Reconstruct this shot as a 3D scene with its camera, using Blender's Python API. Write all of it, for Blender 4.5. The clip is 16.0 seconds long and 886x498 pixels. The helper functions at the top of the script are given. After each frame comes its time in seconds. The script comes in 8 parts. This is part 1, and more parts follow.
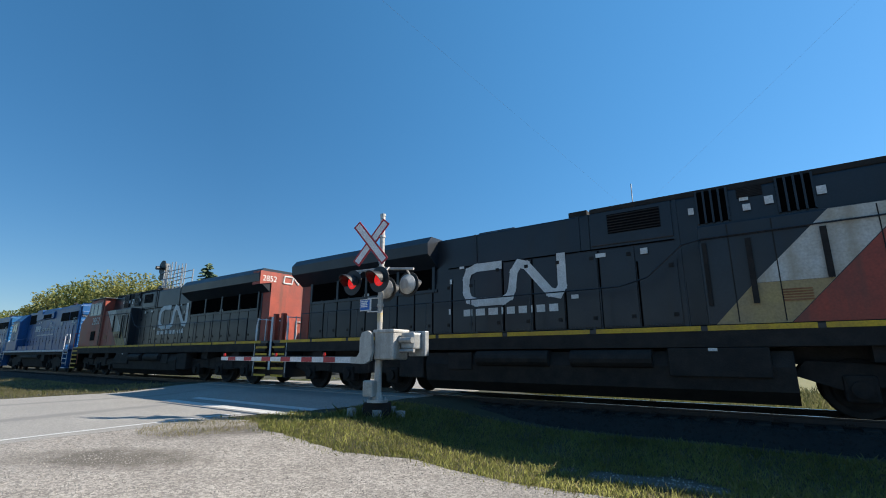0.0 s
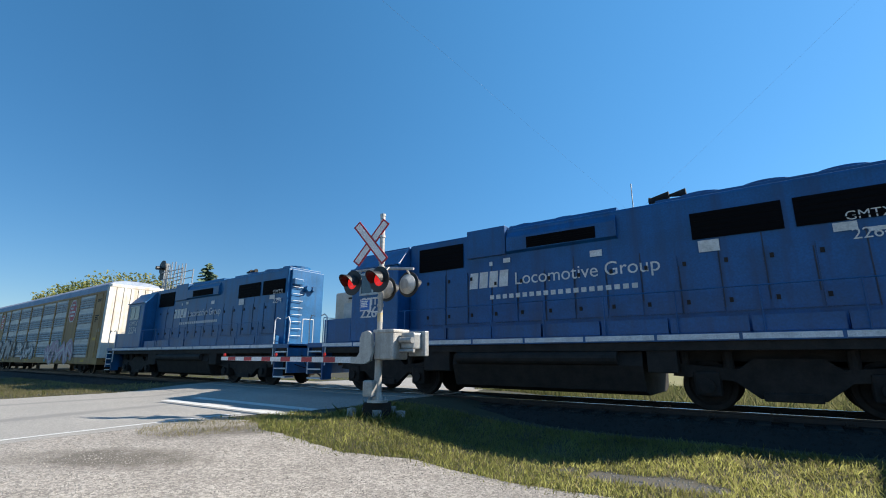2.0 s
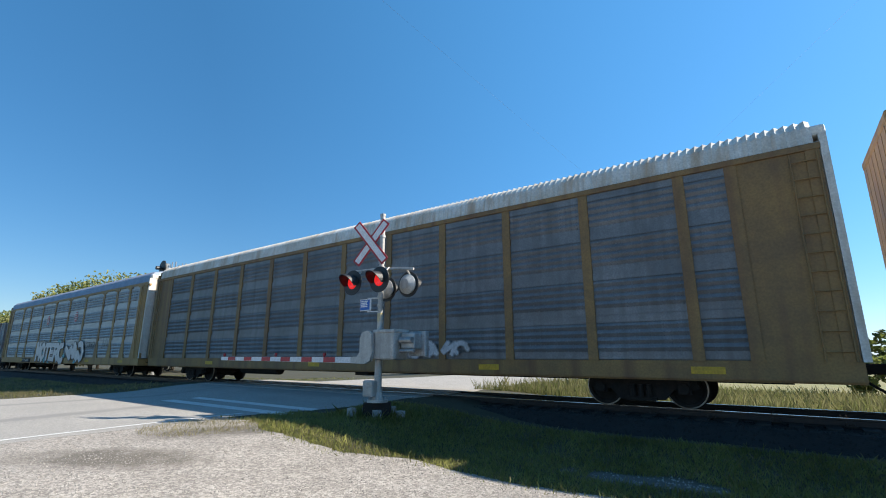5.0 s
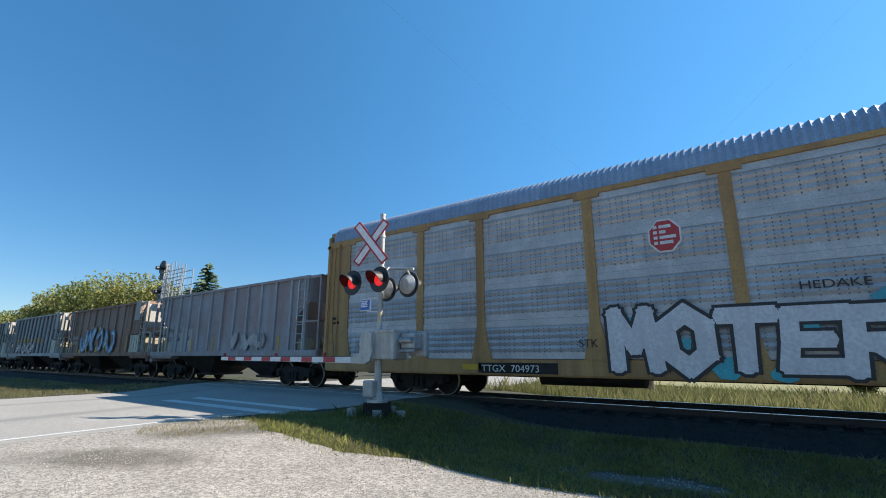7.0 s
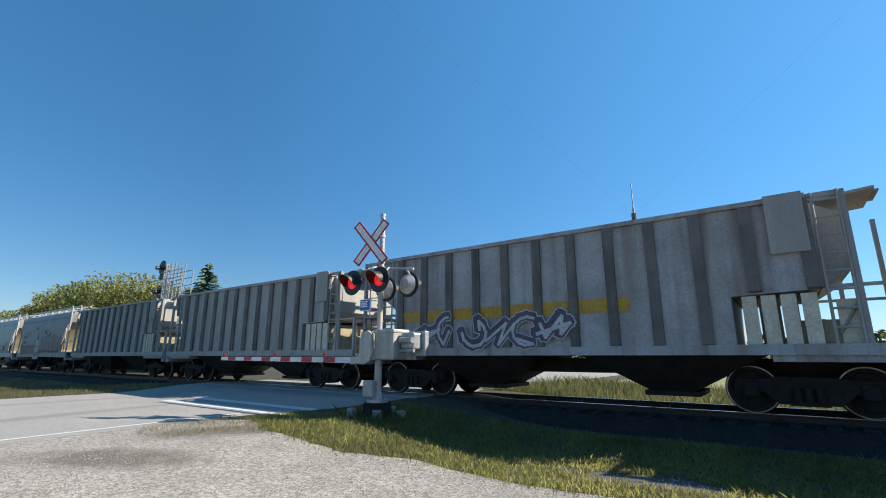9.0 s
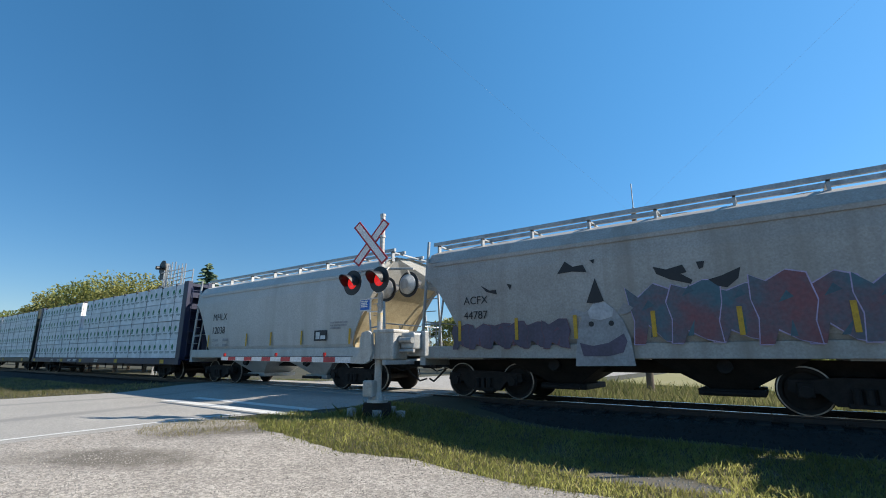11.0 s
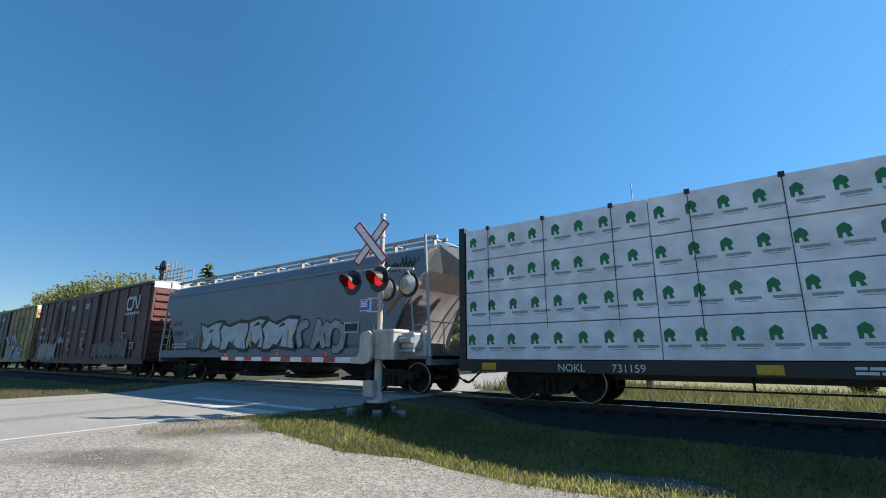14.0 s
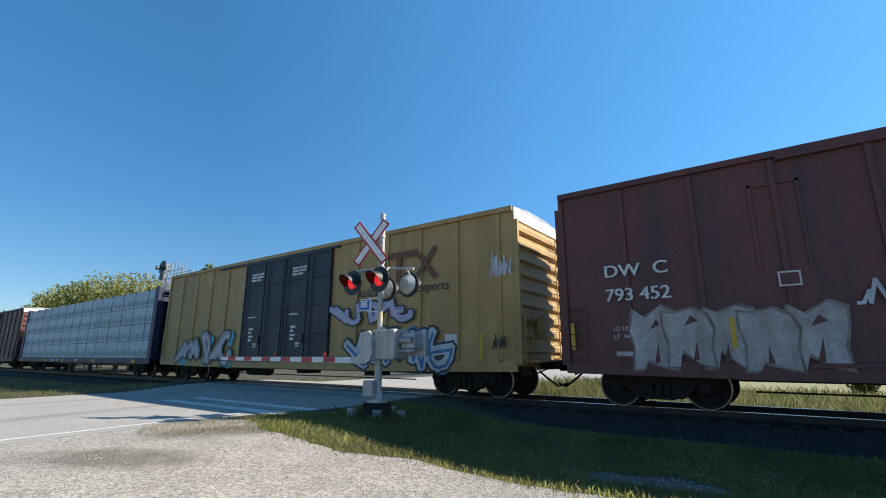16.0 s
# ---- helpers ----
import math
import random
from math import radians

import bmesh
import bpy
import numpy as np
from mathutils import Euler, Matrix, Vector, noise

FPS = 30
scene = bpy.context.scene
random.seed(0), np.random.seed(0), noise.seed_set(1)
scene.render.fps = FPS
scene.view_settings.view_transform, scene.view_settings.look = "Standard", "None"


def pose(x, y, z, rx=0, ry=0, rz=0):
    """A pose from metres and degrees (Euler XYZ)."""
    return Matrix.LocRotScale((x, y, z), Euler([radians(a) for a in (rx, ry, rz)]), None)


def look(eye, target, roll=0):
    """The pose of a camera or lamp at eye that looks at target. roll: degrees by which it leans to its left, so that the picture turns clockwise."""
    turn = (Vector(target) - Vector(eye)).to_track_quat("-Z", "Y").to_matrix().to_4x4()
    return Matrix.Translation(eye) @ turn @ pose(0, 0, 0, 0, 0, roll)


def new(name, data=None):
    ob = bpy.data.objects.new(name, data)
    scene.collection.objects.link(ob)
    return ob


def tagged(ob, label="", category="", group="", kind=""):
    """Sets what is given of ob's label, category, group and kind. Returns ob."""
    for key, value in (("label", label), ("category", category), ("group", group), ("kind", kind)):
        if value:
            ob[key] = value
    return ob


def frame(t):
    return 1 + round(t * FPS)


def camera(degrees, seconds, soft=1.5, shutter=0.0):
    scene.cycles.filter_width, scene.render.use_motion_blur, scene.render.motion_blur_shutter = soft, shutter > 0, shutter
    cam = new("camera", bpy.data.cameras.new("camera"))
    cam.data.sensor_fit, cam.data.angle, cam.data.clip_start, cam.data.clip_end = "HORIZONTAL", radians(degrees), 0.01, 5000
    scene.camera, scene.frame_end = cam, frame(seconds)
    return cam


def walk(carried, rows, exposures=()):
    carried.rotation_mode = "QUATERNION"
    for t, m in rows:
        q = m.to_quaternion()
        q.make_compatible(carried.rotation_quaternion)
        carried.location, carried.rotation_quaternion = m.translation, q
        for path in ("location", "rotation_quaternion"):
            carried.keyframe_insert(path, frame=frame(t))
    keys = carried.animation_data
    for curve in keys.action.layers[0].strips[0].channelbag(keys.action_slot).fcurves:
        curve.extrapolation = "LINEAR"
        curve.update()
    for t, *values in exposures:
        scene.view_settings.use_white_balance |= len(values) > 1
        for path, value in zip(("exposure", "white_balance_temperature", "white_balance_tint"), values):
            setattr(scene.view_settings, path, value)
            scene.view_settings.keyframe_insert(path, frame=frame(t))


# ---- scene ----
cam = camera(87.9, 16.0, soft=1.0)
EYE = pose(0, -12.23, 1.10, 90 + 13.14, 0, 35.9)
walk(cam, [(0.0, EYE), (16.0, EYE)], exposures=[(0.0, 0.25), (0.5, 0.4), (2.0, 0.4), (3.0, 0.35), (4.0, 0.48), (6.5, 0.58), (8.0, 0.48), (8.5, 0.4), (11.0, 0.35), (14.0, 0.35), (15.0, 0.4), (16.0, 0.5)])

# ---- light: clear sky, sun beyond the train ----
SUN_EL, SUN_AZ = 37.0, 52.7
world = bpy.data.worlds.new("sky")
scene.world = world
world.use_nodes = True
wn = world.node_tree
sky = wn.nodes.new("ShaderNodeTexSky")
sky.sky_type, sky.sun_disc = "NISHITA", False
sky.sun_elevation, sky.sun_rotation = radians(SUN_EL), radians(SUN_AZ)
sky.air_density, sky.dust_density, sky.ozone_density, sky.altitude = 1.0, 0.35, 2.0, 200
wn.nodes["Background"].inputs[1].default_value = 0.15
hue = wn.nodes.new("ShaderNodeHueSaturation")
hue.inputs["Saturation"].default_value = 1.32
wn.links.new(sky.outputs[0], hue.inputs["Color"])
# a thin even haze evens the clear sky out from zenith to horizon
haze = wn.nodes.new("ShaderNodeMix")
haze.data_type = "RGBA"
haze.inputs["Factor"].default_value = 0.6
# the haze is brighter on the side of the sun
side = wn.nodes.new("ShaderNodeVectorMath")
side.operation = "DOT_PRODUCT"
side.inputs[1].default_value = (math.sin(radians(SUN_AZ)), math.cos(radians(SUN_AZ)), 0)
wn.links.new(wn.nodes.new("ShaderNodeTexCoord").outputs["Generated"], side.inputs[0])
glow = wn.nodes.new("ShaderNodeMapRange")
glow.inputs["From Min"].default_value, glow.inputs["From Max"].default_value = -0.4, 0.8
glow.inputs["To Min"].default_value, glow.inputs["To Max"].default_value = 0.68, 1.7
wn.links.new(side.outputs["Value"], glow.inputs["Value"])
tone = wn.nodes.new("ShaderNodeVectorMath")
tone.operation = "SCALE"
tone.inputs[0].default_value = (0.40, 1.52, 3.15)
wn.links.new(glow.outputs["Result"], tone.inputs["Scale"])
wn.links.new(tone.outputs["Vector"], haze.inputs["B"])
wn.links.new(hue.outputs[0], haze.inputs["A"])
wn.links.new(haze.outputs["Result"], wn.nodes["Background"].inputs[0])
sun = new("sun", bpy.data.lights.new("sun", "SUN"))
sun.data.energy, sun.data.angle, sun.data.color = 6.8, radians(0.53), (1.0, 0.92, 0.80)
_el, _az = radians(SUN_EL), radians(SUN_AZ)
sun.matrix_world = look((0, 0, 60), (-math.sin(_az) * math.cos(_el), -math.cos(_az) * math.cos(_el), 60 - math.sin(_el)))


# ---- materials ----
def mat(name, base, other=None, rough=0.6, metal=0.0, scale=3.0, fine=40.0, bump=0.15, mix=0.5, streak=None, streak_col=None,
        random_tint=0.0, emit=None, spec=0.5, thin=0.0):
    """A surface with patches at one scale, grain at another, and, where asked, streaks running down."""
    m = bpy.data.materials.new(name)
    m.use_nodes = True
    nt = m.node_tree
    b = nt.nodes["Principled BSDF"]
    b.inputs["Metallic"].default_value = metal
    b.inputs["Specular IOR Level"].default_value = spec
    tc = nt.nodes.new("ShaderNodeTexCoord")
    n1 = nt.nodes.new("ShaderNodeTexNoise")
    n1.inputs["Scale"].default_value, n1.inputs["Detail"].default_value, n1.inputs["Roughness"].default_value = scale, 6, 0.65
    n2 = nt.nodes.new("ShaderNodeTexNoise")
    n2.inputs["Scale"].default_value, n2.inputs["Detail"].default_value = fine, 4
    nt.links.new(tc.outputs["Object"], n1.inputs["Vector"])
    nt.links.new(tc.outputs["Object"], n2.inputs["Vector"])
    r1 = nt.nodes.new("ShaderNodeValToRGB")
    r1.color_ramp.elements[0].position, r1.color_ramp.elements[1].position = 0.5 - 0.25 * mix, 0.5 + 0.3 * mix
    other = other or tuple(c * 0.7 for c in base)
    r1.color_ramp.elements[0].color, r1.color_ramp.elements[1].color = (*other, 1), (*base, 1)
    nt.links.new(n1.outputs["Fac"], r1.inputs["Fac"])
    col = r1.outputs["Color"]
    g = nt.nodes.new("ShaderNodeMix")
    g.data_type, g.blend_type = "RGBA", "MULTIPLY"
    g.inputs["Factor"].default_value = 0.55
    r2 = nt.nodes.new("ShaderNodeValToRGB")
    r2.color_ramp.elements[0].position, r2.color_ramp.elements[1].position = 0.3, 0.7
    r2.color_ramp.elements[0].color, r2.color_ramp.elements[1].color = (0.62, 0.62, 0.62, 1), (1.15, 1.15, 1.15, 1)
    nt.links.new(n2.outputs["Fac"], r2.inputs["Fac"])
    nt.links.new(col, g.inputs["A"])
    nt.links.new(r2.outputs["Color"], g.inputs["B"])
    col = g.outputs["Result"]
    if streak:
        mp = nt.nodes.new("ShaderNodeMapping")
        mp.inputs["Scale"].default_value = (streak, streak, streak * 0.06)
        n3 = nt.nodes.new("ShaderNodeTexNoise")
        n3.inputs["Scale"].default_value, n3.inputs["Detail"].default_value = 1.0, 5
        r3 = nt.nodes.new("ShaderNodeValToRGB")
        r3.color_ramp.elements[0].position, r3.color_ramp.elements[1].position = 0.48, 0.72
        r3.color_ramp.elements[0].color, r3.color_ramp.elements[1].color = (0, 0, 0, 1), (0.75, 0.75, 0.75, 1)
        s = nt.nodes.new("ShaderNodeMix")
        s.data_type = "RGBA"
        s.inputs["B"].default_value = (*(streak_col or tuple(c * 0.45 for c in base)), 1)
        nt.links.new(tc.outputs["Object"], mp.inputs["Vector"])
        nt.links.new(mp.outputs["Vector"], n3.inputs["Vector"])
        nt.links.new(n3.outputs["Fac"], r3.inputs["Fac"])
        nt.links.new(r3.outputs["Color"], s.inputs["Factor"])
        nt.links.new(col, s.inputs["A"])
        col = s.outputs["Result"]
    if random_tint:
        oi = nt.nodes.new("ShaderNodeObjectInfo")
        geo = nt.nodes.new("ShaderNodeNewGeometry")
        ad = nt.nodes.new("ShaderNodeMath")
        ad.operation = "ADD"
        nt.links.new(oi.outputs["Random"], ad.inputs[0])
        nt.links.new(geo.outputs["Random Per Island"], ad.inputs[1])
        mr = nt.nodes.new("ShaderNodeMapRange")
        mr.inputs["From Max"].default_value = 2.0
        mr.inputs["To Min"].default_value, mr.inputs["To Max"].default_value = 1 - random_tint, 1 + random_tint
        hs = nt.nodes.new("ShaderNodeHueSaturation")
        nt.links.new(ad.outputs[0], mr.inputs["Value"])
        nt.links.new(mr.outputs["Result"], hs.inputs["Value"])
        nt.links.new(col, hs.inputs["Color"])
        col = hs.outputs["Color"]
    nt.links.new(col, b.inputs["Base Color"])
    rr = nt.nodes.new("ShaderNodeMapRange")
    rr.inputs["To Min"].default_value, rr.inputs["To Max"].default_value = max(0.04, rough - 0.12), min(1, rough + 0.12)
    nt.links.new(n1.outputs["Fac"], rr.inputs["Value"])
    nt.links.new(rr.outputs["Result"], b.inputs["Roughness"])
    if bump:
        bp = nt.nodes.new("ShaderNodeBump")
        bp.inputs["Strength"].default_value, bp.inputs["Distance"].default_value = bump, 0.02
        nt.links.new(n2.outputs["Fac"], bp.inputs["Height"])
        nt.links.new(bp.outputs["Normal"], b.inputs["Normal"])
    if thin:
        tr = nt.nodes.new("ShaderNodeBsdfTranslucent")
        ms = nt.nodes.new("ShaderNodeMixShader")
        ms.inputs[0].default_value = thin
        nt.links.new(col, tr.inputs["Color"])
        nt.links.new(b.outputs[0], ms.inputs[1])
        nt.links.new(tr.outputs[0], ms.inputs[2])
        nt.links.new(ms.outputs[0], nt.nodes["Material Output"].inputs["Surface"])
    if emit:
        b.inputs["Emission Color"].default_value = (*emit[:3], 1)
        b.inputs["Emission Strength"].default_value = emit[3]
    return m


M = {
    "grass_soil": mat("grass_soil", (0.036, 0.038, 0.014), (0.055, 0.047, 0.027), 0.95, scale=0.5, fine=14, bump=0.5, mix=0.8),
    "field": mat("field", (0.16, 0.17, 0.05), (0.24, 0.20, 0.09), 0.95, scale=0.12, fine=6, bump=0.5, mix=0.8),
    "gravel": mat("gravel", (0.42, 0.38, 0.335), (0.29, 0.26, 0.225), 0.95, scale=1.6, fine=45, bump=1.0, mix=0.9),
    "asphalt": mat("asphalt", (0.345, 0.325, 0.295), (0.285, 0.27, 0.245), 0.9, scale=0.7, fine=70, bump=0.5, mix=0.8),
    "road_paint": mat("road_paint", (0.72, 0.72, 0.70), (0.48, 0.47, 0.44), 0.7, scale=6, fine=60, mix=0.9),
    # oily stone, taken near black so its colour holds the deep shade too
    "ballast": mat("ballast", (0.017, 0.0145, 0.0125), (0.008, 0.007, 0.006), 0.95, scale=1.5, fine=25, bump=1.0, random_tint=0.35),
    "tie": mat("tie", (0.035, 0.029, 0.024), (0.02, 0.017, 0.015), 0.9, scale=4, fine=30),
    "rail": mat("rail", (0.055, 0.036, 0.026), (0.03, 0.022, 0.02), 0.6, 0.3, scale=6, fine=50),
    "railhead": mat("railhead", (0.60, 0.60, 0.60), (0.45, 0.45, 0.45), 0.22, 1.0, scale=6, fine=50, bump=0.02),
    "blade": mat("blade", (0.37, 0.375, 0.125), (0.19, 0.195, 0.065), 0.7, scale=0.8, fine=8, bump=0, mix=0.8, random_tint=0.5, thin=0.88, spec=0.12),
    "dry_blade": mat("dry_blade", (0.42, 0.36, 0.20), (0.26, 0.23, 0.11), 0.8, scale=0.8, fine=8, bump=0, mix=0.8, random_tint=0.45, thin=0.75, spec=0.12),
    "weed_green": mat("weed_green", (0.17, 0.185, 0.06), (0.09, 0.105, 0.035), 0.8, scale=0.6, fine=8, bump=0, mix=0.8, random_tint=0.5, thin=0.5, spec=0.12),
    "weed_blade": mat("weed_blade", (0.22, 0.205, 0.10), (0.12, 0.12, 0.05), 0.8, scale=0.6, fine=8, bump=0, mix=0.8, random_tint=0.5, thin=0.5, spec=0.12),
    "leaf": mat("leaf", (0.25, 0.27, 0.07), (0.17, 0.20, 0.05), 0.6, scale=0.5, fine=6, bump=0, mix=0.8, random_tint=0.5, thin=0.4),
    "autumn_leaf": mat("autumn_leaf", (0.29, 0.275, 0.075), (0.17, 0.18, 0.05), 0.6, scale=0.25, fine=6, bump=0, mix=0.8, random_tint=0.5, thin=0.4),
    "spruce": mat("spruce", (0.06, 0.10, 0.045), (0.035, 0.06, 0.03), 0.7, scale=0.5, fine=6, bump=0, random_tint=0.5),
    "bark": mat("bark", (0.11, 0.085, 0.06), None, 0.9, scale=5, fine=30, bump=0.6),
    "galv": mat("galv", (0.46, 0.47, 0.47), (0.34, 0.35, 0.35), 0.45, 0.55, scale=3, fine=30, streak=4),
    "silver": mat("silver", (0.54, 0.53, 0.50), (0.38, 0.36, 0.33), 0.5, 0.2, scale=3, fine=30, streak=6),
    "white_sheet": mat("white_sheet", (0.78, 0.77, 0.76), (0.68, 0.66, 0.65), 0.5, scale=5, fine=40),
    "sign_red": mat("sign_red", (0.48, 0.035, 0.04), (0.38, 0.035, 0.04), 0.5, scale=5, fine=40),
    "lamp_black": mat("lamp_black", (0.02, 0.02, 0.021), None, 0.5, scale=5, fine=40),
    "lens_lit": mat("lens_lit", (0.5, 0.01, 0.01), None, 0.2, scale=20, fine=60, emit=(1.0, 0.03, 0.03, 0.45)),
    "lens_dull": mat("lens_dull", (0.35, 0.02, 0.015), None, 0.15, scale=20, fine=60),
    "sign_blue": mat("sign_blue", (0.02, 0.14, 0.50), (0.02, 0.11, 0.42), 0.45, scale=5, fine=40),
    "concrete": mat("concrete", (0.42, 0.40, 0.37), (0.28, 0.27, 0.25), 0.9, scale=4, fine=40, bump=0.4),
    "yellow": mat("yellow", (0.55, 0.40, 0.14), (0.45, 0.42, 0.36), 0.55, scale=4, fine=40),
    "pole_wood": mat("pole_wood", (0.16, 0.13, 0.10), None, 0.9, scale=4, fine=30, bump=0.5),
    "wire": mat("wire", (0.05, 0.05, 0.05), None, 0.5, scale=4, fine=30),
}


def ground_stain(m, spots, tone):
    """Soft-edged worn patches at places on the ground: (x, y, half length, half width, turn)."""
    nt = m.node_tree
    b = nt.nodes["Principled BSDF"]
    src = b.inputs["Base Color"].links[0].from_socket
    tc = nt.nodes.new("ShaderNodeTexCoord")
    wobble = nt.nodes.new("ShaderNodeTexNoise")
    wobble.inputs["Scale"].default_value, wobble.inputs["Detail"].default_value = 2.5, 7
    nt.links.new(tc.outputs["Object"], wobble.inputs["Vector"])
    for x, y, rx, ry, turn in spots:
        mp = nt.nodes.new("ShaderNodeMapping")
        mp.vector_type = "TEXTURE"
        mp.inputs["Location"].default_value = (x, y, -0.35)
        mp.inputs["Rotation"].default_value = (0, 0, radians(turn))
        mp.inputs["Scale"].default_value = (rx, ry, 3)
        gr = nt.nodes.new("ShaderNodeTexGradient")
        gr.gradient_type = "SPHERICAL"
        nt.links.new(tc.outputs["Object"], mp.inputs["Vector"])
        nt.links.new(mp.outputs["Vector"], gr.inputs["Vector"])
        ml = nt.nodes.new("ShaderNodeMath")
        ml.operation = "MULTIPLY"
        nt.links.new(gr.outputs["Fac"], ml.inputs[0])
        nt.links.new(wobble.outputs["Fac"], ml.inputs[1])
        rp = nt.nodes.new("ShaderNodeValToRGB")
        rp.color_ramp.elements[0].position, rp.color_ramp.elements[1].position = 0.06, 0.32
        rp.color_ramp.elements[1].color = (0.85, 0.85, 0.85, 1)
        nt.links.new(ml.outputs[0], rp.inputs["Fac"])
        mx = nt.nodes.new("ShaderNodeMix")
        mx.data_type = "RGBA"
        mx.inputs["B"].default_value = (*tone, 1)
        nt.links.new(rp.outputs["Color"], mx.inputs["Factor"])
        nt.links.new(src, mx.inputs["A"])
        src = mx.outputs["Result"]
    nt.links.new(src, b.inputs["Base Color"])


def stone_grain(m, scale, lo, hi):
    """Cell-by-cell tone of single stones, over the surface colour."""
    nt = m.node_tree
    b = nt.nodes["Principled BSDF"]
    src = b.inputs["Base Color"].links[0].from_socket
    tc = nt.nodes.new("ShaderNodeTexCoord")
    vo = nt.nodes.new("ShaderNodeTexVoronoi")
    vo.inputs["Scale"].default_value = scale
    nt.links.new(tc.outputs["Object"], vo.inputs["Vector"])
    bw = nt.nodes.new("ShaderNodeRGBToBW")
    nt.links.new(vo.outputs["Color"], bw.inputs[0])
    rp = nt.nodes.new("ShaderNodeValToRGB")
    rp.color_ramp.elements[0].position, rp.color_ramp.elements[1].position = 0.2, 0.8
    rp.color_ramp.elements[0].color, rp.color_ramp.elements[1].color = (lo, lo, lo, 1), (hi, hi, hi, 1)
    nt.links.new(bw.outputs[0], rp.inputs["Fac"])
    mx = nt.nodes.new("ShaderNodeMix")
    mx.data_type, mx.blend_type = "RGBA", "MULTIPLY"
    mx.inputs["Factor"].default_value = 1.0
    nt.links.new(src, mx.inputs["A"])
    nt.links.new(rp.outputs["Color"], mx.inputs["B"])
    nt.links.new(mx.outputs["Result"], b.inputs["Base Color"])


stone_grain(M["gravel"], 32, 0.58, 1.2)
stone_grain(M["asphalt"], 45, 0.8, 1.15)
ground_stain(M["gravel"], [(-7.9, -9.4, 2.0, 0.8, 35), (-8.6, -7.3, 1.9, 0.9, 60), (-4.5, -9.6, 2.2, 0.35, 20)], (0.10, 0.085, 0.066))
ground_stain(M["grass_soil"], [(-1.8, -5.2, 1.7, 0.45, 0)], (0.095, 0.085, 0.07))
ground_stain(M["asphalt"], [(-14, -8.5, 0.5, 6, 8), (-18, -7, 0.4, 7, -4), (-13, -2.2, 5, 0.8, 0)], (0.21, 0.20, 0.185))


# ---- mesh helpers ----
def part(name, bm, material, parent=None, label="", smooth=False):
    me = bpy.data.meshes.new(name)
    bmesh.ops.recalc_face_normals(bm, faces=bm.faces[:])
    bm.to_mesh(me)
    bm.free()
    if smooth:
        me.polygons.foreach_set("use_smooth", [True] * len(me.polygons))
    me.materials.append(material if not isinstance(material, str) else M[material])
    ob = new(name, me)
    if parent:
        ob.parent = parent
    if label:
        ob["label"] = label
    return ob


def again(ob, m, parent=None):
    """Another piece on the same mesh."""
    o = new(ob.name.split(".")[0], ob.data)
    o.parent = parent or ob.parent
    o.matrix_basis = m
    return o


def thing(name, label, category, group="", kind=""):
    e = new(name)
    e.empty_display_size = 0.3
    return tagged(e, label, category, group, kind)


def box(bm, x0, x1, y0, y1, z0, z1, bevel=0.0):
    if x1 < x0:
        x0, x1 = x1, x0
    v = [bm.verts.new(p) for p in ((x0, y0, z0), (x1, y0, z0), (x1, y1, z0), (x0, y1, z0), (x0, y0, z1), (x1, y0, z1), (x1, y1, z1), (x0, y1, z1))]
    fs = [bm.faces.new([v[i] for i in q]) for q in ((0, 3, 2, 1), (4, 5, 6, 7), (0, 1, 5, 4), (1, 2, 6, 5), (2, 3, 7, 6), (3, 0, 4, 7))]
    if bevel:
        es = {e for f in fs for e in f.edges}
        bmesh.ops.bevel(bm, geom=list(es), offset=bevel, segments=2, affect="EDGES", profile=0.5)
    return bm


def rod(bm, a, b, r, seg=8, r2=None):
    a, b = Vector(a), Vector(b)
    d = b - a
    q = d.to_track_quat("Z", "Y").to_matrix()
    r2 = r if r2 is None else r2
    ra = [bm.verts.new(a + q @ Vector((r * math.cos(2 * math.pi * i / seg), r * math.sin(2 * math.pi * i / seg), 0))) for i in range(seg)]
    rb = [bm.verts.new(b + q @ Vector((r2 * math.cos(2 * math.pi * i / seg), r2 * math.sin(2 * math.pi * i / seg), 0))) for i in range(seg)]
    for i in range(seg):
        bm.faces.new((ra[i], ra[(i + 1) % seg], rb[(i + 1) % seg], rb[i]))
    bm.faces.new(ra[::-1])
    bm.faces.new(rb)
    return bm


def pipe(bm, pts, r, seg=6):
    for a, b in zip(pts, pts[1:]):
        rod(bm, a, b, r, seg)
    return bm


def prism_y(bm, poly, y0, y1):
    """A side-view outline of (x, z), drawn through from y0 to y1."""
    a = [bm.verts.new((x, y0, z)) for x, z in poly]
    b = [bm.verts.new((x, y1, z)) for x, z in poly]
    n = len(poly)
    for i in range(n):
        bm.faces.new((a[i], a[(i + 1) % n], b[(i + 1) % n], b[i]))
    bm.faces.new(a[::-1])
    bm.faces.new(b)
    return bm


def prism_x(bm, poly, x0, x1):
    """An end-view outline of (y, z), drawn along from x0 to x1."""
    a = [bm.verts.new((x0, y, z)) for y, z in poly]
    b = [bm.verts.new((x1, y, z)) for y, z in poly]
    n = len(poly)
    for i in range(n):
        bm.faces.new((a[i], a[(i + 1) % n], b[(i + 1) % n], b[i]))
    bm.faces.new(a[::-1])
    bm.faces.new(b)
    return bm


def B():
    return bmesh.new()


def smoothstep(a, b, x):
    t = min(1, max(0, (x - a) / (b - a)))
    return t * t * (3 - 2 * t)


# ---- ground ----
ROAD_R, ROAD_L = -10.3, -20.6


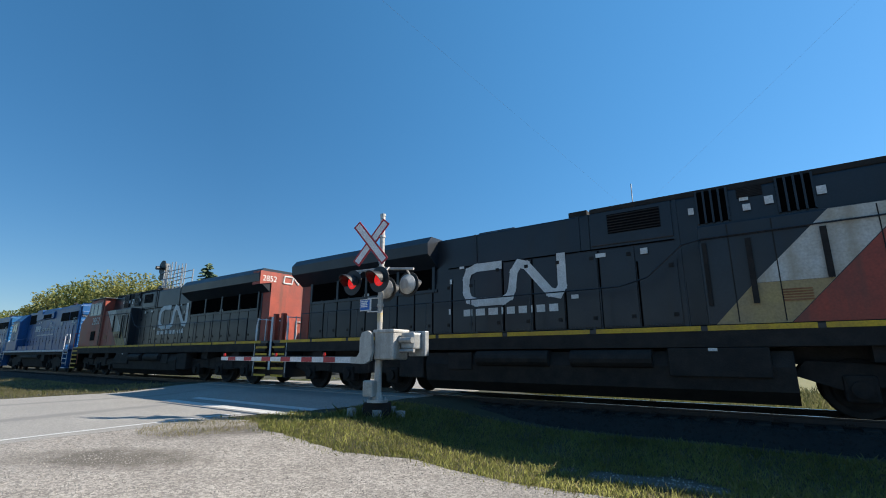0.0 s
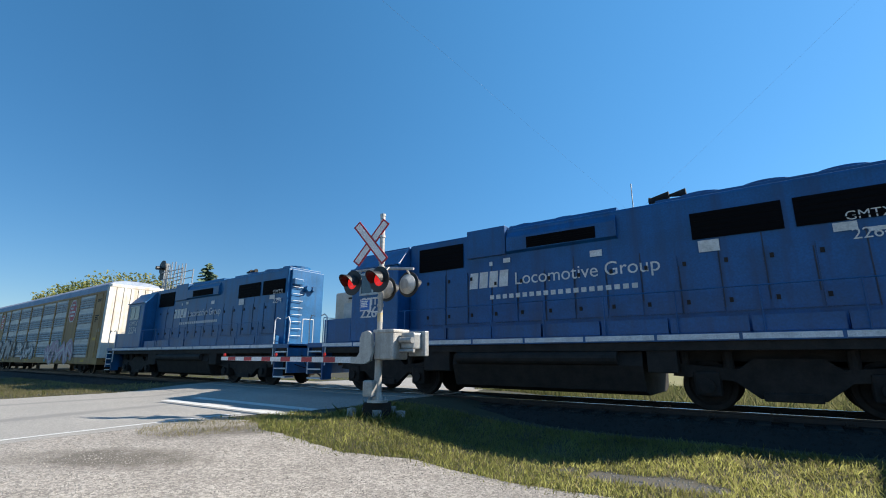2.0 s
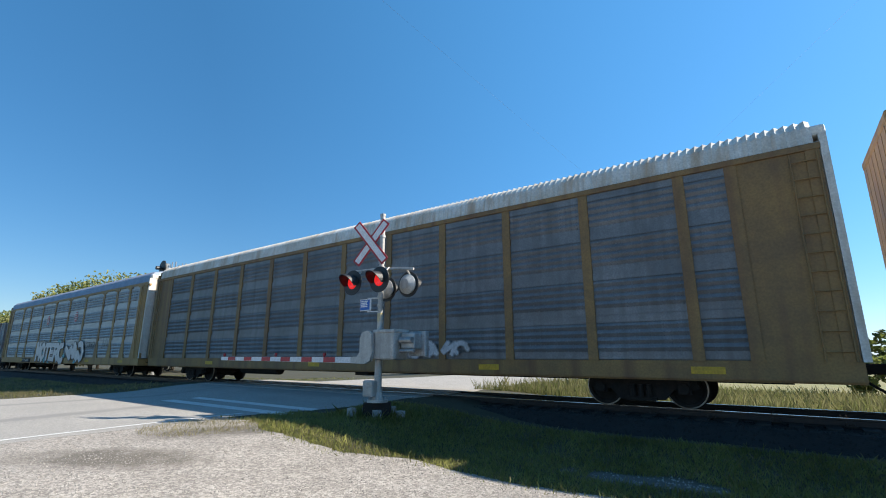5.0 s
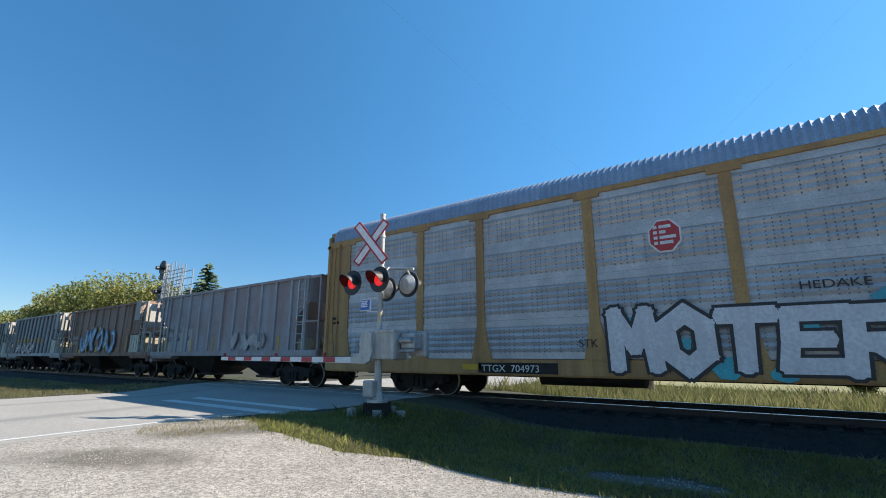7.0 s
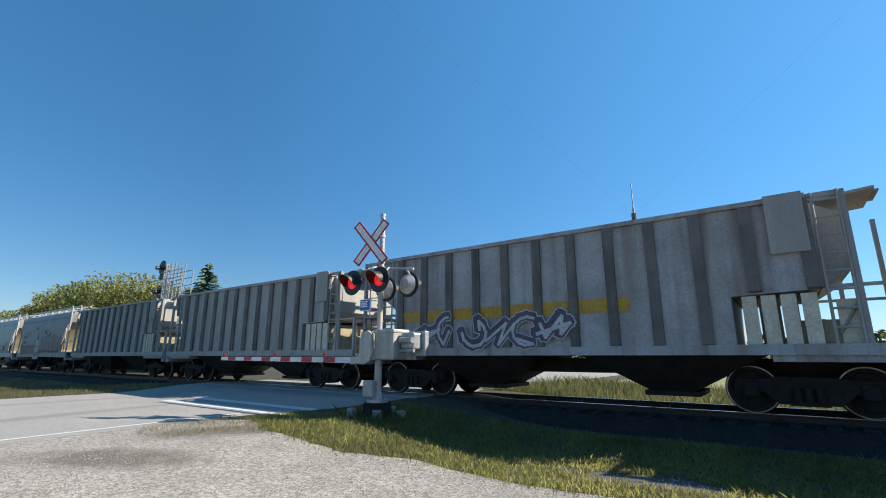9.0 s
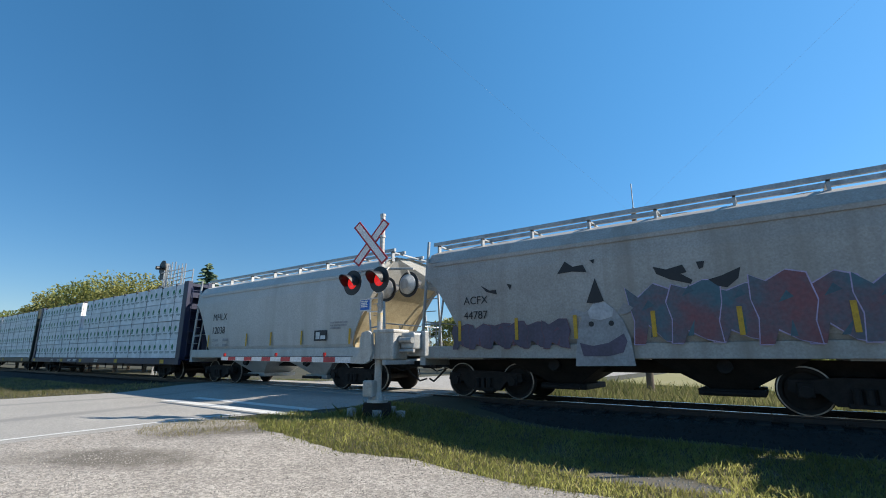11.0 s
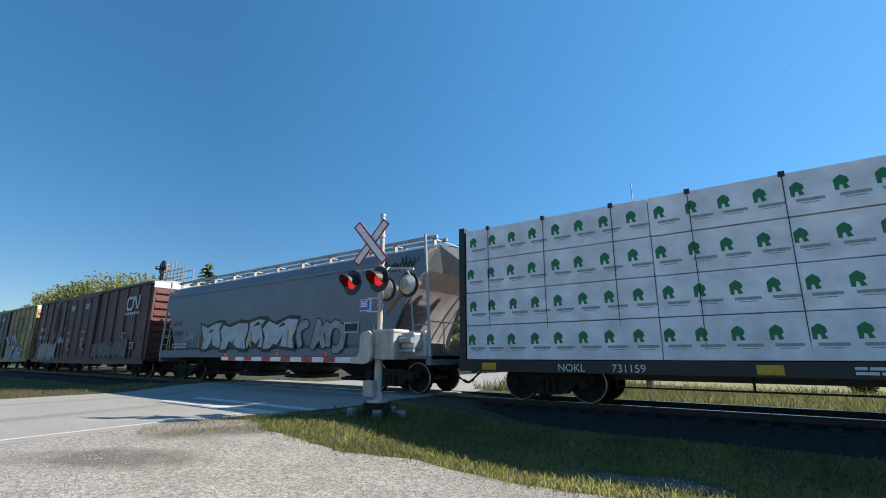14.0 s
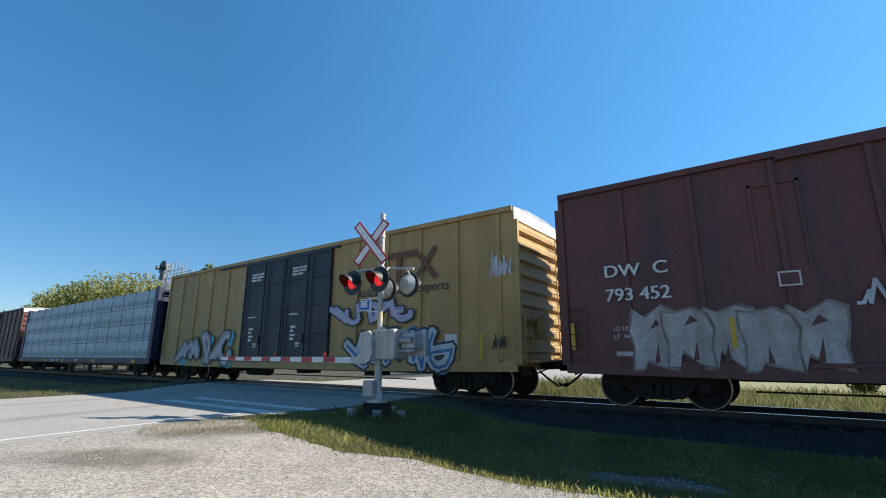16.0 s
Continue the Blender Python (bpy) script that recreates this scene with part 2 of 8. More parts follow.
def height(x, y):
    """Ground height: level with the rails at the crossing, a little lower elsewhere."""
    on_road = smoothstep(-3.8, -8.2, x) * smoothstep(-30, -21.5, x)
    a = abs(y)
    road = -0.05 - 0.2 * smoothstep(1.8, 5.0, a) - 0.06 * smoothstep(6, 14, a)
    verge = -0.40 - 0.15 * smoothstep(2.6, 4.6, a) + 0.05 * noise.noise((x * 0.4, y * 0.4, 0))
    z = road * on_road + verge * (1 - on_road)
    far = smoothstep(40, 200, math.hypot(x, y))
    return z * (1 - far) - 0.6 * far


def steps(fine0, fine1, d, far):
    out = list(np.arange(fine0, fine1 + d / 2, d))
    s, a, b = d, fine0, fine1
    while b < far:
        s *= 1.35
        a, b = a - s, b + s
        out = [a] + out + [b]
    return out


def sheet(name, xs, ys, lift, material, label, cat):
    me = bpy.data.meshes.new(name)
    vs = [(x, y, height(x, y) + lift) for y in ys for x in xs]
    n = len(xs)
    fs = [(j * n + i, j * n + i + 1, (j + 1) * n + i + 1, (j + 1) * n + i) for j in range(len(ys) - 1) for i in range(n - 1)]
    me.from_pydata(vs, [], fs)
    me.polygons.foreach_set("use_smooth", [True] * len(fs))
    me.materials.append(M[material])
    return tagged(new(name, me), label, cat, kind="structure")


sheet("ground", steps(-34, 12, 0.5, 2500), steps(-20, 20, 0.5, 2500), 0, "grass_soil", "grassy ground with worn soil on both sides of the track", "ground")


sheet("field", list(np.arange(-8, 240, 8.0)), list(np.arange(14, 156, 6.0)), 0.05, "field", "straw-coloured rough field beyond the track", "field")


def ragged_strip(name, outline, lift, material, label, cat, step=0.25):
    """A flat surface laid on the ground inside a rough outline: rows in y, each from one x to another."""
    me = bpy.data.meshes.new(name)
    vs, fs = [], []
    prev = None
    for y, x0, x1 in outline:
        k = 24
        base = len(vs)
        for i in range(k + 1):
            x = x0 + (x1 - x0) * i / k
            vs.append((x, y, height(x, y) + lift))
        if prev is not None:
            fs += [(prev + i, prev + i + 1, base + i + 1, base + i) for i in range(k)]
        prev = base
    me.from_pydata(vs, [], fs)
    me.polygons.foreach_set("use_smooth", [True] * len(fs))
    me.materials.append(M[material])
    return tagged(new(name, me), label, cat, kind="structure")


def wob(y, s, a):
    return a * (noise.noise((y * 0.9, s, 0)) + 0.5 * noise.noise((y * 2.7, s, 3)))


ragged_strip("road", [(y, ROAD_L + wob(y, 1, 0.1), ROAD_R + wob(y, 2, 0.12) + 1.6 * smoothstep(-5.5, -2.5, y) * smoothstep(6, 3, y)) for y in np.arange(-60, 160, 0.4)], 0.012, "asphalt",
             "worn pale grey asphalt road over the level crossing", "road")


def lot_edge(x):
    bulge = smoothstep(-9.4, -7.8, x) * (1 - smoothstep(-6.2, -4.6, x))
    return -6.22 - 0.56 * bulge + 0.13 * noise.noise((x * 0.9, 4, 0)) + 0.09 * noise.noise((x * 3.1, 7, 0))


def lot():
    me = bpy.data.meshes.new("gravel_lot")
    xs = list(np.arange(-10.75, 16, 0.25))
    vs, fs = [], []
    k = 40
    for x in xs:
        top = lot_edge(x)
        for i in range(k + 1):
            y = -45 + (top + 45) * (i / k) ** 0.6
            vs.append((x, y, height(x, y) + 0.008))
    for j in range(len(xs) - 1):
        for i in range(k):
            a = j * (k + 1) + i
            fs.append((a, a + k + 1, a + k + 2, a + 1))
    me.from_pydata(vs, [], fs)
    me.polygons.foreach_set("use_smooth", [True] * len(fs))
    me.materials.append(M["gravel"])
    return tagged(new("gravel_lot", me), "pale crushed gravel lot beside the road", "gravel", kind="structure")


lot()


def stripe(name, x0, x1, y0, y1, label):
    nx, ny = max(2, int(abs(x1 - x0) / 0.3)), max(2, int(abs(y1 - y0) / 0.3))
    me = bpy.data.meshes.new(name)
    vs = [(x0 + (x1 - x0) * i / nx, y0 + (y1 - y0) * j / ny, height(x0 + (x1 - x0) * i / nx, y0 + (y1 - y0) * j / ny) + 0.018) for j in range(ny + 1) for i in range(nx + 1)]
    fs = [(j * (nx + 1) + i, j * (nx + 1) + i + 1, (j + 1) * (nx + 1) + i + 1, (j + 1) * (nx + 1) + i) for j in range(ny) for i in range(nx)]
    me.from_pydata(vs, [], fs)
    me.materials.append(M["road_paint"])
    return tagged(new(name, me), label, "road marking", kind="structure")


stripe("edge_line", -10.82, -10.70, -40, -5.6, "thin white painted edge line along the road")
stripe("stop_line", -15.8, -9.7, -5.3, -4.9, "white painted stop line before the crossing")
stripe("stop_line", -15.7, -9.7, -4.42, -4.15, "faded white painted stop line before the crossing")


# ---- track ----
def track():
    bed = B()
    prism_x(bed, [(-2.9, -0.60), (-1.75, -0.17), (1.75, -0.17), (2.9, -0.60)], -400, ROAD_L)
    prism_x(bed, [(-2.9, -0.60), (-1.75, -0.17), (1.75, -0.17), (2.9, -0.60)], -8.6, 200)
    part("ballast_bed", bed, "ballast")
    tagged(bpy.data.objects["ballast_bed"], "crushed stone ballast bed under the track, darkened for the train's shade", "ballast", kind="structure")
    rnd = random.Random(3)
    me_v, me_f = [], []
    for _ in range(9000):
        x = rnd.uniform(-8.4, 7.5) if rnd.random() < 0.85 else rnd.uniform(-45, ROAD_L)
        y = rnd.uniform(-2.75, 2.75)
        z = -0.17 - max(0, abs(y) - 1.75) * 0.374
        s = rnd.uniform(0.02, 0.045)
        b = len(me_v)
        ax = rnd.uniform(0, 6.28)
        for k in range(4):
            a = ax + k * 1.57
            me_v.append((x + s * math.cos(a) * rnd.uniform(.7, 1.2), y + s * math.sin(a) * rnd.uniform(.7, 1.2), z - 0.01))
        me_v.append((x + rnd.uniform(-.3, .3) * s, y + rnd.uniform(-.3, .3) * s, z + s * rnd.uniform(.6, 1.1)))
        me_f += [(b, b + 1, b + 4), (b + 1, b + 2, b + 4), (b + 2, b + 3, b + 4), (b + 3, b, b + 4)]
    me = bpy.data.meshes.new("ballast_stones")
    me.from_pydata(me_v, [], me_f)
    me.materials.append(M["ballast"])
    tagged(new("ballast_stones", me), "loose crushed stones on the track bed, darkened for the train's shade", "stones", kind="stuff")
    rails = thing("railway_track", "steel rails with polished heads on dark wooden ties", "railway track", kind="structure")
    prof = [(-0.07, -0.17), (0.07, -0.17), (0.07, -0.155), (0.012, -0.13), (0.012, -0.045), (0.036, -0.035), (0.036, -0.004), (-0.036, -0.004), (-0.036, -0.035), (-0.012, -0.045), (-0.012, -0.13), (-0.07, -0.155)]
    for s in (-0.755, 0.755):
        b = B()
        prism_x(b, [(y + s, z) for y, z in prof], -400, 200)
        r = part("rail", b, "rail", rails)
        b = B()
        box(b, -400, 200, s - 0.03, s + 0.03, -0.003, 0.002)
        part("rail_head", b, "railhead", r, "polished steel running surface")
    b = B()
    box(b, -0.115, 0.115, -1.3, 1.3, -0.19, -0.135, 0.01)
    tie = part("tie", b, "tie", rails)
    tie.matrix_basis = pose(-8.3, 0, 0)
    for i in range(1, 110):
        x = -8.3 + i * 0.52 if i < 45 else ROAD_L - 0.3 - (i - 45) * 0.52
        again(tie, pose(x, 0.03 * math.sin(i * 7), 0, 0, 0, math.sin(i * 3.1)), rails)
    b = B()
    for s in (-0.755, 0.755):
        for i in range(14):
            x = -8 + i * 1.1
            box(b, x - 0.09, x + 0.09, s - 0.17, s + 0.17, -0.135, -0.118)
            for dy in (-0.1, 0.1):
                rod(b, (x + 0.05, s + dy, -0.12), (x + 0.05, s + dy, -0.075), 0.02, 6)
                rod(b, (x - 0.05, s + dy, -0.12), (x - 0.05, s + dy, -0.075), 0.02, 6)
    part("tie_plates", b, "rail", rails, "steel tie plates and bolts")
    # crossing surface between and beside the rails
    b = B()
    for y0, y1 in ((-1.75, -0.85), (-0.66, 0.66), (0.85, 1.75)):
        box(b, ROAD_L, -8.6, y0, y1, -0.19, -0.012)
    c = part("crossing_panel", b, "asphalt")
    tagged(c, "worn asphalt infill between the rails at the crossing", "crossing surface", kind="structure")


track()

# ---- rolling stock: materials ----
M.update({
    "loco_black": mat("loco_black", (0.010, 0.014, 0.021), (0.016, 0.019, 0.025), 0.34, scale=1.2, fine=25, bump=0.05, streak=3, streak_col=(0.017, 0.016, 0.016), spec=0.5),
    "loco_red": mat("loco_red", (0.36, 0.055, 0.028), (0.25, 0.045, 0.026), 0.5, scale=1.5, fine=25, bump=0.05, streak=3, streak_col=(0.12, 0.045, 0.03)),
    "loco_white": mat("loco_white", (0.58, 0.57, 0.54), (0.44, 0.40, 0.33), 0.5, scale=1.5, fine=25, bump=0.05, streak=3, streak_col=(0.30, 0.24, 0.16)),
    "loco_tan": mat("loco_tan", (0.42, 0.30, 0.12), (0.32, 0.23, 0.12), 0.6, scale=1.5, fine=25, bump=0.05),
    "lettering": mat("lettering", (0.72, 0.72, 0.70), (0.55, 0.54, 0.51), 0.6, scale=3, fine=30, bump=0.03),
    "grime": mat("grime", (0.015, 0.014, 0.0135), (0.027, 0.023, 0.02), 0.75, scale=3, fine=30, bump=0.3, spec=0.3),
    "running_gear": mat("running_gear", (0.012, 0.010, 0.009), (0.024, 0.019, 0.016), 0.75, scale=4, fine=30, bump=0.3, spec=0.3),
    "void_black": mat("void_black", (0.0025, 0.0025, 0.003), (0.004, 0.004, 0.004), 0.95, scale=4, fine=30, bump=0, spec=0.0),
    "wheel_rim": mat("wheel_rim", (0.50, 0.48, 0.45), (0.28, 0.24, 0.20), 0.4, 0.8, scale=6, fine=30),
    "grille": mat("grille", (0.004, 0.004, 0.005), None, 0.8, scale=6, fine=60, bump=0.5, spec=0.1),
    "glass": mat("glass", (0.03, 0.045, 0.055), (0.02, 0.03, 0.04), 0.06, scale=1, fine=3, bump=0, spec=0.9),
    "stripe_yellow": mat("stripe_yellow", (0.70, 0.42, 0.02), (0.48, 0.28, 0.03), 0.6, scale=2.5, fine=25),
    "lease_blue": mat("lease_blue", (0.004, 0.095, 0.28), (0.005, 0.070, 0.20), 0.4, scale=1.2, fine=25, bump=0.04, streak=4, streak_col=(0.018, 0.045, 0.12)),
    "lease_teal": mat("lease_teal", (0.005, 0.115, 0.29), (0.006, 0.085, 0.21), 0.4, scale=1.2, fine=25, bump=0.04, streak=4, streak_col=(0.018, 0.06, 0.13)),
    "rail_white": mat("rail_white", (0.70, 0.71, 0.72), (0.52, 0.53, 0.54), 0.5, scale=5, fine=40),
    "rack_yellow": mat("rack_yellow", (0.44, 0.255, 0.085), (0.33, 0.185, 0.065), 0.6, scale=1.0, fine=25, bump=0.06, streak=3, streak_col=(0.20, 0.10, 0.045)),
    "rack_brown": mat("rack_brown", (0.30, 0.175, 0.06), (0.20, 0.12, 0.05), 0.65, scale=1.0, fine=25, bump=0.06, streak=3, streak_col=(0.14, 0.065, 0.035)),
    "rack_panel": mat("rack_panel", (0.52, 0.52, 0.52), (0.37, 0.37, 0.375), 0.45, 0.25, scale=1.4, fine=30, bump=0.08, streak=7, streak_col=(0.36, 0.37, 0.38)),
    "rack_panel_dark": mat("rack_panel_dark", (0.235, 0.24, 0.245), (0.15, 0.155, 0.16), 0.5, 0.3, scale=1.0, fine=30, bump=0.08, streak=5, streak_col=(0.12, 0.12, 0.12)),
    # grey that stands for the shade inside the panel slots
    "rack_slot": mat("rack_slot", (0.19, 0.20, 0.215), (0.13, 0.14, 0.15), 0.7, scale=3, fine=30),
    "rack_roof": mat("rack_roof", (0.33, 0.38, 0.46), (0.26, 0.30, 0.37), 0.45, 0.4, scale=1.5, fine=30, bump=0.05),
    "rack_end": mat("rack_end", (0.72, 0.70, 0.64), (0.55, 0.50, 0.42), 0.6, scale=1.2, fine=25, streak=3, streak_col=(0.40, 0.26, 0.14)),
    "hopper_grey": mat("hopper_grey", (0.315, 0.32, 0.335), (0.255, 0.20, 0.195), 0.6, scale=0.55, fine=25, bump=0.06, streak=2.2, streak_col=(0.23, 0.14, 0.125)),
    "hopper_rust": mat("hopper_rust", (0.30, 0.14, 0.075), (0.32, 0.235, 0.19), 0.75, scale=0.45, fine=25, bump=0.1, mix=0.8, streak=3, streak_col=(0.12, 0.06, 0.04)),
    "hopper_pale": mat("hopper_pale", (0.45, 0.45, 0.45), (0.32, 0.30, 0.28), 0.6, scale=0.7, fine=25, bump=0.08, streak=3, streak_col=(0.16, 0.10, 0.075)),
    "hopper_sand": mat("hopper_sand", (0.42, 0.40, 0.37), (0.34, 0.32, 0.29), 0.6, scale=0.7, fine=25, bump=0.05, streak=2.5, streak_col=(0.25, 0.22, 0.18)),
    "hopper_white": mat("hopper_white", (0.52, 0.51, 0.48), (0.46, 0.45, 0.42), 0.5, scale=0.6, fine=25, bump=0.04, streak=2.5, streak_col=(0.38, 0.36, 0.32)),
    "hopper_steel": mat("hopper_steel", (0.185, 0.21, 0.235), (0.15, 0.17, 0.19), 0.5, scale=0.6, fine=25, bump=0.04, streak=2.5, streak_col=(0.15, 0.17, 0.18)),
    "cavity_tan": mat("cavity_tan", (0.42, 0.35, 0.22), (0.30, 0.24, 0.14), 0.7, scale=2, fine=25),
    "beam_navy": mat("beam_navy", (0.010, 0.015, 0.058), (0.012, 0.016, 0.04), 0.5, scale=2, fine=25),
    "beam_green": mat("beam_green", (0.008, 0.020, 0.016), (0.012, 0.018, 0.016), 0.5, scale=2, fine=25),
    "wrap": mat("wrap", (0.78, 0.775, 0.785), (0.75, 0.745, 0.76), 0.45, scale=1.2, fine=2.2, bump=0.25, random_tint=0.10),
    "wrap_grey": mat("wrap_grey", (0.52, 0.55, 0.58), (0.38, 0.42, 0.46), 0.45, scale=2.2, fine=10, bump=0.4, random_tint=0.15),
    "wrap_green": mat("wrap_green", (0.02, 0.22, 0.09), None, 0.6, scale=5, fine=40, bump=0),
    "wrap_print": mat("wrap_print", (0.38, 0.43, 0.42), None, 0.6, scale=5, fine=40, bump=0),
    "strap": mat("strap", (0.03, 0.03, 0.035), None, 0.5, scale=5, fine=40, bump=0),
    "box_brown": mat("box_brown", (0.145, 0.042, 0.036), (0.105, 0.031, 0.028), 0.55, scale=0.8, fine=25, bump=0.05, streak=3, streak_col=(0.05, 0.024, 0.02)),
    "box_yellow": mat("box_yellow", (0.50, 0.315, 0.115), (0.39, 0.24, 0.085), 0.55, scale=0.7, fine=25, bump=0.05, streak=3, streak_col=(0.30, 0.18, 0.06)),
    "box_end_white": mat("box_end_white", (0.75, 0.74, 0.70), None, 0.6, scale=2, fine=25),
    "door_black": mat("door_black", (0.016, 0.018, 0.024), (0.026, 0.028, 0.032), 0.5, scale=1.5, fine=25, bump=0.05),
    "dirt_splash": mat("dirt_splash", (0.27, 0.235, 0.21), (0.17, 0.11, 0.09), 0.8, scale=2, fine=20),
    "tag_white": mat("tag_white", (0.56, 0.56, 0.57), (0.40, 0.40, 0.42), 0.5, scale=3, fine=15, bump=0),
    "tag_chrome": mat("tag_chrome", (0.60, 0.60, 0.61), (0.50, 0.50, 0.52), 0.45, 0.2, scale=2, fine=15, bump=0, streak=6, streak_col=(0.42, 0.42, 0.44)),
    "tag_grey": mat("tag_grey", (0.36, 0.36, 0.37), (0.25, 0.24, 0.24), 0.5, scale=2, fine=15, bump=0),
    "tag_black": mat("tag_black", (0.018, 0.018, 0.022), None, 0.5, scale=2, fine=15, bump=0),
    "tag_teal": mat("tag_teal", (0.05, 0.38, 0.42), (0.04, 0.28, 0.34), 0.5, scale=2, fine=15, bump=0),
    "tag_sky": mat("tag_sky", (0.30, 0.50, 0.62), (0.2, 0.4, 0.55), 0.5, scale=3, fine=15, bump=0),
    "tag_blue": mat("tag_blue", (0.05, 0.22, 0.40), (0.03, 0.11, 0.25), 0.5, scale=3, fine=15, bump=0),
    "tag_pink": mat("tag_pink", (0.42, 0.24, 0.34), (0.34, 0.20, 0.33), 0.5, scale=2, fine=15, bump=0),
    "tag_red": mat("tag_red", (0.26, 0.09, 0.10), (0.16, 0.09, 0.14), 0.5, scale=2, fine=15, bump=0),
    "tag_lilac": mat("tag_lilac", (0.46, 0.38, 0.56), (0.36, 0.30, 0.46), 0.5, scale=2, fine=15, bump=0),
    "tag_gold": mat("tag_gold", (0.55, 0.33, 0.03), (0.42, 0.22, 0.03), 0.5, scale=2, fine=15, bump=0),
    "tag_dusk": mat("tag_dusk", (0.11, 0.09, 0.14), (0.07, 0.06, 0.09), 0.5, scale=1.2, fine=15, bump=0),
    "tag_wine": mat("tag_wine", (0.17, 0.065, 0.075), (0.10, 0.06, 0.10), 0.5, scale=1.2, fine=15, bump=0),
    "tag_petrol": mat("tag_petrol", (0.06, 0.13, 0.16), (0.05, 0.09, 0.12), 0.5, scale=1.2, fine=15, bump=0),
    "hopper_rib": mat("hopper_rib", (0.36, 0.37, 0.39), (0.28, 0.27, 0.27), 0.6, scale=1.0, fine=25, streak=3, streak_col=(0.2, 0.15, 0.13)),
    # dark rib colour holds the shadow stripes that fall beside the ribs
    "rib_dark": mat("rib_dark", (0.13, 0.11, 0.095), (0.19, 0.17, 0.15), 0.75, scale=1.5, fine=25, streak=4),
    # bright cream: sunlight on the end slope sheets, put into the colour
    "panel_cream": mat("panel_cream", (0.74, 0.68, 0.55), (0.58, 0.50, 0.38), 0.7, scale=1.5, fine=25, streak=5, streak_col=(0.42, 0.33, 0.22)),
    "tag_mural": mat("tag_mural", (0.20, 0.07, 0.08), (0.06, 0.13, 0.165), 0.5, scale=0.55, fine=15, bump=0, mix=0.35),
    "tag_silver": mat("tag_silver", (0.47, 0.45, 0.43), (0.30, 0.26, 0.24), 0.55, scale=1.6, fine=12, bump=0.1, streak=3, streak_col=(0.24, 0.17, 0.15)),
    "greasy": mat("greasy", (0.02, 0.03, 0.05), (0.035, 0.05, 0.09), 0.6, scale=5, fine=30),
    "rust_mark": mat("rust_mark", (0.24, 0.10, 0.045), (0.34, 0.18, 0.09), 0.8, scale=2, fine=15),
    "logo_brown": mat("logo_brown", (0.20, 0.075, 0.03), None, 0.6, scale=2, fine=15),
})
CARS = []


def text_on(parent, words, x, z, size, material, y, name="lettering", turn=0, wide=1.0, span=0.0, bold=0.0):
    cu = bpy.data.curves.new(name, "FONT")
    cu.body, cu.size, cu.extrude = words, size, 0.002
    tmp = bpy.data.objects.new(name, cu)
    scene.collection.objects.link(tmp)
    dg = bpy.context.evaluated_depsgraph_get()
    me = bpy.data.meshes.new_from_object(tmp.evaluated_get(dg))
    bpy.data.objects.remove(tmp)
    if bold:
        b = B()
        for k in (-1, 0, 1):
            b.from_mesh(me)
            b.verts.ensure_lookup_table()
            n = len(me.vertices)
            for v in b.verts[-n:]:
                v.co.x += k * bold * size
                v.co.z += 0.001 * (k + 1)
        b.to_mesh(me)
        b.free()
    me.materials.clear()
    me.materials.append(M[material])
    if span:
        wide = span / (max(v.co.x for v in me.vertices) - min(v.co.x for v in me.vertices))
    ob = new(name, me)
    ob.parent = parent
    ob.matrix_basis = pose(x, y, z, 90, 0, turn) @ Matrix.Diagonal((wide, 1, 1, 1))
    return ob


def bars(parent, x, z, rows, h, material, y, name="marking_bar", gap=0.6):
    """Plain bars in place of writing: rows of word widths."""
    for r, widths in enumerate(rows):
        u = x
        for w in widths:
            if w:
                b = B()
                box(b, u, u + w, y - 0.003, y, z - r * h * (1 + gap) - h, z - r * h * (1 + gap))
                part(name, b, material, parent)
            u += w + h * 0.6


def plate(parent, name, x0, x1, z0, z1, y, material, label="", t=0.006):
    b = B()
    box(b, x0, x1, y - t, y, z0, z1)
    return part(name, b, material, parent, label)


def poly_plate(parent, name, poly, y, material, label="", t=0.006):
    b = B()
    prism_y(b, poly, y - t, y)
    return part(name, b, material, parent, label)


def stroke(b, pts, w, y, k, joints=False):
    """A flat band along points (x, z), its pieces laid a hair above one another."""
    for i, (p, q) in enumerate(zip(pts, pts[1:])):
        p, q = Vector(p), Vector(q)
        d = q - p
        if d.length < 1e-5:
            continue
        d.normalize()
        n = Vector((-d.y, d.x)) * w / 2
        e = d * w * 0.35
        yy = y - 0.00012 * (k + i)
        vs = [bm_v for bm_v in (b.verts.new((c.x, yy, c.y)) for c in (p - e + n, p - e - n, q + e - n, q + e + n))]
        b.faces.new(vs)
        if joints:
            for c in (p, q):
                b.faces.new([b.verts.new((c.x + w * 0.52 * math.cos(0.6283 * j), yy - 0.00006, c.y + w * 0.52 * math.sin(0.6283 * j))) for j in range(10)])


GLYPH = {
    "M": [(0, 0), (0.1, 1), (0.5, 0.35), (0.9, 1), (1, 0)],
    "O": [(0.5, 0), (0.05, 0.25), (0.05, 0.75), (0.5, 1), (0.95, 0.75), (0.95, 0.25), (0.5, 0)],
    "T": [(0, 1), (0.5, 1), (0.5, 0), (0.5, 1), (1, 1)],
    "E": [(1, 1), (0.1, 1), (0.1, 0.5), (0.8, 0.5), (0.1, 0.5), (0.1, 0), (1, 0)],
    "R": [(0, 0), (0.05, 1), (0.75, 1), (0.9, 0.75), (0.7, 0.5), (0.1, 0.5), (0.4, 0.45), (1, 0)],
}


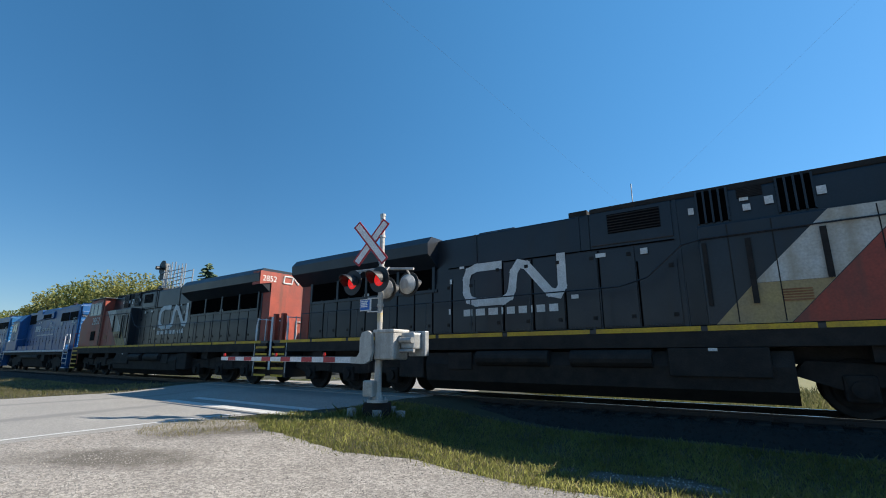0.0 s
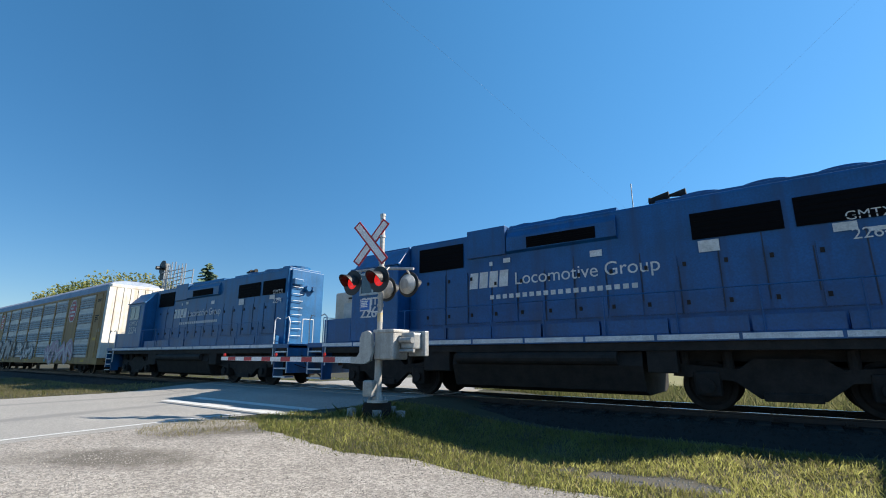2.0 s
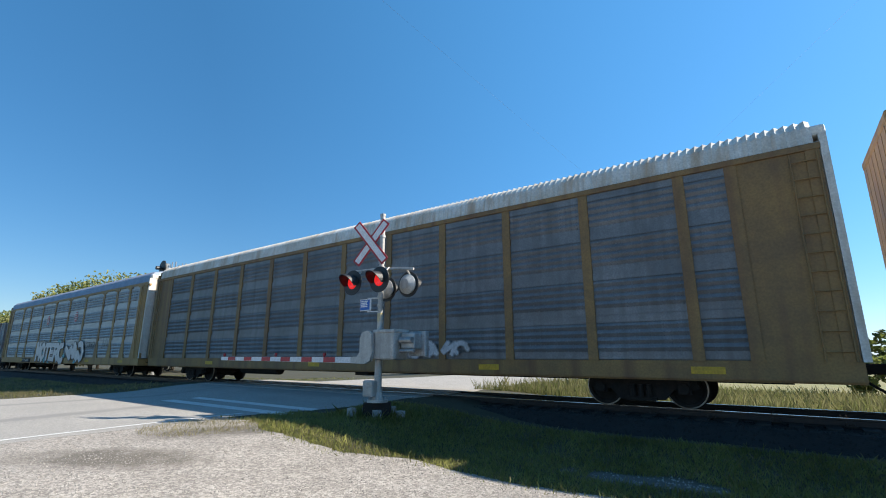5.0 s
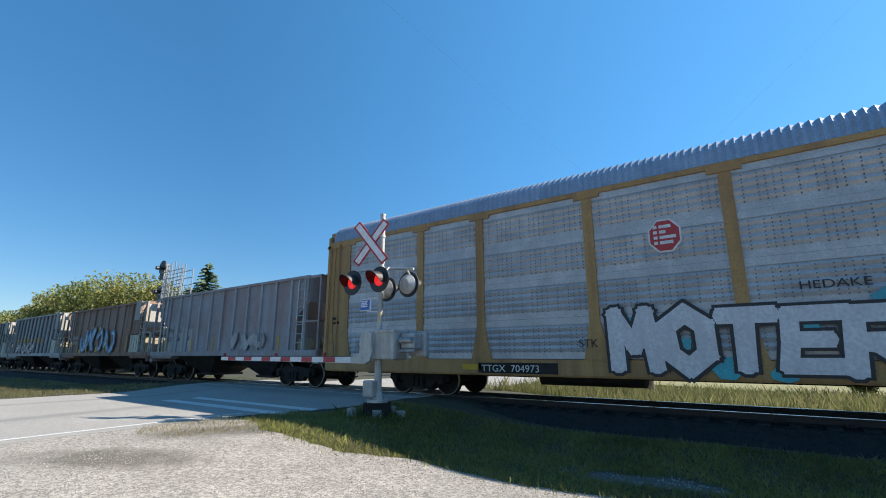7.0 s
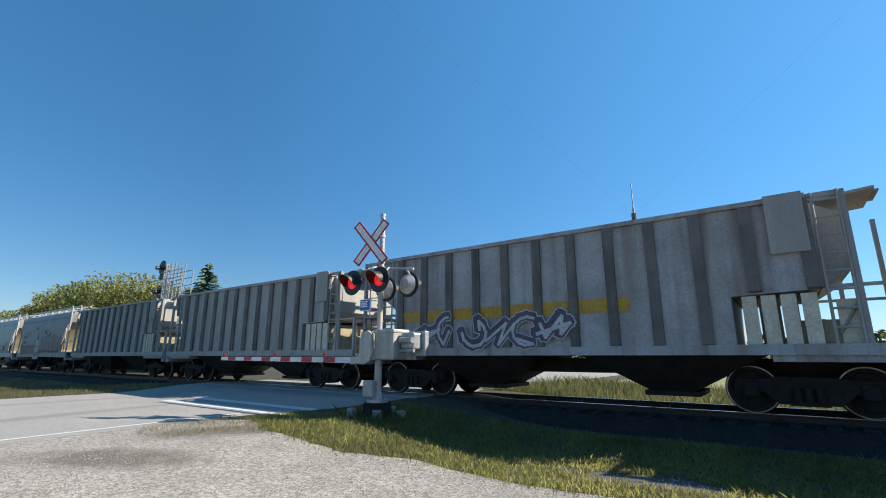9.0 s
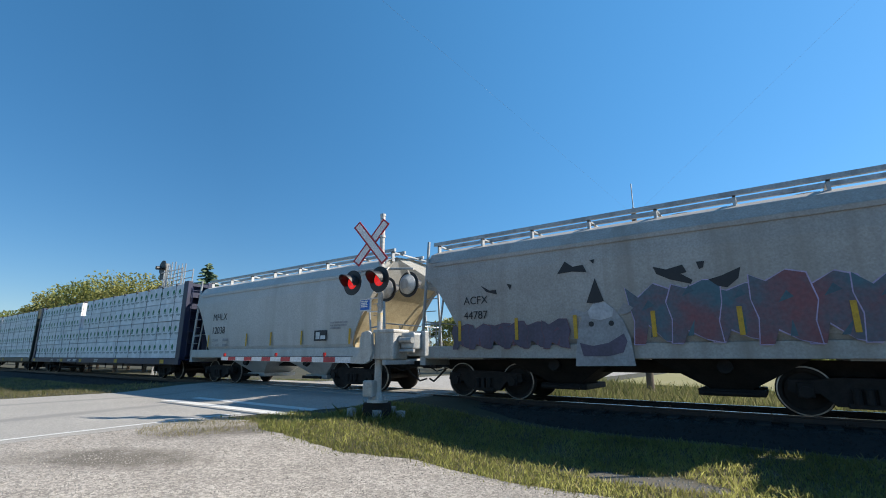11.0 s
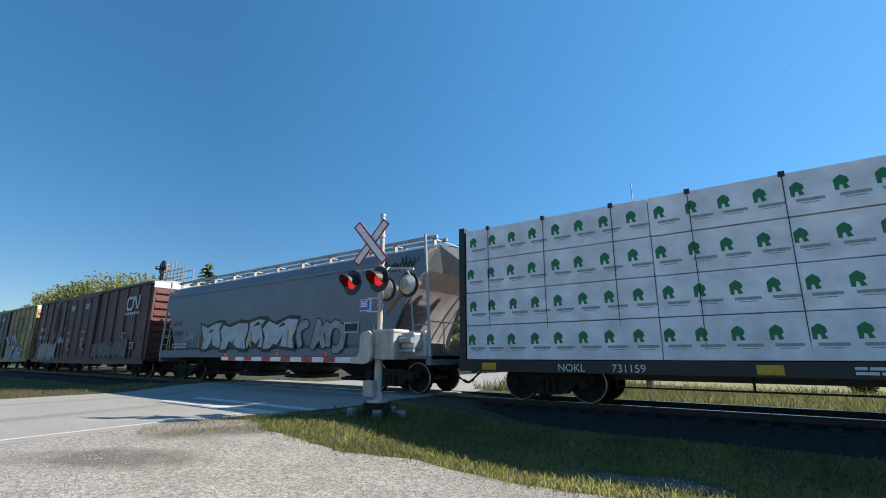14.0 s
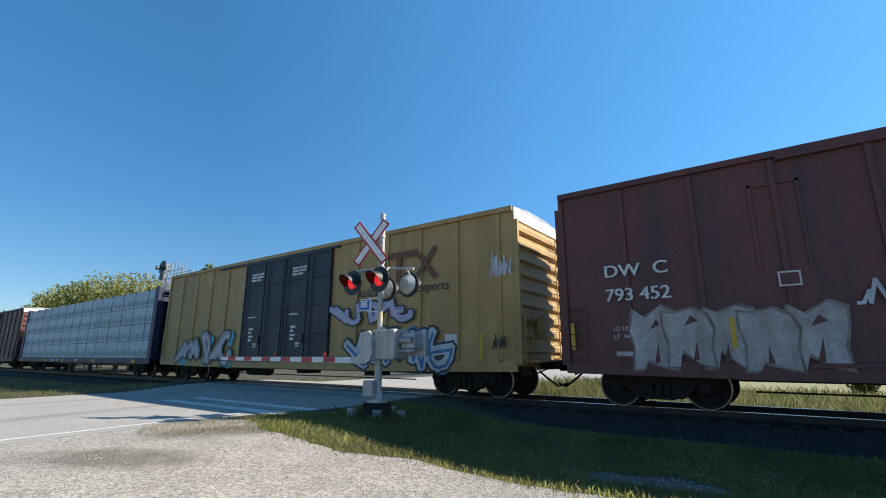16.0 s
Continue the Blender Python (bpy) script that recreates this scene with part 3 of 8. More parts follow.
def spray(parent, x0, x1, z0, z1, y, fill, edge, seed, glyphs=5, accent=None, shade=None, gaps=True, name="spray_painting", word=None, thick=0.36, fat=0.34):
    """Painted block shapes with dark outlines and coloured fill; abstract hooks unless a word is given."""
    rnd = random.Random(seed)
    layers = {edge: B(), fill: B()}
    if accent:
        layers[accent] = B()
    if shade:
        layers[shade] = B()
    w, h = (x1 - x0) / glyphs, z1 - z0

    def form():
        """A path of hooks and spikes, no letter."""
        if rnd.random() < 0.45:
            a0, turns = rnd.uniform(0, 6.283), rnd.uniform(0.35, 0.7) * rnd.choice((-1, 1))
            m = 8
            path = [(0.5 + 0.46 * math.cos(a0 + turns * 6.283 * i / m), 0.5 + 0.5 * math.sin(a0 + turns * 6.283 * i / m)) for i in range(m + 1)]
            return path + [(rnd.uniform(-.2, 1.2), rnd.uniform(0, 1))]
        k = rnd.randint(3, 5)
        return [(rnd.uniform(-0.15, 1.15), (i % 2) * rnd.uniform(0.6, 1.0) + (1 - i % 2) * rnd.uniform(0, 0.4)) for i in range(k + 1)]
    if accent:
        for g in range(glyphs * 2):
            cx, cz = rnd.uniform(x0, x1), rnd.uniform(z0, z1)
            r = rnd.uniform(0.08, 0.19) * h
            k = 9
            yy = y - 0.0008 - 0.0001 * g
            layers[accent].faces.new([layers[accent].verts.new((cx + r * 1.5 * math.cos(6.283 * i / k) * rnd.uniform(.6, 1.1), yy, cz + r * math.sin(6.283 * i / k) * rnd.uniform(.6, 1.1))) for i in range(k)])
    k = 20
    for g in range(glyphs):
        if word and word[g] == " ":
            continue
        f = [(0.12 + 0.76 * u, 0.1 + 0.8 * v) for u, v in GLYPH[word[g]]] if word else form()
        ox = x0 + g * w
        lo, hi = z0 + rnd.uniform(0, 0.12) * h, z1 - rnd.uniform(0, 0.18) * h
        lean = rnd.uniform(-0.12, 0.16) * w
        pts = [(ox + u * w * 1.02 + lean * v + rnd.uniform(-.04, .04) * w, lo + v * (hi - lo)) for u, v in f]
        sw = min(w * fat, h * 0.30) * rnd.uniform(0.8, 1.1)
        stroke(layers[edge], pts, sw * (1 + thick) + 0.02, y - 0.004, k, True)
        stroke(layers[fill], pts, sw, y - 0.0085, k, True)
        if shade:
            stroke(layers[shade], [(px + sw * 0.12, pz - sw * 0.15) for px, pz in pts], sw * 0.32, y - 0.0135, k)
        k = (k + 7) % 28
    for mname, b in layers.items():
        part(name, b, mname, parent)["kind"] = "stuff"


def blocks(parent, x0, x1, z0, z1, y, fill, edge, seed, n=5, rim=0.05, shade=None):
    """A row of leaning, interlocking painted block shapes with rims and cut-in notches; no letters."""
    rnd = random.Random(seed)
    w, h = (x1 - x0) / n, z1 - z0
    for i in range(n):
        u0, u1 = x0 + i * w - 0.12 * w, x0 + (i + 1) * w + 0.1 * w
        top, low = z1 - rnd.uniform(0, 0.16) * h, z0 + rnd.uniform(0, 0.06) * h
        lean = rnd.uniform(-0.15, 0.2) * w
        pts = [(u0, low), (u0 + 0.3 * w, low), (u0 + 0.42 * w, low + rnd.uniform(0.12, 0.3) * h), (u1 - 0.4 * w, low + 0.05 * h), (u1, low), (u1 - 0.06 * w, low + 0.3 * h), (u1 + 0.05 * w, low + 0.55 * h),
               (u1 + lean - 0.05 * w, top - rnd.uniform(0, 0.12) * h), (u1 + lean - 0.45 * w, top), (u0 + lean + 0.35 * w, top - rnd.uniform(0.05, 0.2) * h), (u0 + lean, top - 0.03 * h), (u0 - 0.06 * w, low + 0.6 * h), (u0 + 0.06 * w, low + 0.35 * h)]
        cx, cz = sum(p[0] for p in pts) / len(pts), sum(p[1] for p in pts) / len(pts)
        yy = y - 0.0035 * (i % 2)
        big = [(px + math.copysign(rim, px - cx), pz + math.copysign(rim, pz - cz)) for px, pz in pts]
        rimmed = poly_plate(parent, "painted_shape", big, yy, edge, t=0.001)
        poly_plate(rimmed, "painted_fill", pts, yy - 0.0012, fill, t=0.0008)
        mid = (u0 + u1) / 2 + rnd.uniform(-0.15, 0.15) * w
        slits = [[(mid - 0.09 * w, low + 0.1 * h), (mid + 0.07 * w, low + 0.1 * h), (mid + rnd.uniform(-0.1, 0.25) * w, low + rnd.uniform(0.3, 0.45) * h)]]
        if rnd.random() < 0.7:
            k = rnd.uniform(0.5, 0.7)
            slits.append([(mid - 0.2 * w + lean * k, low + k * h), (mid + rnd.uniform(0.05, 0.2) * w + lean * k, low + (k + 0.07) * h), (mid + lean * k, low + (k + 0.16) * h)])
        for slit in slits:
            poly_plate(rimmed, "painted_notch", slit, yy - 0.0022, edge if shade is None else shade, t=0.0008)


def scrawl(parent, x, z, w, h, y, material, seed, wd=0.02):
    rnd = random.Random(seed)
    b = B()
    pts = [(x, z)]
    n = 16
    for i in range(n):
        pts.append((x + w * (i + 1) / n + rnd.uniform(-.05, .05) * w, z + (h if i % 2 else 0) * rnd.uniform(0.4, 1.1)))
    stroke(b, pts, wd, y - 0.003, 0)
    return part("spray_scrawl", b, material, parent)


# ---- running gear, built once ----
def wheel_mesh(r):
    b = B()
    prof = [(0.0, 0.075), (0.10, 0.075), (0.12, 0.03), (r * 0.72, 0.01), (r * 0.80, 0.045), (r - 0.012, 0.05), (r, 0.04), (r, -0.06), (r + 0.025, -0.075), (r + 0.02, -0.095), (r * 0.8, -0.09), (0.0, -0.06)]
    n = 32
    rings = [[b.verts.new((p * math.cos(6.28319 * i / n), -q, p * math.sin(6.28319 * i / n))) for i in range(n)] for p, q in prof[1:-1]]
    for a, c in zip(rings, rings[1:]):
        for i in range(n):
            b.faces.new((a[i], a[(i + 1) % n], c[(i + 1) % n], c[i]))
    b.faces.new(rings[0])
    b.faces.new(rings[-1][::-1])
    return b


def rim_mesh(r):
    b = B()
    n = 36
    rings = [[b.verts.new((p * math.cos(6.28319 * i / n), -q, p * math.sin(6.28319 * i / n))) for i in range(n)] for p, q in ((r - 0.026, 0.050), (r - 0.024, 0.056), (r - 0.004, 0.054), (r + 0.001, 0.045), (r + 0.001, 0.01))]
    for a, c in zip(rings, rings[1:]):
        for i in range(n):
            b.faces.new((a[i], a[(i + 1) % n], c[(i + 1) % n], c[i]))
    return b


GEAR = {}


def share(key, name, make, material, parent, m, label=""):
    """One mesh for alike pieces on many cars."""
    if key not in GEAR:
        ob = part(name, make(), material, parent, label)
        GEAR[key] = ob.data
    else:
        ob = new(name, GEAR[key])
        ob.parent = parent
    ob.matrix_basis = m
    return ob


def side_frame_mesh(half, r):
    b = B()
    o = [(-half - 0.28, r + 0.02), (-half - 0.24, r + 0.20), (-half + 0.22, r + 0.22), (-0.42, r + 0.26), (0.42, r + 0.26), (half - 0.22, r + 0.22), (half + 0.24, r + 0.20), (half + 0.28, r + 0.02),
         (half + 0.1, r - 0.06), (half - 0.2, r - 0.02), (0.46, r - 0.24), (-0.46, r - 0.24), (-half + 0.2, r - 0.02), (-half - 0.1, r - 0.06)]
    prism_y(b, o, -0.09, 0.09)
    for x in (-0.17, 0, 0.17):
        rod(b, (x, -0.14, r - 0.18), (x, -0.14, r + 0.08), 0.065, 10)
    for s in (-half, half):
        rod(b, (s, -0.19, r), (s, 0.05, r), 0.105, 14)
        box(b, s - 0.13, s + 0.13, -0.12, 0.1, r - 0.11, r + 0.17, 0.02)
    box(b, -0.30, 0.30, -0.15, 0.1, r - 0.26, r - 0.18, 0.01)
    return b


def truck(car, xc, r=0.457, spacing=1.778):
    half = spacing / 2
    for s, turn in ((-1, 0), (1, 180)):
        share(("frame", r, spacing), "truck_frame", lambda: side_frame_mesh(half, r), "running_gear", car, pose(xc, 1.0 * s, 0, 0, 0, turn))
        for d in (-half, half):
            w = share(("wheel", r), "wheel", lambda: wheel_mesh(r), "running_gear", car, pose(xc + d, 0.755 * s, r + 0.003, 0, 0, turn))
            share(("rim", r), "rim", lambda: rim_mesh(r), "wheel_rim", w, Matrix.Identity(4), "worn bright steel rim")
    b = B()
    box(b, xc - 0.2, xc + 0.2, -0.95, 0.95, r - 0.05, r + 0.25, 0.02)
    for d in (-half, half):
        rod(b, (xc + d, -0.8, r), (xc + d, 0.8, r), 0.08, 10)
    for d in (-0.55, 0.55):
        box(b, xc + d - 0.05, xc + d + 0.05, -0.7, 0.7, r - 0.2, r - 0.02)
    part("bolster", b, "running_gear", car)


def coupler(car, x, s, z=0.86):
    """Coupler with hanging air hose at the end of a car."""
    b = B()
    box(b, x - 0.2 * s, x + 0.45 * s, -0.11, 0.11, z - 0.1, z + 0.1, 0.02)
    box(b, x + 0.38 * s, x + 0.62 * s, -0.18, 0.14, z - 0.14, z + 0.14, 0.04)
    part("coupler", b, "running_gear", car)
    b = B()
    pipe(b, [(x - 0.1 * s, -0.35, z - 0.15), (x + 0.15 * s, -0.35, z - 0.35), (x + 0.4 * s, -0.3, z - 0.52), (x + 0.62 * s, -0.22, z - 0.45)], 0.028)
    pipe(b, [(x - 0.1 * s, -1.2, z - 0.05), (x - 0.02 * s, -0.7, z - 0.2), (x - 0.02 * s, 0.3, z - 0.05)], 0.018)
    part("air_hose", b, "grime", car)


def ladder(b, x, y, z0, z1, w=0.4, n=6, axis="x", r=0.014):
    ends = ((x - w / 2, y), (x + w / 2, y)) if axis == "x" else ((x, y - w / 2), (x, y + w / 2))
    for i in range(n):
        z = z0 + (z1 - z0) * (i + 0.5) / n
        rod(b, (*ends[0], z), (*ends[1], z), r, 6)
    for e in ends:
        rod(b, (*e, z0), (*e, z1), r * 1.2, 6)


def reflectors(car, xs, z, y, h=0.4, w=0.09):
    """Yellow reflective strips along the sill."""
    for x in xs:
        share(("refl", h, w), "reflector", lambda: box(B(), -w / 2, w / 2, -0.004, 0, 0, h), "stripe_yellow", car, pose(x, y, z), "yellow reflective strip")


def car_thing(name, rear, front, label, category, group=""):
    e = thing(name, label, category, group)
    CARS.append((e, (rear + front) / 2))
    mid = (rear + front) / 2
    return e, (lambda X: X - mid), (front - rear) / 2


# ---- black and red locomotives ----
def black_loco(nose, s, number, label, extra, emblem):
    """Six-axle engine. s: +1 with the cab leading, -1 running cab last. d: metres back from the nose platform."""
    rear, front = (nose - 22.0 - extra, nose) if s > 0 else (nose, nose + 22.0 + extra)
    car, L, _ = car_thing("locomotive", rear, front, label, "locomotive", "engines at the head of the train")
    X = lambda d: L(nose - s * (d + extra * min(1, max(0, (d - 8.5) / 5))))

    def bx(b, d0, d1, *rest, **kw):
        return box(b, X(d0), X(d1), *rest, **kw)
    b = B()
    bx(b, 0.3, 21.7, -1.50, 1.50, 1.28, 1.60)
    bx(b, 0.8, 21.2, -0.75, 0.75, 0.95, 1.28)
    for d in (2.9, 5.4, 16.6, 19.1):
        bx(b, d, d + 0.5, -1.35, 1.35, 1.0, 1.3)
    part("frame", b, "grime", car)
    for i in range(11):
        for y0 in (-1.515, 1.50):
            b = B()
            bx(b, 1.0 + i * 1.86, 1.0 + i * 1.86 + 1.74, y0, y0 + 0.015, 1.60, 1.70)
            part("sill_stripe", b, "stripe_yellow", car, "yellow stripe along the walkway edge")
    b = B()
    bx(b, 0.2, 21.8, -1.50, 1.50, 1.60, 1.69)
    part("walkway", b, "loco_black", car)
    b = B()
    bx(b, 4.6, 20.4, -1.0, 1.0, 1.69, 4.62, bevel=0.06)
    hood = part("hood", b, "loco_black", car)
    for d in (10.3, 10.5, 13.0, 8.66):
        b = B()
        bx(b, d, d + 0.06, -1.024, 1.024, 1.7, 4.6)
        part("hood_seam", b, "loco_black", hood)
    b = B()
    bx(b, 8.75, 10.28, -1.03, 1.03, 3.75, 4.6, bevel=0.02)
    part("upper_housing", b, "loco_black", hood)
    # doors with hinges and latches on the long hood
    for i in range(16):
        d = 8.75 + i * 0.72
        if 10.2 < d + 0.6 < 10.7:
            continue
        zt = 3.62 if 9 < d < 13 else 3.25
        door = plate(car, "hood_door", X(d), X(d + 0.66), 1.78, zt, -1.012, "loco_black", t=0.02)
        for z in (1.95, zt - 0.2):
            plate(door, "latch", X(d + 0.06), X(d + 0.14), z, z + 0.09, -1.034, "grime", t=0.015)
        plate(door, "door_gap", X(d + 0.67), X(d + 0.70), 1.76, zt + 0.02, -1.014, "void_black", t=0.004)
    plate(car, "hood_gap", X(8.75), X(13.9), 3.66, 3.69, -1.026, "void_black", "dark joint along the hood", t=0.006)
    for d, z, w, h in ((8.35, 4.17, 0.11, 0.15), (7.32, 4.3, 0.16, 0.07), (7.3, 4.08, 0.14, 0.14), (6.9, 4.15, 0.15, 0.17), (6.05, 4.18, 0.15, 0.17), (10.0, 3.46, 0.2, 0.1), (9.22, 3.42, 0.13, 0.14), (10.6, 2.5, 0.15, 0.1), (8.07, 2.14, 0.18, 0.08), (13.35, 3.62, 0.13, 0.07), (13.75, 3.2, 0.08, 0.14), (13.8, 2.3, 0.07, 0.16), (17.2, 3.1, 0.22, 0.09)):
        plate(car, "hood_label", X(d), X(d + w), z, z + h, -1.044 if d > 8.5 else -1.05, "lettering", "small white stencil", t=0.006)
    # radiator wings over the rear
    b = B()
    prism_x(b, [(-1.0, 3.72), (-1.53, 4.12), (-1.55, 4.45), (-1.35, 4.68), (1.35, 4.68), (1.55, 4.45), (1.53, 4.12), (1.0, 3.72)], X(14.3), X(20.9))
    wing = part("radiator_wing", b, "loco_black", car)
    for d in (14.5, 15.95, 17.4, 18.85):
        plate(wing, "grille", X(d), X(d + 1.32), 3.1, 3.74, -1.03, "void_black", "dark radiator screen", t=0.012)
    for d in (14.38, 15.83, 17.28, 18.73, 20.18):
        plate(wing, "screen_frame", X(d), X(d + 0.1), 3.0, 3.95, -1.03, "loco_black", t=0.05)
    plate(wing, "screen_frame", X(14.3), X(20.3), 3.0, 3.09, -1.03, "loco_black", t=0.04)
    b = B()
    bx(b, 15.2, 19.8, -0.9, 0.9, 4.68, 4.78)
    part("radiator_top", b, "galv", wing)
    # roof gear
    b = B()
    bx(b, 12.2, 13.2, -0.5, 0.5, 4.6, 4.80, bevel=0.04)
    bx(b, 9.4, 9.9, -0.35, 0.35, 4.6, 4.74, bevel=0.03)
    bx(b, 4.9, 10.28, -1.0, 1.0, 4.6, 4.74, bevel=0.03)
    bx(b, 10.35, 10.75, -0.9, -0.3, 4.6, 4.78, bevel=0.02)
    rod(b, (X(11), 0, 4.6), (X(11), 0, 4.8), 0.18, 12)
    part("roof_gear", b, "grime", car)
    for d in (6.22, 7.68):
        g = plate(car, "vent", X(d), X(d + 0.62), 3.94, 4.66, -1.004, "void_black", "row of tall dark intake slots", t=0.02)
        for k in range(5):
            b = B()
            bx(b, d + k * 0.145, d + 0.04 + k * 0.145, -1.07, -1.024, 3.93, 4.67)
            part("vent_slat", b, "loco_black", g)
    for d0, d1, z0, z1 in ((8.95, 9.92, 4.02, 4.5), (7.06, 7.52, 4.38, 4.62)):
        g = plate(car, "vent", X(d0), X(d1), z0, z1, -1.032 if d0 > 8 else -1.004, "grille", t=0.02)
        for k in range(7):
            z = z0 + (k + 0.5) * (z1 - z0) / 7
            plate(g, "vent_slat", X(d0), X(d1), z - 0.012, z + 0.012, -1.052 if d0 > 8 else -1.024, "running_gear", t=0.012)
    # equipment cabinet behind the cab
    b = B()
    bx(b, 4.6, 8.3, -1.42, 1.42, 1.69, 3.80, bevel=0.04)
    cab2 = part("equipment_cabinet", b, "loco_black", car)
    yc = -1.42
    q = lambda pts: [(X(d), z) for d, z in pts]
    poly_plate(cab2, "red_panel", q([(4.6, 1.72), (4.6, 3.78), (4.94, 3.78), (6.92, 1.72)]), yc - 0.002, "loco_red", "red paint flash")
    poly_plate(cab2, "white_band", q([(4.96, 3.78), (6.13, 3.78), (7.44, 2.5), (6.19, 2.5)]), yc - 0.002, "loco_white", "grimy white paint flash")
    poly_plate(cab2, "tan_band", q([(6.19, 2.495), (7.44, 2.495), (8.16, 1.72), (6.94, 1.72)]), yc - 0.002, "loco_tan", "white flash browned by road dirt")
    plate(cab2, "grab_post", X(6.2), X(6.3), 2.5, 3.45, yc - 0.03, "running_gear", "dark grab rail post", t=0.04)
    plate(cab2, "grab_post", X(7.38), X(7.48), 2.1, 3.4, yc - 0.03, "running_gear", "dark grab rail post", t=0.04)
    plate(cab2, "grab_post", X(8.16), X(8.24), 2.1, 3.4, yc - 0.03, "running_gear", "dark grab rail post", t=0.04)
    for d in (5.45, 7.0, 7.75):
        plate(cab2, "seam", X(d), X(d + 0.02), 1.75, 3.75, yc - 0.01, "grime", t=0.003)
    for d in (5.0, 6.55):
        for k in range(5):
            plate(cab2, "louvre", X(d), X(d + 0.45), 2.12 + k * 0.05, 2.145 + k * 0.05, yc - 0.01, "rust_mark", t=0.02)
    # cab and nose
    b = B()
    prism_y(b, q([(1.1, 1.69), (1.1, 3.18), (2.2, 3.72), (2.35, 4.52), (4.6, 4.62), (4.6, 1.69)]), -1.52, 1.52)
    bmesh.ops.bevel(b, geom=b.edges[:], offset=0.05, segments=2, affect="EDGES", profile=0.5)
    cab = part("cab", b, "loco_red", car)
    b = B()
    bx(b, 2.15, 4.75, -1.6, 1.6, 4.56, 4.63, bevel=0.02)
    bx(b, 2.7, 3.7, -0.6, 0.6, 4.63, 4.80, bevel=0.04)
    part("cab_roof", b, "loco_black", cab)
    for d0, d1 in ((2.5, 2.95), (3.05, 3.62), (3.67, 4.2)):
        plate(cab, "side_window", X(d0), X(d1), 3.62, 4.28, -1.53, "glass", "dark cab side window", t=0.01)
    b = B()
    for d in (2.44, 2.99, 3.63, 4.24):
        bx(b, d - 0.03, d + 0.03, -1.555, -1.52, 3.58, 4.32)
    bx(b, 2.42, 4.26, -1.555, -1.52, 4.28, 4.34)
    bx(b, 2.42, 4.26, -1.555, -1.52, 3.56, 3.62)
    part("window_frame", b, "galv", cab)
    plate(cab, "cab_seam", X(4.42), X(4.5), 1.75, 4.5, -1.53, "grime")
    plate(cab, "louvre", X(3.1), X(3.75), 2.05, 2.6, -1.53, "grille", t=0.012)
    if number:
        text_on(cab, number, X(2.98), 3.02, 0.62, "lettering", -1.532)
    plate(cab, "windshield", X(2.18) - 0.01, X(2.18) + 0.01, 3.8, 4.4, 1.2, "glass")
    b = B()
    prism_x(b, [(-1.2, 3.80), (-1.2, 4.42), (1.2, 4.42), (1.2, 3.80)], X(2.1), X(2.3))
    part("windshield_glass", b, "glass", cab)
    if s < 0:
        b = B()
        prism_x(b, [(-0.98, 1.7), (-0.98, 4.1), (-1.52, 4.0), (-1.52, 4.56), (1.52, 4.56), (1.52, 4.0), (0.98, 3.9), (0.98, 1.7)], X(20.41), X(20.95))
        end = part("hood_end", b, "loco_red", car)
        t = text_on(end, number, 0, 0, 0.34, "lettering", 0)
        t.matrix_basis = pose(X(20.95) + 0.006, -1.42, 4.15, 90, 0, 90)
        t = text_on(end, number, 0, 0, 0.34, "lettering", 0)
        t.matrix_basis = pose(X(20.95) + 0.006, 0.7, 4.15, 90, 0, 90)
        b = B()
        pipe(b, [(X(20.96), yy, zz) for yy, zz in ((0.0, 4.45), (-0.38, 4.45), (-0.42, 4.15), (0.0, 4.15), (0.06, 4.45), (0.34, 4.15), (0.4, 4.47))], 0.035)
        part("end_mark", b, "lettering", end)
    else:
        b = B()
        bx(b, 20.42, 20.9, -0.98, 0.98, 1.7, 4.64)
        part("hood_end", b, "loco_red", car)
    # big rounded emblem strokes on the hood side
    cx = L(emblem)
    b = B()
    z0, z1 = 2.60, 3.60
    stroke(b, [(cx - 0.35, z1), (cx - 1.1, z1), (cx - 1.36, z1 - 0.09), (cx - 1.45, z1 - 0.3), (cx - 1.45, z0 + 0.3), (cx - 1.36, z0 + 0.09), (cx - 1.1, z0), (cx - 0.25, z0),
               (cx - 0.05, z0 + 0.1), (cx + 0.03, z0 + 0.3), (cx + 0.1, z1 - 0.25), (cx + 0.26, z1 - 0.03), (cx + 0.48, z1 - 0.1), (cx + 1.12, z0 + 0.12), (cx + 1.35, z0 + 0.06), (cx + 1.46, z0 + 0.25), (cx + 1.46, z1 + 0.03)], 0.235, -1.034, 0)
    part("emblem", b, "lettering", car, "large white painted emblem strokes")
    bars(car, cx - 1.55, z0 - 0.19, [[0.3, 0.3, 0.3, 0.05, 0.24, 0.24, 0.05, 0.24, 0.24]], 0.19, "lettering", -1.04)
    # tank, trucks, pilots, rails
    b = B()
    prism_x(b, [(-1.35, 1.2), (-1.45, 0.9), (-1.4, 0.45), (-1.1, 0.2), (1.1, 0.2), (1.4, 0.45), (1.45, 0.9), (1.35, 1.2)], X(7.0), X(14.4))
    bx(b, 14.5, 15.4, -1.45, -0.9, 0.5, 1.25, bevel=0.03)
    part("fuel_tank", b, "grime", car, "black fuel tank under the frame")
    b = B()
    for d0, d1 in ((9.25, 10.7), (11.15, 12.8)):
        rod(b, (X(d0), -1.42, 1.05), (X(d1), -1.42, 1.05), 0.2, 14)
    part("air_reservoir", b, "grime", car)
    b = B()
    bx(b, 7.35, 9.0, -1.5, -0.9, 0.7, 1.27, bevel=0.02)
    part("equipment_box", b, "grime", car)
    b = B()
    bx(b, 12.95, 13.6, -1.48, -0.9, 0.75, 1.2, bevel=0.02)
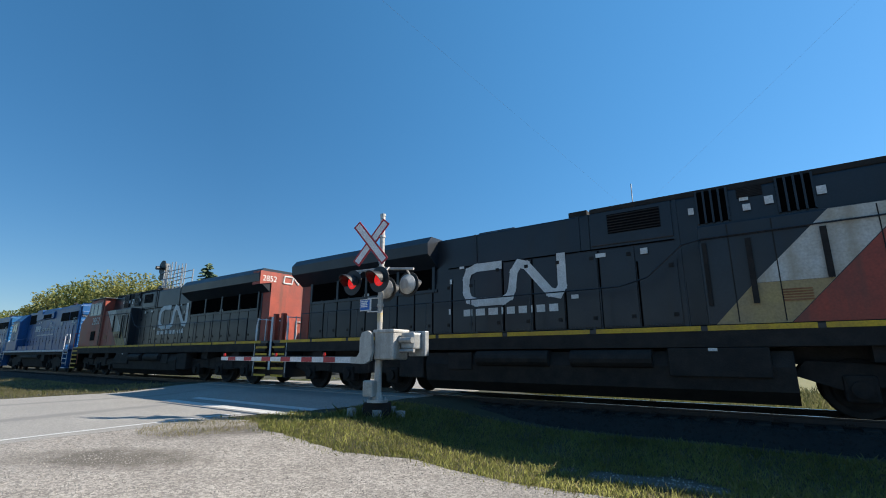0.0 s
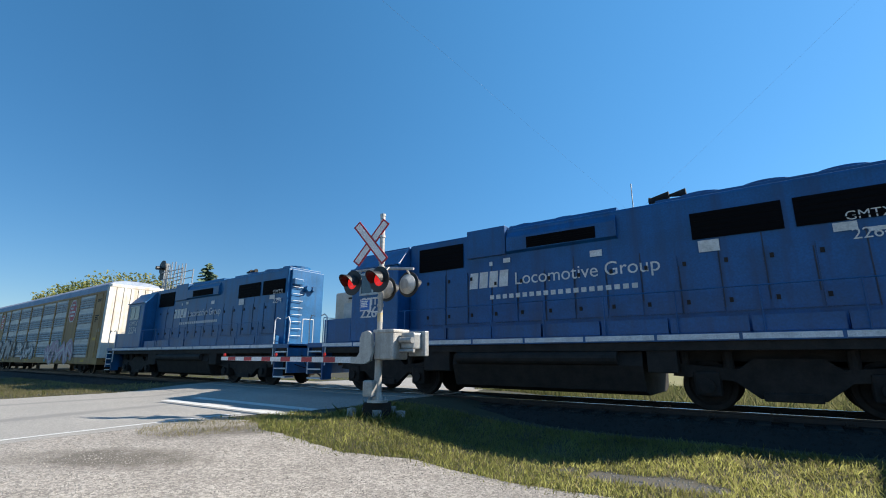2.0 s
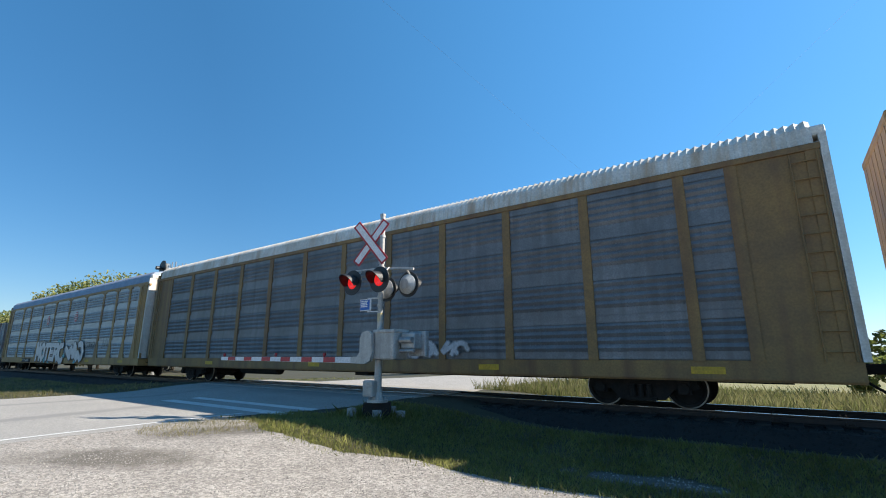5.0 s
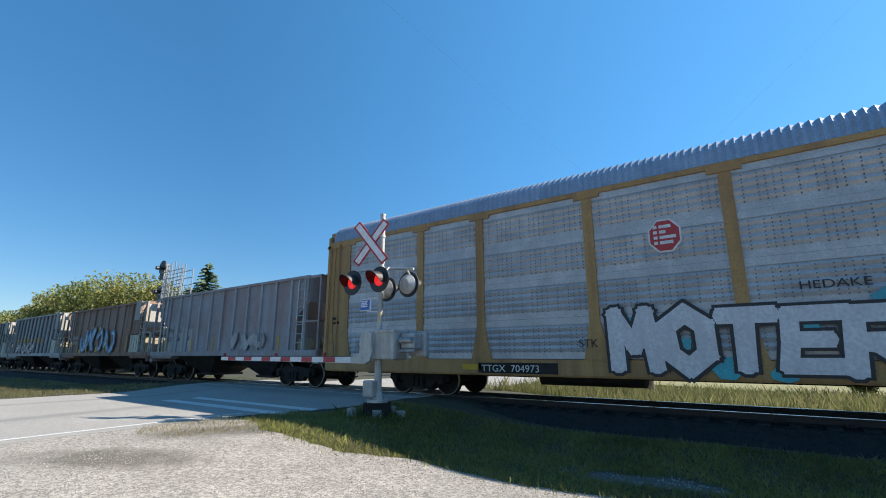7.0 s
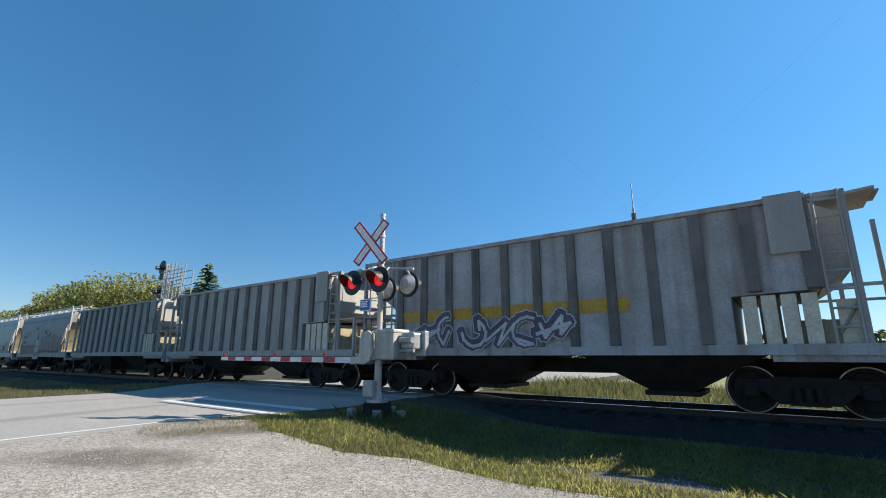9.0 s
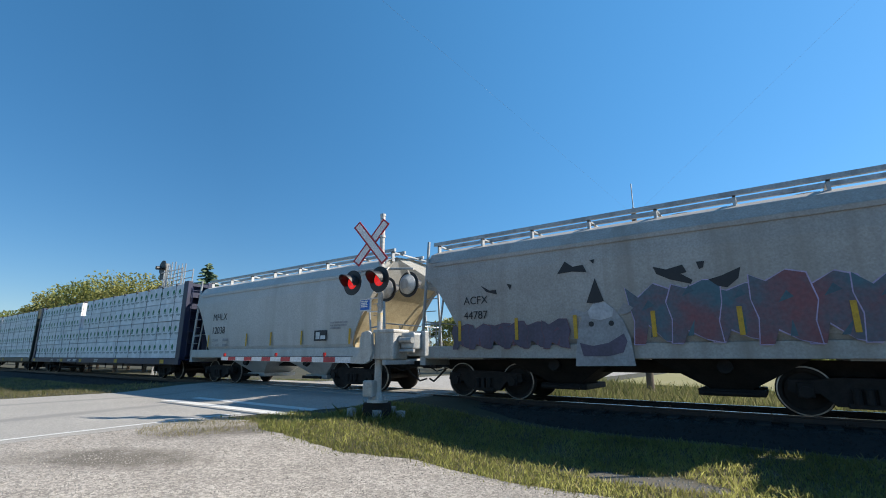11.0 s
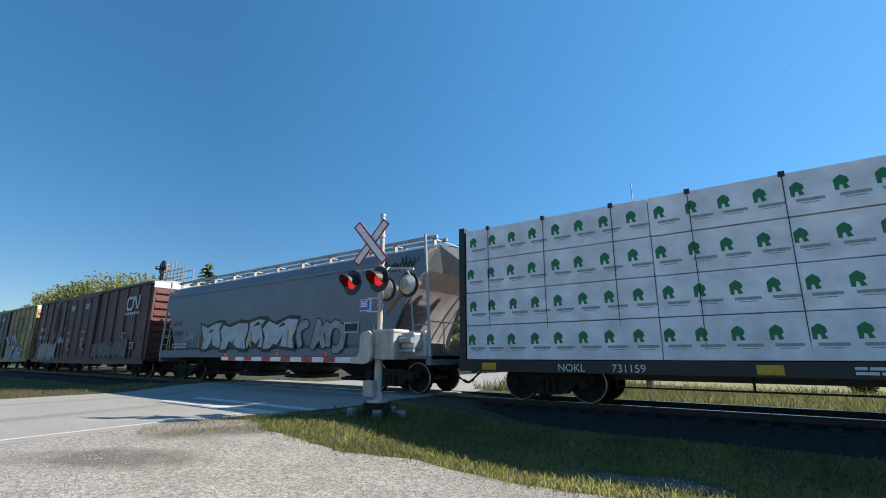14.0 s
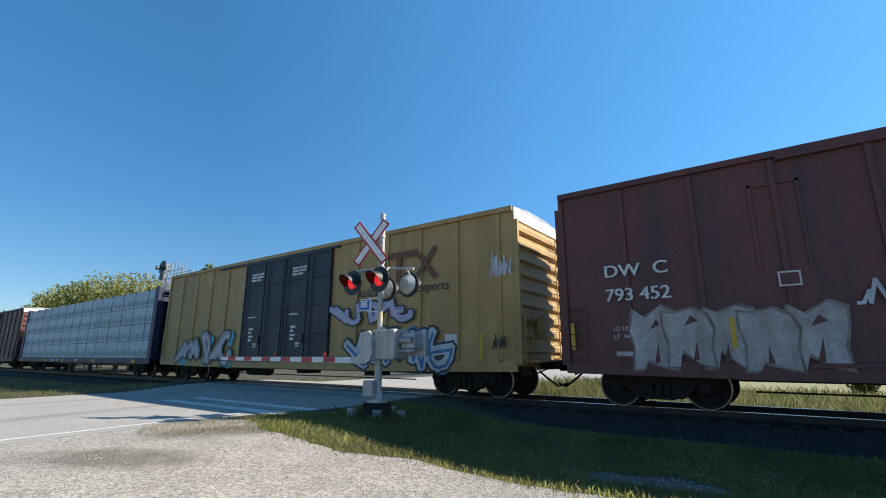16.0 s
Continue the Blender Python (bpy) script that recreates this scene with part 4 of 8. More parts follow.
    part("equipment_box", b, "grime", car)
    plate(car, "filler_label", X(8.2), X(8.36), 1.2, 1.26, -1.502, "lettering", t=0.004)
    for dc in (4.15, 17.9):
        b = B()
        for sy in (-1.05, 1.05):
            prism_y(b, [(X(dc) + u, z) for u, z in ((-2.9, 0.75), (-2.7, 1.02), (-1.0, 0.92), (-0.6, 1.05), (0.6, 1.05), (1.0, 0.92), (2.7, 1.02), (2.9, 0.75), (2.2, 0.5), (1.4, 0.62), (0.6, 0.55), (-0.6, 0.55), (-1.4, 0.62), (-2.2, 0.5))], sy - 0.1, sy + 0.1)
            for u in (-1.97, 0, 1.97):
                box(b, X(dc) + u - 0.24, X(dc) + u + 0.24, sy - 0.16, sy + 0.16, 0.30, 0.78, 0.05)
                rod(b, (X(dc) + u, sy - 0.24 * (1 if sy < 0 else -1), 0.53), (X(dc) + u, sy, 0.53), 0.15, 14)
            for u in (-0.98, 0.98):
                rod(b, (X(dc) + u, sy - 0.05, 0.62), (X(dc) + u, sy - 0.05, 1.02), 0.11, 10)
        box(b, X(dc) - 2.4, X(dc) + 2.4, -0.8, 0.8, 0.62, 0.95)
        part("truck_frame", b, "running_gear", car)
        for sy, turn in ((-1, 0), (1, 180)):
            for u in (-1.97, 0, 1.97):
                w = share(("wheel", 0.533), "wheel", lambda: wheel_mesh(0.533), "running_gear", car, pose(X(dc) + u, 0.755 * sy, 0.536, 0, 0, turn))
    for d0, d1, sg in ((0.15, 1.2, 1), (20.9, 21.85, -1)):
        b = B()
        bx(b, d0, d0 + 0.12, -1.5, 1.5, 0.35, 1.6)
        part("pilot", b, "loco_black", car)
        for k in range(5):
            b = B()
            bx(b, d0 + 0.1, d1, -1.5, -1.1, 0.38 + k * 0.26, 0.42 + k * 0.26)
            st = part("step", b, "grime", car)
            plate(st, "step_edge", X(d0 + 0.15), X(d1 - 0.05), 0.36 + k * 0.26, 0.44 + k * 0.26, -1.503, "stripe_yellow", "yellow step edge")
        b = B()
        for sy in (-1.48, 1.48):
            pipe(b, [(X(d0 + 0.05), sy, 0.5), (X(d0 + 0.05), sy, 2.3), (X(d0 + 0.15), sy, 2.6)], 0.025)
            pipe(b, [(X(d1 + 0.1), sy, 0.6), (X(d1 + 0.1), sy, 2.6)], 0.025)
            for k in range(4):
                rod(b, (X(d0 + 0.1), sy * (1 - k * 0.25), 1.69), (X(d0 + 0.1), sy * (1 - k * 0.25), 2.6), 0.02, 6)
            rod(b, (X(d0 + 0.1), sy, 2.55), (X(d0 + 0.1), sy * 0.3, 2.55), 0.02, 6)
        part("handrail", b, "rail_white" if sg < 0 else "loco_red", car)
    for e, i in ((0.1, 1), (21.9, -1)):
        for k in range(6):
            b = B()
            y0 = -1.0 + k * 0.4
            pipe(b, [(X(e), y0, 1.25), (X(e - 0.2 * i), y0 + 0.05, 0.8), (X(e - 0.45 * i), y0 + 0.1, 0.72), (X(e - 0.6 * i), y0 + 0.12, 0.95)], 0.028)
            part("jumper_hose", b, "grime", car)
        b = B()
        for sy in (-1.15, 1.15):
            box(b, X(e + 0.1 * i), X(e + 0.25 * i), sy - 0.09, sy + 0.09, 1.69, 2.75, 0.02)
        part("end_post", b, "loco_red", car, "red end post")
    b = B()
    for i in range(9):
        d = 8.6 + i * 1.45
        rod(b, (X(d), -1.48, 1.69), (X(d), -1.48, 2.62), 0.018, 6)
    pipe(b, [(X(20.2), -1.48, 2.62), (X(9.7), -1.48, 2.64), (X(9.2), -1.48, 2.8), (X(8.6), -1.48, 3.42), (X(8.2), -1.48, 3.5), (X(4.8), -1.48, 3.52)], 0.018, 6)
    part("side_rail", b, "loco_black", car)
    coupler(car, X(0), s)
    coupler(car, X(22.0), -s)


black_loco(174.9, 1, "", "black locomotive with white and red cab flash and yellow sill", 1.15, 161.95)
black_loco(129.8, -1, "2852", "black locomotive with grimy red cab and white flash, coupled cab last", 0.0, 142.4)


# ---- blue lease locomotives, cab last ----
def blue_loco(rear, number, paint, label, tail):
    car, L, _ = car_thing("locomotive", rear, rear + 17.3, label, "locomotive", "engines at the head of the train")
    X = lambda d: L(rear + d)
    b = B()
    box(b, X(0.3), X(17.0), -1.45, 1.45, 1.22, 1.46)
    box(b, X(0.6), X(16.7), -0.8, 0.8, 0.9, 1.22)
    box(b, X(5.3), X(6.2), -1.4, 1.4, 0.7, 1.25, 0.03)
    box(b, X(11.4), X(12.0), -1.4, -0.6, 0.75, 1.25, 0.03)
    part("frame", b, "grime", car)
    b = B()
    box(b, X(0.1), X(17.2), -1.52, 1.52, 1.40, 1.56, 0.01)
    part("walkway", b, paint, car)
    for k in range(10):
        plate(car, "sill_stripe", X(0.9 + k * 1.54), X(2.38 + k * 1.54), 1.43, 1.54, -1.522, "rail_white", "white stripe along the walkway edge")
    b = B()
    box(b, X(4.3), X(16.05), -0.92, 0.92, 1.56, 4.64, 0.07)
    hood = part("hood", b, paint, car)
    b = B()
    prism_x(b, [(-0.92, 3.9), (-1.03, 3.96), (-1.03, 4.34), (-0.78, 4.74), (0.78, 4.74), (1.03, 4.34), (1.03, 3.96), (0.92, 3.9)], X(7.9), X(10.9))
    box(b, X(6.57), X(7.85), -1.0, 1.0, 3.9, 4.74, 0.02)
    box(b, X(11.8), X(15.95), -0.8, 0.8, 4.62, 4.72, 0.02)
    part("roof_hump", b, paint, car)
    b = B()
    for d in (12.3, 13.6, 14.9):
        rod(b, (X(d + 0.4), 0, 4.70), (X(d + 0.4), 0, 4.84), 0.58, 20)
    for d in (8.2, 9.4):
        rod(b, (X(d), 0, 4.74), (X(d), 0, 4.85), 0.5, 20)
    part("roof_fan", b, paint, car)
    for d0, d1, z0, z1 in ((4.72, 6.4, 3.68, 4.42), (8.52, 10.4, 3.98, 4.28), (12.5, 14.17, 3.62, 4.22), (14.36, 15.9, 3.62, 4.22)):
        g = plate(car, "grille", X(d0), X(d1), z0, z1, -0.935 if d0 != 8.52 else -1.03, "grille", t=0.015)
        b = B()
        for k in range(5):
            z = z0 + (k + 0.5) * (z1 - z0) / 5
            box(b, X(d0 + 0.03), X(d1 - 0.03), -0.962 if d0 != 8.52 else -1.06, -0.95 if d0 != 8.52 else -1.045, z - 0.012, z + 0.012)
        part("grille_slat", b, "grille", g)
    for i in range(13):
        d = 5.0 + i * 0.8
        zt = 3.3 if i > 2 else 3.5
        door = plate(car, "hood_door", X(d), X(d + 0.74), 2.02, zt, -0.928, paint, t=0.018)
        for z in (2.2, zt - 0.25):
            plate(door, "latch", X(d + 0.05), X(d + 0.12), z, z + 0.1, -0.948, "grime", t=0.02)
        plate(door, "door_gap", X(d + 0.75), X(d + 0.772), 2.0 + 0.11 * (i * 5 % 4), zt + 0.3 - 0.13 * (i * 3 % 5), -0.925, "greasy", "dark greasy door joint", t=0.004)
    for k in range(8):
        plate(car, "battery_box", X(4.7 + k * 1.45), X(6.1 + k * 1.45), 1.57, 1.88, -1.3, paint, "low box along the walkway", t=0.12)
    for d, z, w, h in ((7.3, 3.62, 0.1, 0.12), (7.75, 3.66, 0.22, 0.13), (10.2, 3.52, 0.3, 0.16), (12.6, 3.32, 0.4, 0.26), (14.9, 3.42, 0.36, 0.17), (15.4, 3.36, 0.25, 0.08)):
        plate(car, "hood_label", X(d), X(d + w), z, z + h, -0.946, "lettering", "small white and red notice", t=0.005)
    # cab with sloped roof edges
    b = B()
    prism_x(b, [(-1.5, 1.56), (-1.5, 3.95), (-0.95, 4.56), (0.95, 4.56), (1.5, 3.95), (1.5, 1.56)], X(2.25), X(4.3))
    bmesh.ops.bevel(b, geom=b.edges[:], offset=0.04, segments=2, affect="EDGES", profile=0.5)
    cab = part("cab", b, paint, car)
    b = B()
    box(b, X(2.6), X(4.0), -0.6, 0.6, 4.56, 4.72, 0.03)
    box(b, X(2.2), X(4.35), -1.56, -1.44, 3.93, 3.98, 0.01)
    part("air_conditioner", b, paint, cab)
    for d0 in (2.72, 3.26):
        plate(cab, "side_window", X(d0), X(d0 + 0.47), 3.12, 3.72, -1.508, "glass", "cab side window", t=0.01)
    b = B()
    box(b, X(2.64), X(3.81), -1.53, -1.5, 3.72, 3.79)
    box(b, X(2.64), X(3.81), -1.53, -1.5, 3.05, 3.12)
    for d in (2.64, 3.2, 3.75):
        box(b, X(d), X(d + 0.06), -1.53, -1.5, 3.1, 3.75)
    part("window_frame", b, "galv", cab)
    text_on(cab, "GMTX", X(2.70), 2.72, 0.36, "lettering", -1.508, bold=0.025)
    text_on(cab, number, X(2.70), 2.32, 0.50, "lettering", -1.508, bold=0.03)
    # short nose, white above and blue below
    b = B()
    box(b, X(0.75), X(2.25), -0.9, 0.9, 1.56, 3.36, 0.06)
    nose = part("nose", b, "loco_white", car, "white short nose")
    b = B()
    box(b, X(0.9), X(2.24), -1.48, 0.92, 1.56, 2.35, 0.02)
    part("nose_box", b, paint, car)
    plate(nose, "access_panel", X(1.25), X(1.7), 2.4, 2.95, -0.905, "galv")
    bars(nose, X(1.45), 3.15, [[0.2, 0.2]], 0.07, "grime", -0.905)
    b = B()
    box(b, X(0.70), X(0.76), -0.5, 0.5, 2.2, 2.9)
    part("nose_door", b, "loco_white", nose)
    # writing on the hood side as plain bars
    for k in range(4):
        u = 6.62 + k * 0.325
        poly_plate(car, "marking_bar", [(X(u), 3.0), (X(u + 0.27), 3.0), (X(u + 0.31), 3.46), (X(u + 0.04), 3.46)], -0.948, "lettering", "heavy white block of the painted mark")
    text_on(car, "Locomotive Group", X(8.07), 3.02, 0.48, "lettering", -0.953, span=tail - 8.07)
    bars(car, X(7.3), 2.78, [[0.13 * (tail - 7.2) / 4.55] * 20], 0.12, "lettering", -0.952)
    # hood end with number boards and lamps
    b = B()
    box(b, X(16.05), X(16.15), -0.8, 0.8, 1.56, 4.6, 0.02)
    box(b, X(16.1), X(16.32), -0.8, -0.35, 3.95, 4.2, 0.03)
    rod(b, (X(16.1), -0.1, 3.85), (X(16.36), -0.1, 3.85), 0.12, 14)
    rod(b, (X(16.1), 0.2, 3.85), (X(16.36), 0.2, 3.85), 0.12, 14)
    part("hood_end", b, paint, car)
    text_on(car, "GMTX", X(15.1), 3.62, 0.25, "lettering", -0.952)
    text_on(car, number, X(15.15), 3.24, 0.30, "lettering", -0.952)
    b = B()
    for k in range(9):
        z = 1.9 + k * 0.28
        pipe(b, [(X(16.14), -0.75, z), (X(16.24), -0.75, z), (X(16.24), -0.3, z), (X(16.14), -0.3, z)], 0.014)
    part("grab_iron", b, "rail_white", car)
    # horn and aerial on the roof
    b = B()
    rod(b, (X(11.9), 0, 4.6), (X(11.9), 0, 4.98), 0.05)
    for dd in (-0.28, 0.1):
        rod(b, (X(11.9 + dd), -0.12, 5.0), (X(12.3 + dd), -0.12, 5.02), 0.03, 10, 0.1)
    rod(b, (X(11.9), 0.12, 5.0), (X(11.5), 0.12, 5.02), 0.03, 10, 0.1)
    part("horn", b, "grime", car)
    # tank and trucks
    b = B()
    prism_x(b, [(-1.3, 1.2), (-1.38, 0.9), (-1.2, 0.35), (-0.9, 0.25), (0.9, 0.25), (1.2, 0.35), (1.38, 0.9), (1.3, 1.2)], X(6.3), X(11.3))
    part("fuel_tank", b, "grime", car, "black fuel tank under the frame")
    b = B()
    rod(b, (X(6.5), -1.38, 1.06), (X(10.8), -1.38, 1.06), 0.16, 14)
    part("air_reservoir", b, "grime", car)
    for dc in (3.55, 13.85):
        b = B()
        for sy in (-1.05, 1.05):
            prism_y(b, [(X(dc) + u, z) for u, z in ((-2.0, 0.7), (-1.9, 0.95), (-0.8, 0.85), (-0.55, 1.05), (0.55, 1.05), (0.8, 0.85), (1.9, 0.95), (2.0, 0.7), (0.9, 0.62), (0.5, 0.3), (-0.5, 0.3), (-0.9, 0.62))], sy - 0.1, sy + 0.1)
            for u in (-1.37, 1.37):
                box(b, X(dc) + u - 0.24, X(dc) + u + 0.24, sy - 0.16, sy + 0.16, 0.30, 0.80, 0.05)
                rod(b, (X(dc) + u, sy - 0.24 * (1 if sy < 0 else -1), 0.52), (X(dc) + u, sy, 0.52), 0.14, 14)
                for k in (-0.4, 0.4):
                    rod(b, (X(dc) + u + k, sy, 0.85), (X(dc) + u + k, sy, 1.2), 0.10, 10)
            box(b, X(dc) - 0.45, X(dc) + 0.45, sy - 0.18, sy + 0.1, 0.26, 0.42, 0.02)
        box(b, X(dc) - 1.6, X(dc) + 1.6, -0.8, 0.8, 0.62, 1.0)
        part("truck_frame", b, "running_gear", car)
        for sy, turn in ((-1, 0), (1, 180)):
            for u in (-1.37, 1.37):
                share(("wheel", 0.508), "wheel", lambda: wheel_mesh(0.508), "running_gear", car, pose(X(dc) + u, 0.755 * sy, 0.511, 0, 0, turn))
    # steps and rails at both ends
    for e, i in ((0.1, 1), (17.2, -1)):
        b = B()
        box(b, X(e), X(e + 0.08 * i), -1.5, 1.5, 0.5, 1.5)
        box(b, X(e + 0.80 * i), X(e + 0.86 * i), -1.5, -1.1, 0.32, 1.5)
        part("pilot", b, paint, car)
        for k in range(4):
            b = B()
            box(b, X(e + 0.06 * i), X(e + 0.8 * i), -1.52, -1.15, 0.34 + k * 0.3, 0.38 + k * 0.3)
            st = part("step", b, paint, car)
            plate(st, "step_edge", X(e + 0.08 * i), X(e + 0.78 * i), 0.34 + k * 0.3, 0.39 + k * 0.3, -1.522, "rail_white", "white step edge")
        b = B()
        for sy in (-1.5, 1.5):
            pipe(b, [(X(e + 0.05 * i), sy, 0.5), (X(e + 0.05 * i), sy, 1.7), (X(e + 0.02 * i), sy, 2.35), (X(e + 0.12 * i), sy, 2.55), (X(e + 0.3 * i), sy, 2.5)], 0.022)
            pipe(b, [(X(e + 0.95 * i), sy, 0.8), (X(e + 0.95 * i), sy, 2.45), (X(e + 0.82 * i), sy, 2.55), (X(e + 0.65 * i), sy, 2.5)], 0.022)
        for sy in (-0.9, -0.4, 0.4, 0.9):
            rod(b, (X(e + 0.06 * i), sy, 1.5), (X(e + 0.06 * i), sy, 2.5), 0.018, 6)
        rod(b, (X(e + 0.06 * i), -0.9, 2.5), (X(e + 0.06 * i), -0.4, 2.5), 0.018, 6)
        part("handrail", b, "rail_white", car)
        b = B()
        for k in range(5):
            pipe(b, [(X(e + 0.05 * i), -0.9 + k * 0.35, 1.2), (X(e - 0.25 * i), -0.85 + k * 0.35, 0.75), (X(e - 0.5 * i), -0.8 + k * 0.3, 0.9)], 0.02)
        part("jumper_cable", b, "grime", car)
    b = B()
    for k in range(8):
        d = 4.6 + k * 1.5
        rod(b, (X(d), -1.49, 1.56), (X(d), -1.49, 2.45), 0.016, 6)
    rod(b, (X(4.4), -1.49, 2.45), (X(16.0), -1.49, 2.45), 0.015, 6)
    part("side_rail", b, paint, car)
    coupler(car, X(0), -1)
    coupler(car, X(17.3), 1)


blue_loco(112.0, "2264", "lease_blue", "blue four-axle locomotive with white nose and white sill stripe", 11.75)
blue_loco(93.8, "2274", "lease_teal", "teal-blue four-axle locomotive with white nose and white sill stripe", 11.1)

# ---- car carriers ----
def octagon(car, x, z, r, y):
    b = B()
    prism_y(b, [(x + r * 0.9 * math.cos(radians(22.5 + 45 * i)), z + r * math.sin(radians(22.5 + 45 * i))) for i in range(8)], y - 0.008, y)
    o = part("octagon_sign", b, "lettering", car, "white-rimmed red octagonal emblem")
    b = B()
    prism_y(b, [(x + r * 0.8 * math.cos(radians(22.5 + 45 * i)), z + r * 0.9 * math.sin(radians(22.5 + 45 * i))) for i in range(8)], y - 0.012, y - 0.0085)
    part("octagon_face", b, "sign_red", o)
    w = r * 1.1
    bars(o, x - w / 2, z + r * 0.6, [[w * 0.18, w * 0.55], [w * 0.18, w * 0.3], [w * 0.18, w * 0.75], [w * 0.18, w * 0.6]], r * 0.17, "lettering", y - 0.0125, gap=0.75)


def car_carrier(rear, front, label, posts, solid, paint, panel, taper=False, light_end=True, door=0.1, roof="rack_roof"):
    """Enclosed auto rack. posts: train places of side posts; solid: spans closed by painted sheet."""
    car, L, half = car_thing("car_carrier", rear, front, label, "rail car", "car carriers")
    y = -1.55
    b = B()
    box(b, -half, half, -1.5, 1.5, 0.62, 0.98)
    part("underdeck", b, paint, car)
    for sy in (-1.56, 1.5):
        b = B()
        box(b, -half, half, sy, sy + 0.06, 0.66, 1.02)
        part("sill", b, paint, car)
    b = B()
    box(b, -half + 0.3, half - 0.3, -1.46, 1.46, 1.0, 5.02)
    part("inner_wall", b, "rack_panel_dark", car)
    # ribbed curved roof
    n = int((front - rear) / 0.16)
    b = B()
    prof = [(-1.57, 5.04), (-1.52, 5.40), (-1.34, 5.60), (-0.8, 5.72), (0, 5.76), (0.8, 5.72), (1.34, 5.60), (1.52, 5.40), (1.57, 5.04)]
    rows = []
    for i in range(2 * n + 1):
        x = -half + 0.1 + (2 * half - 0.2) * i / (2 * n)
        g = 1.0 if i % 2 else 0.985
        rows.append([b.verts.new((x, yy * (1.0 if i % 2 else 0.98), zz + (0.035 if i % 2 else 0.0))) for yy, zz in prof])
    for a, c in zip(rows, rows[1:]):
        for k in range(len(prof) - 1):
            b.faces.new((a[k], a[k + 1], c[k + 1], c[k]))
    b.faces.new(rows[0])
    b.faces.new(rows[-1][::-1])
    part("roof", b, roof, car, "ribbed steel roof")
    b = B()
    for sy in (-1, 1):
        box(b, -half, half, sy * 1.56 - 0.03, sy * 1.56 + 0.03, 4.93, 5.06, 0.01)
    part("top_rail", b, paint, car)
    # posts
    for p in posts:
        x = L(p)
        for sy in (-1, 1):
            b = B()
            if taper:
                prism_y(b, [(x - 0.12, 4.95), (x + 0.12, 4.95), (x + 0.12, 1.9), (x + 0.3, 1.02), (x - 0.3, 1.02), (x - 0.12, 1.9)], sy * 1.53 - 0.045, sy * 1.53 + 0.045)
                box(b, x - 0.32, x + 0.32, sy * 1.54 - 0.05, sy * 1.54 + 0.05, 4.84, 4.94)
            else:
                box(b, x - 0.11, x + 0.11, sy * 1.53 - 0.045, sy * 1.53 + 0.045, 1.0, 4.95)
            part("side_post", b, paint, car)
    # ribbed panels between posts
    edges = sorted(posts)
    for a, c in zip(edges, edges[1:]):
        if any(s0 <= (a + c) / 2 <= s1 for s0, s1 in solid):
            continue
        x0, x1 = L(a) + 0.1, L(c) - 0.1
        for k in range(4):
            z0 = 1.04 + k * 0.975
            b = B()
            zs = 12
            strip = []
            for j in range(zs + 1):
                z = z0 + 0.965 * j / zs
                dy = 0.034 if (j % 2) and 1 < j < zs - 1 else 0.0
                strip.append((b.verts.new((x0, y + 0.03 - dy, z)), b.verts.new((x1, y + 0.03 - dy, z))))
            for q, w in zip(strip, strip[1:]):
                b.faces.new((q[0], q[1], w[1], w[0]))
            box(b, x0, x1, y + 0.005, y + 0.02, z0 + 0.80, z0 + 0.965)
            pn = part("side_panel", b, panel, car, "ribbed galvanised side panel")
            # no openings are cut: small boxes carry the slots' inner shade as colour
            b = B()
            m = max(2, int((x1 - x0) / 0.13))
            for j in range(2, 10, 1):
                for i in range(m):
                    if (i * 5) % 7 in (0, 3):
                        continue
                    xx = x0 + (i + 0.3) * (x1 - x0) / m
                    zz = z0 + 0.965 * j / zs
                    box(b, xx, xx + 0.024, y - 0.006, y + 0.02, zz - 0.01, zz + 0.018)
            part("panel_hole", b, "rack_slot", pn, "rows of small slots drawn as shade-grey boxes")["kind"] = "stuff"
    for s0, s1 in solid:
        b = B()
        box(b, L(s0), L(s1), y, y + 0.06, 1.0, 4.95)
        part("sheet", b, paint, car, "painted steel side sheet")
    # end doors, ladders
    for s, mat_end in ((1, "rack_end" if light_end else paint), (-1, paint)):
        x = half * s
        leaves = []
        for k in range(8):
            yy = -1.4 + k * 0.4
            b = B()
            prism_y(b, [(x - 0.02 * s, 1.0), (x + door * s, 1.0), (x + door * s, 5.25), (x - 0.02 * s, 5.25)], yy - 0.19, min(1.5, yy + 0.17))
            leaves.append(part("door_leaf", b, mat_end, car))
        b = B()
        box(b, x - 0.25 * s, x + 0.02 * s, -1.5, -1.42, 1.0, 5.1)
        box(b, x - 0.3 * s, x + (door + 0.02) * s, -1.5, 1.5, 5.22, 5.45, 0.06)
        end = part("end_door", b, mat_end, car, "folding end door")
        for leaf in leaves:
            leaf.parent = end
        b = B()
        ladder(b, x - 0.3 * s, -1.60, 1.0, 4.9, 0.42, 11)
        part("ladder", b, paint, car)
        coupler(car, x + 0.1 * s, s)
    for d in (-9.9, 9.9):
        truck(car, d, 0.42, 1.727)
    b = B()
    box(b, -half + 1, half - 1, -0.5, 0.5, 0.55, 0.66)
    rod(b, (-6, -0.9, 0.6), (-3.5, -0.9, 0.6), 0.2, 12)
    box(b, 1, 1.6, -1.2, -0.7, 0.5, 0.65)
    part("underframe", b, "running_gear", car)
    for x in (-8, -1, 6, 11):
        plate(car, "reflector", x, x + 0.6, 0.76, 0.9, y - 0.012, "stripe_yellow", "yellow reflective strip")
    return car, L


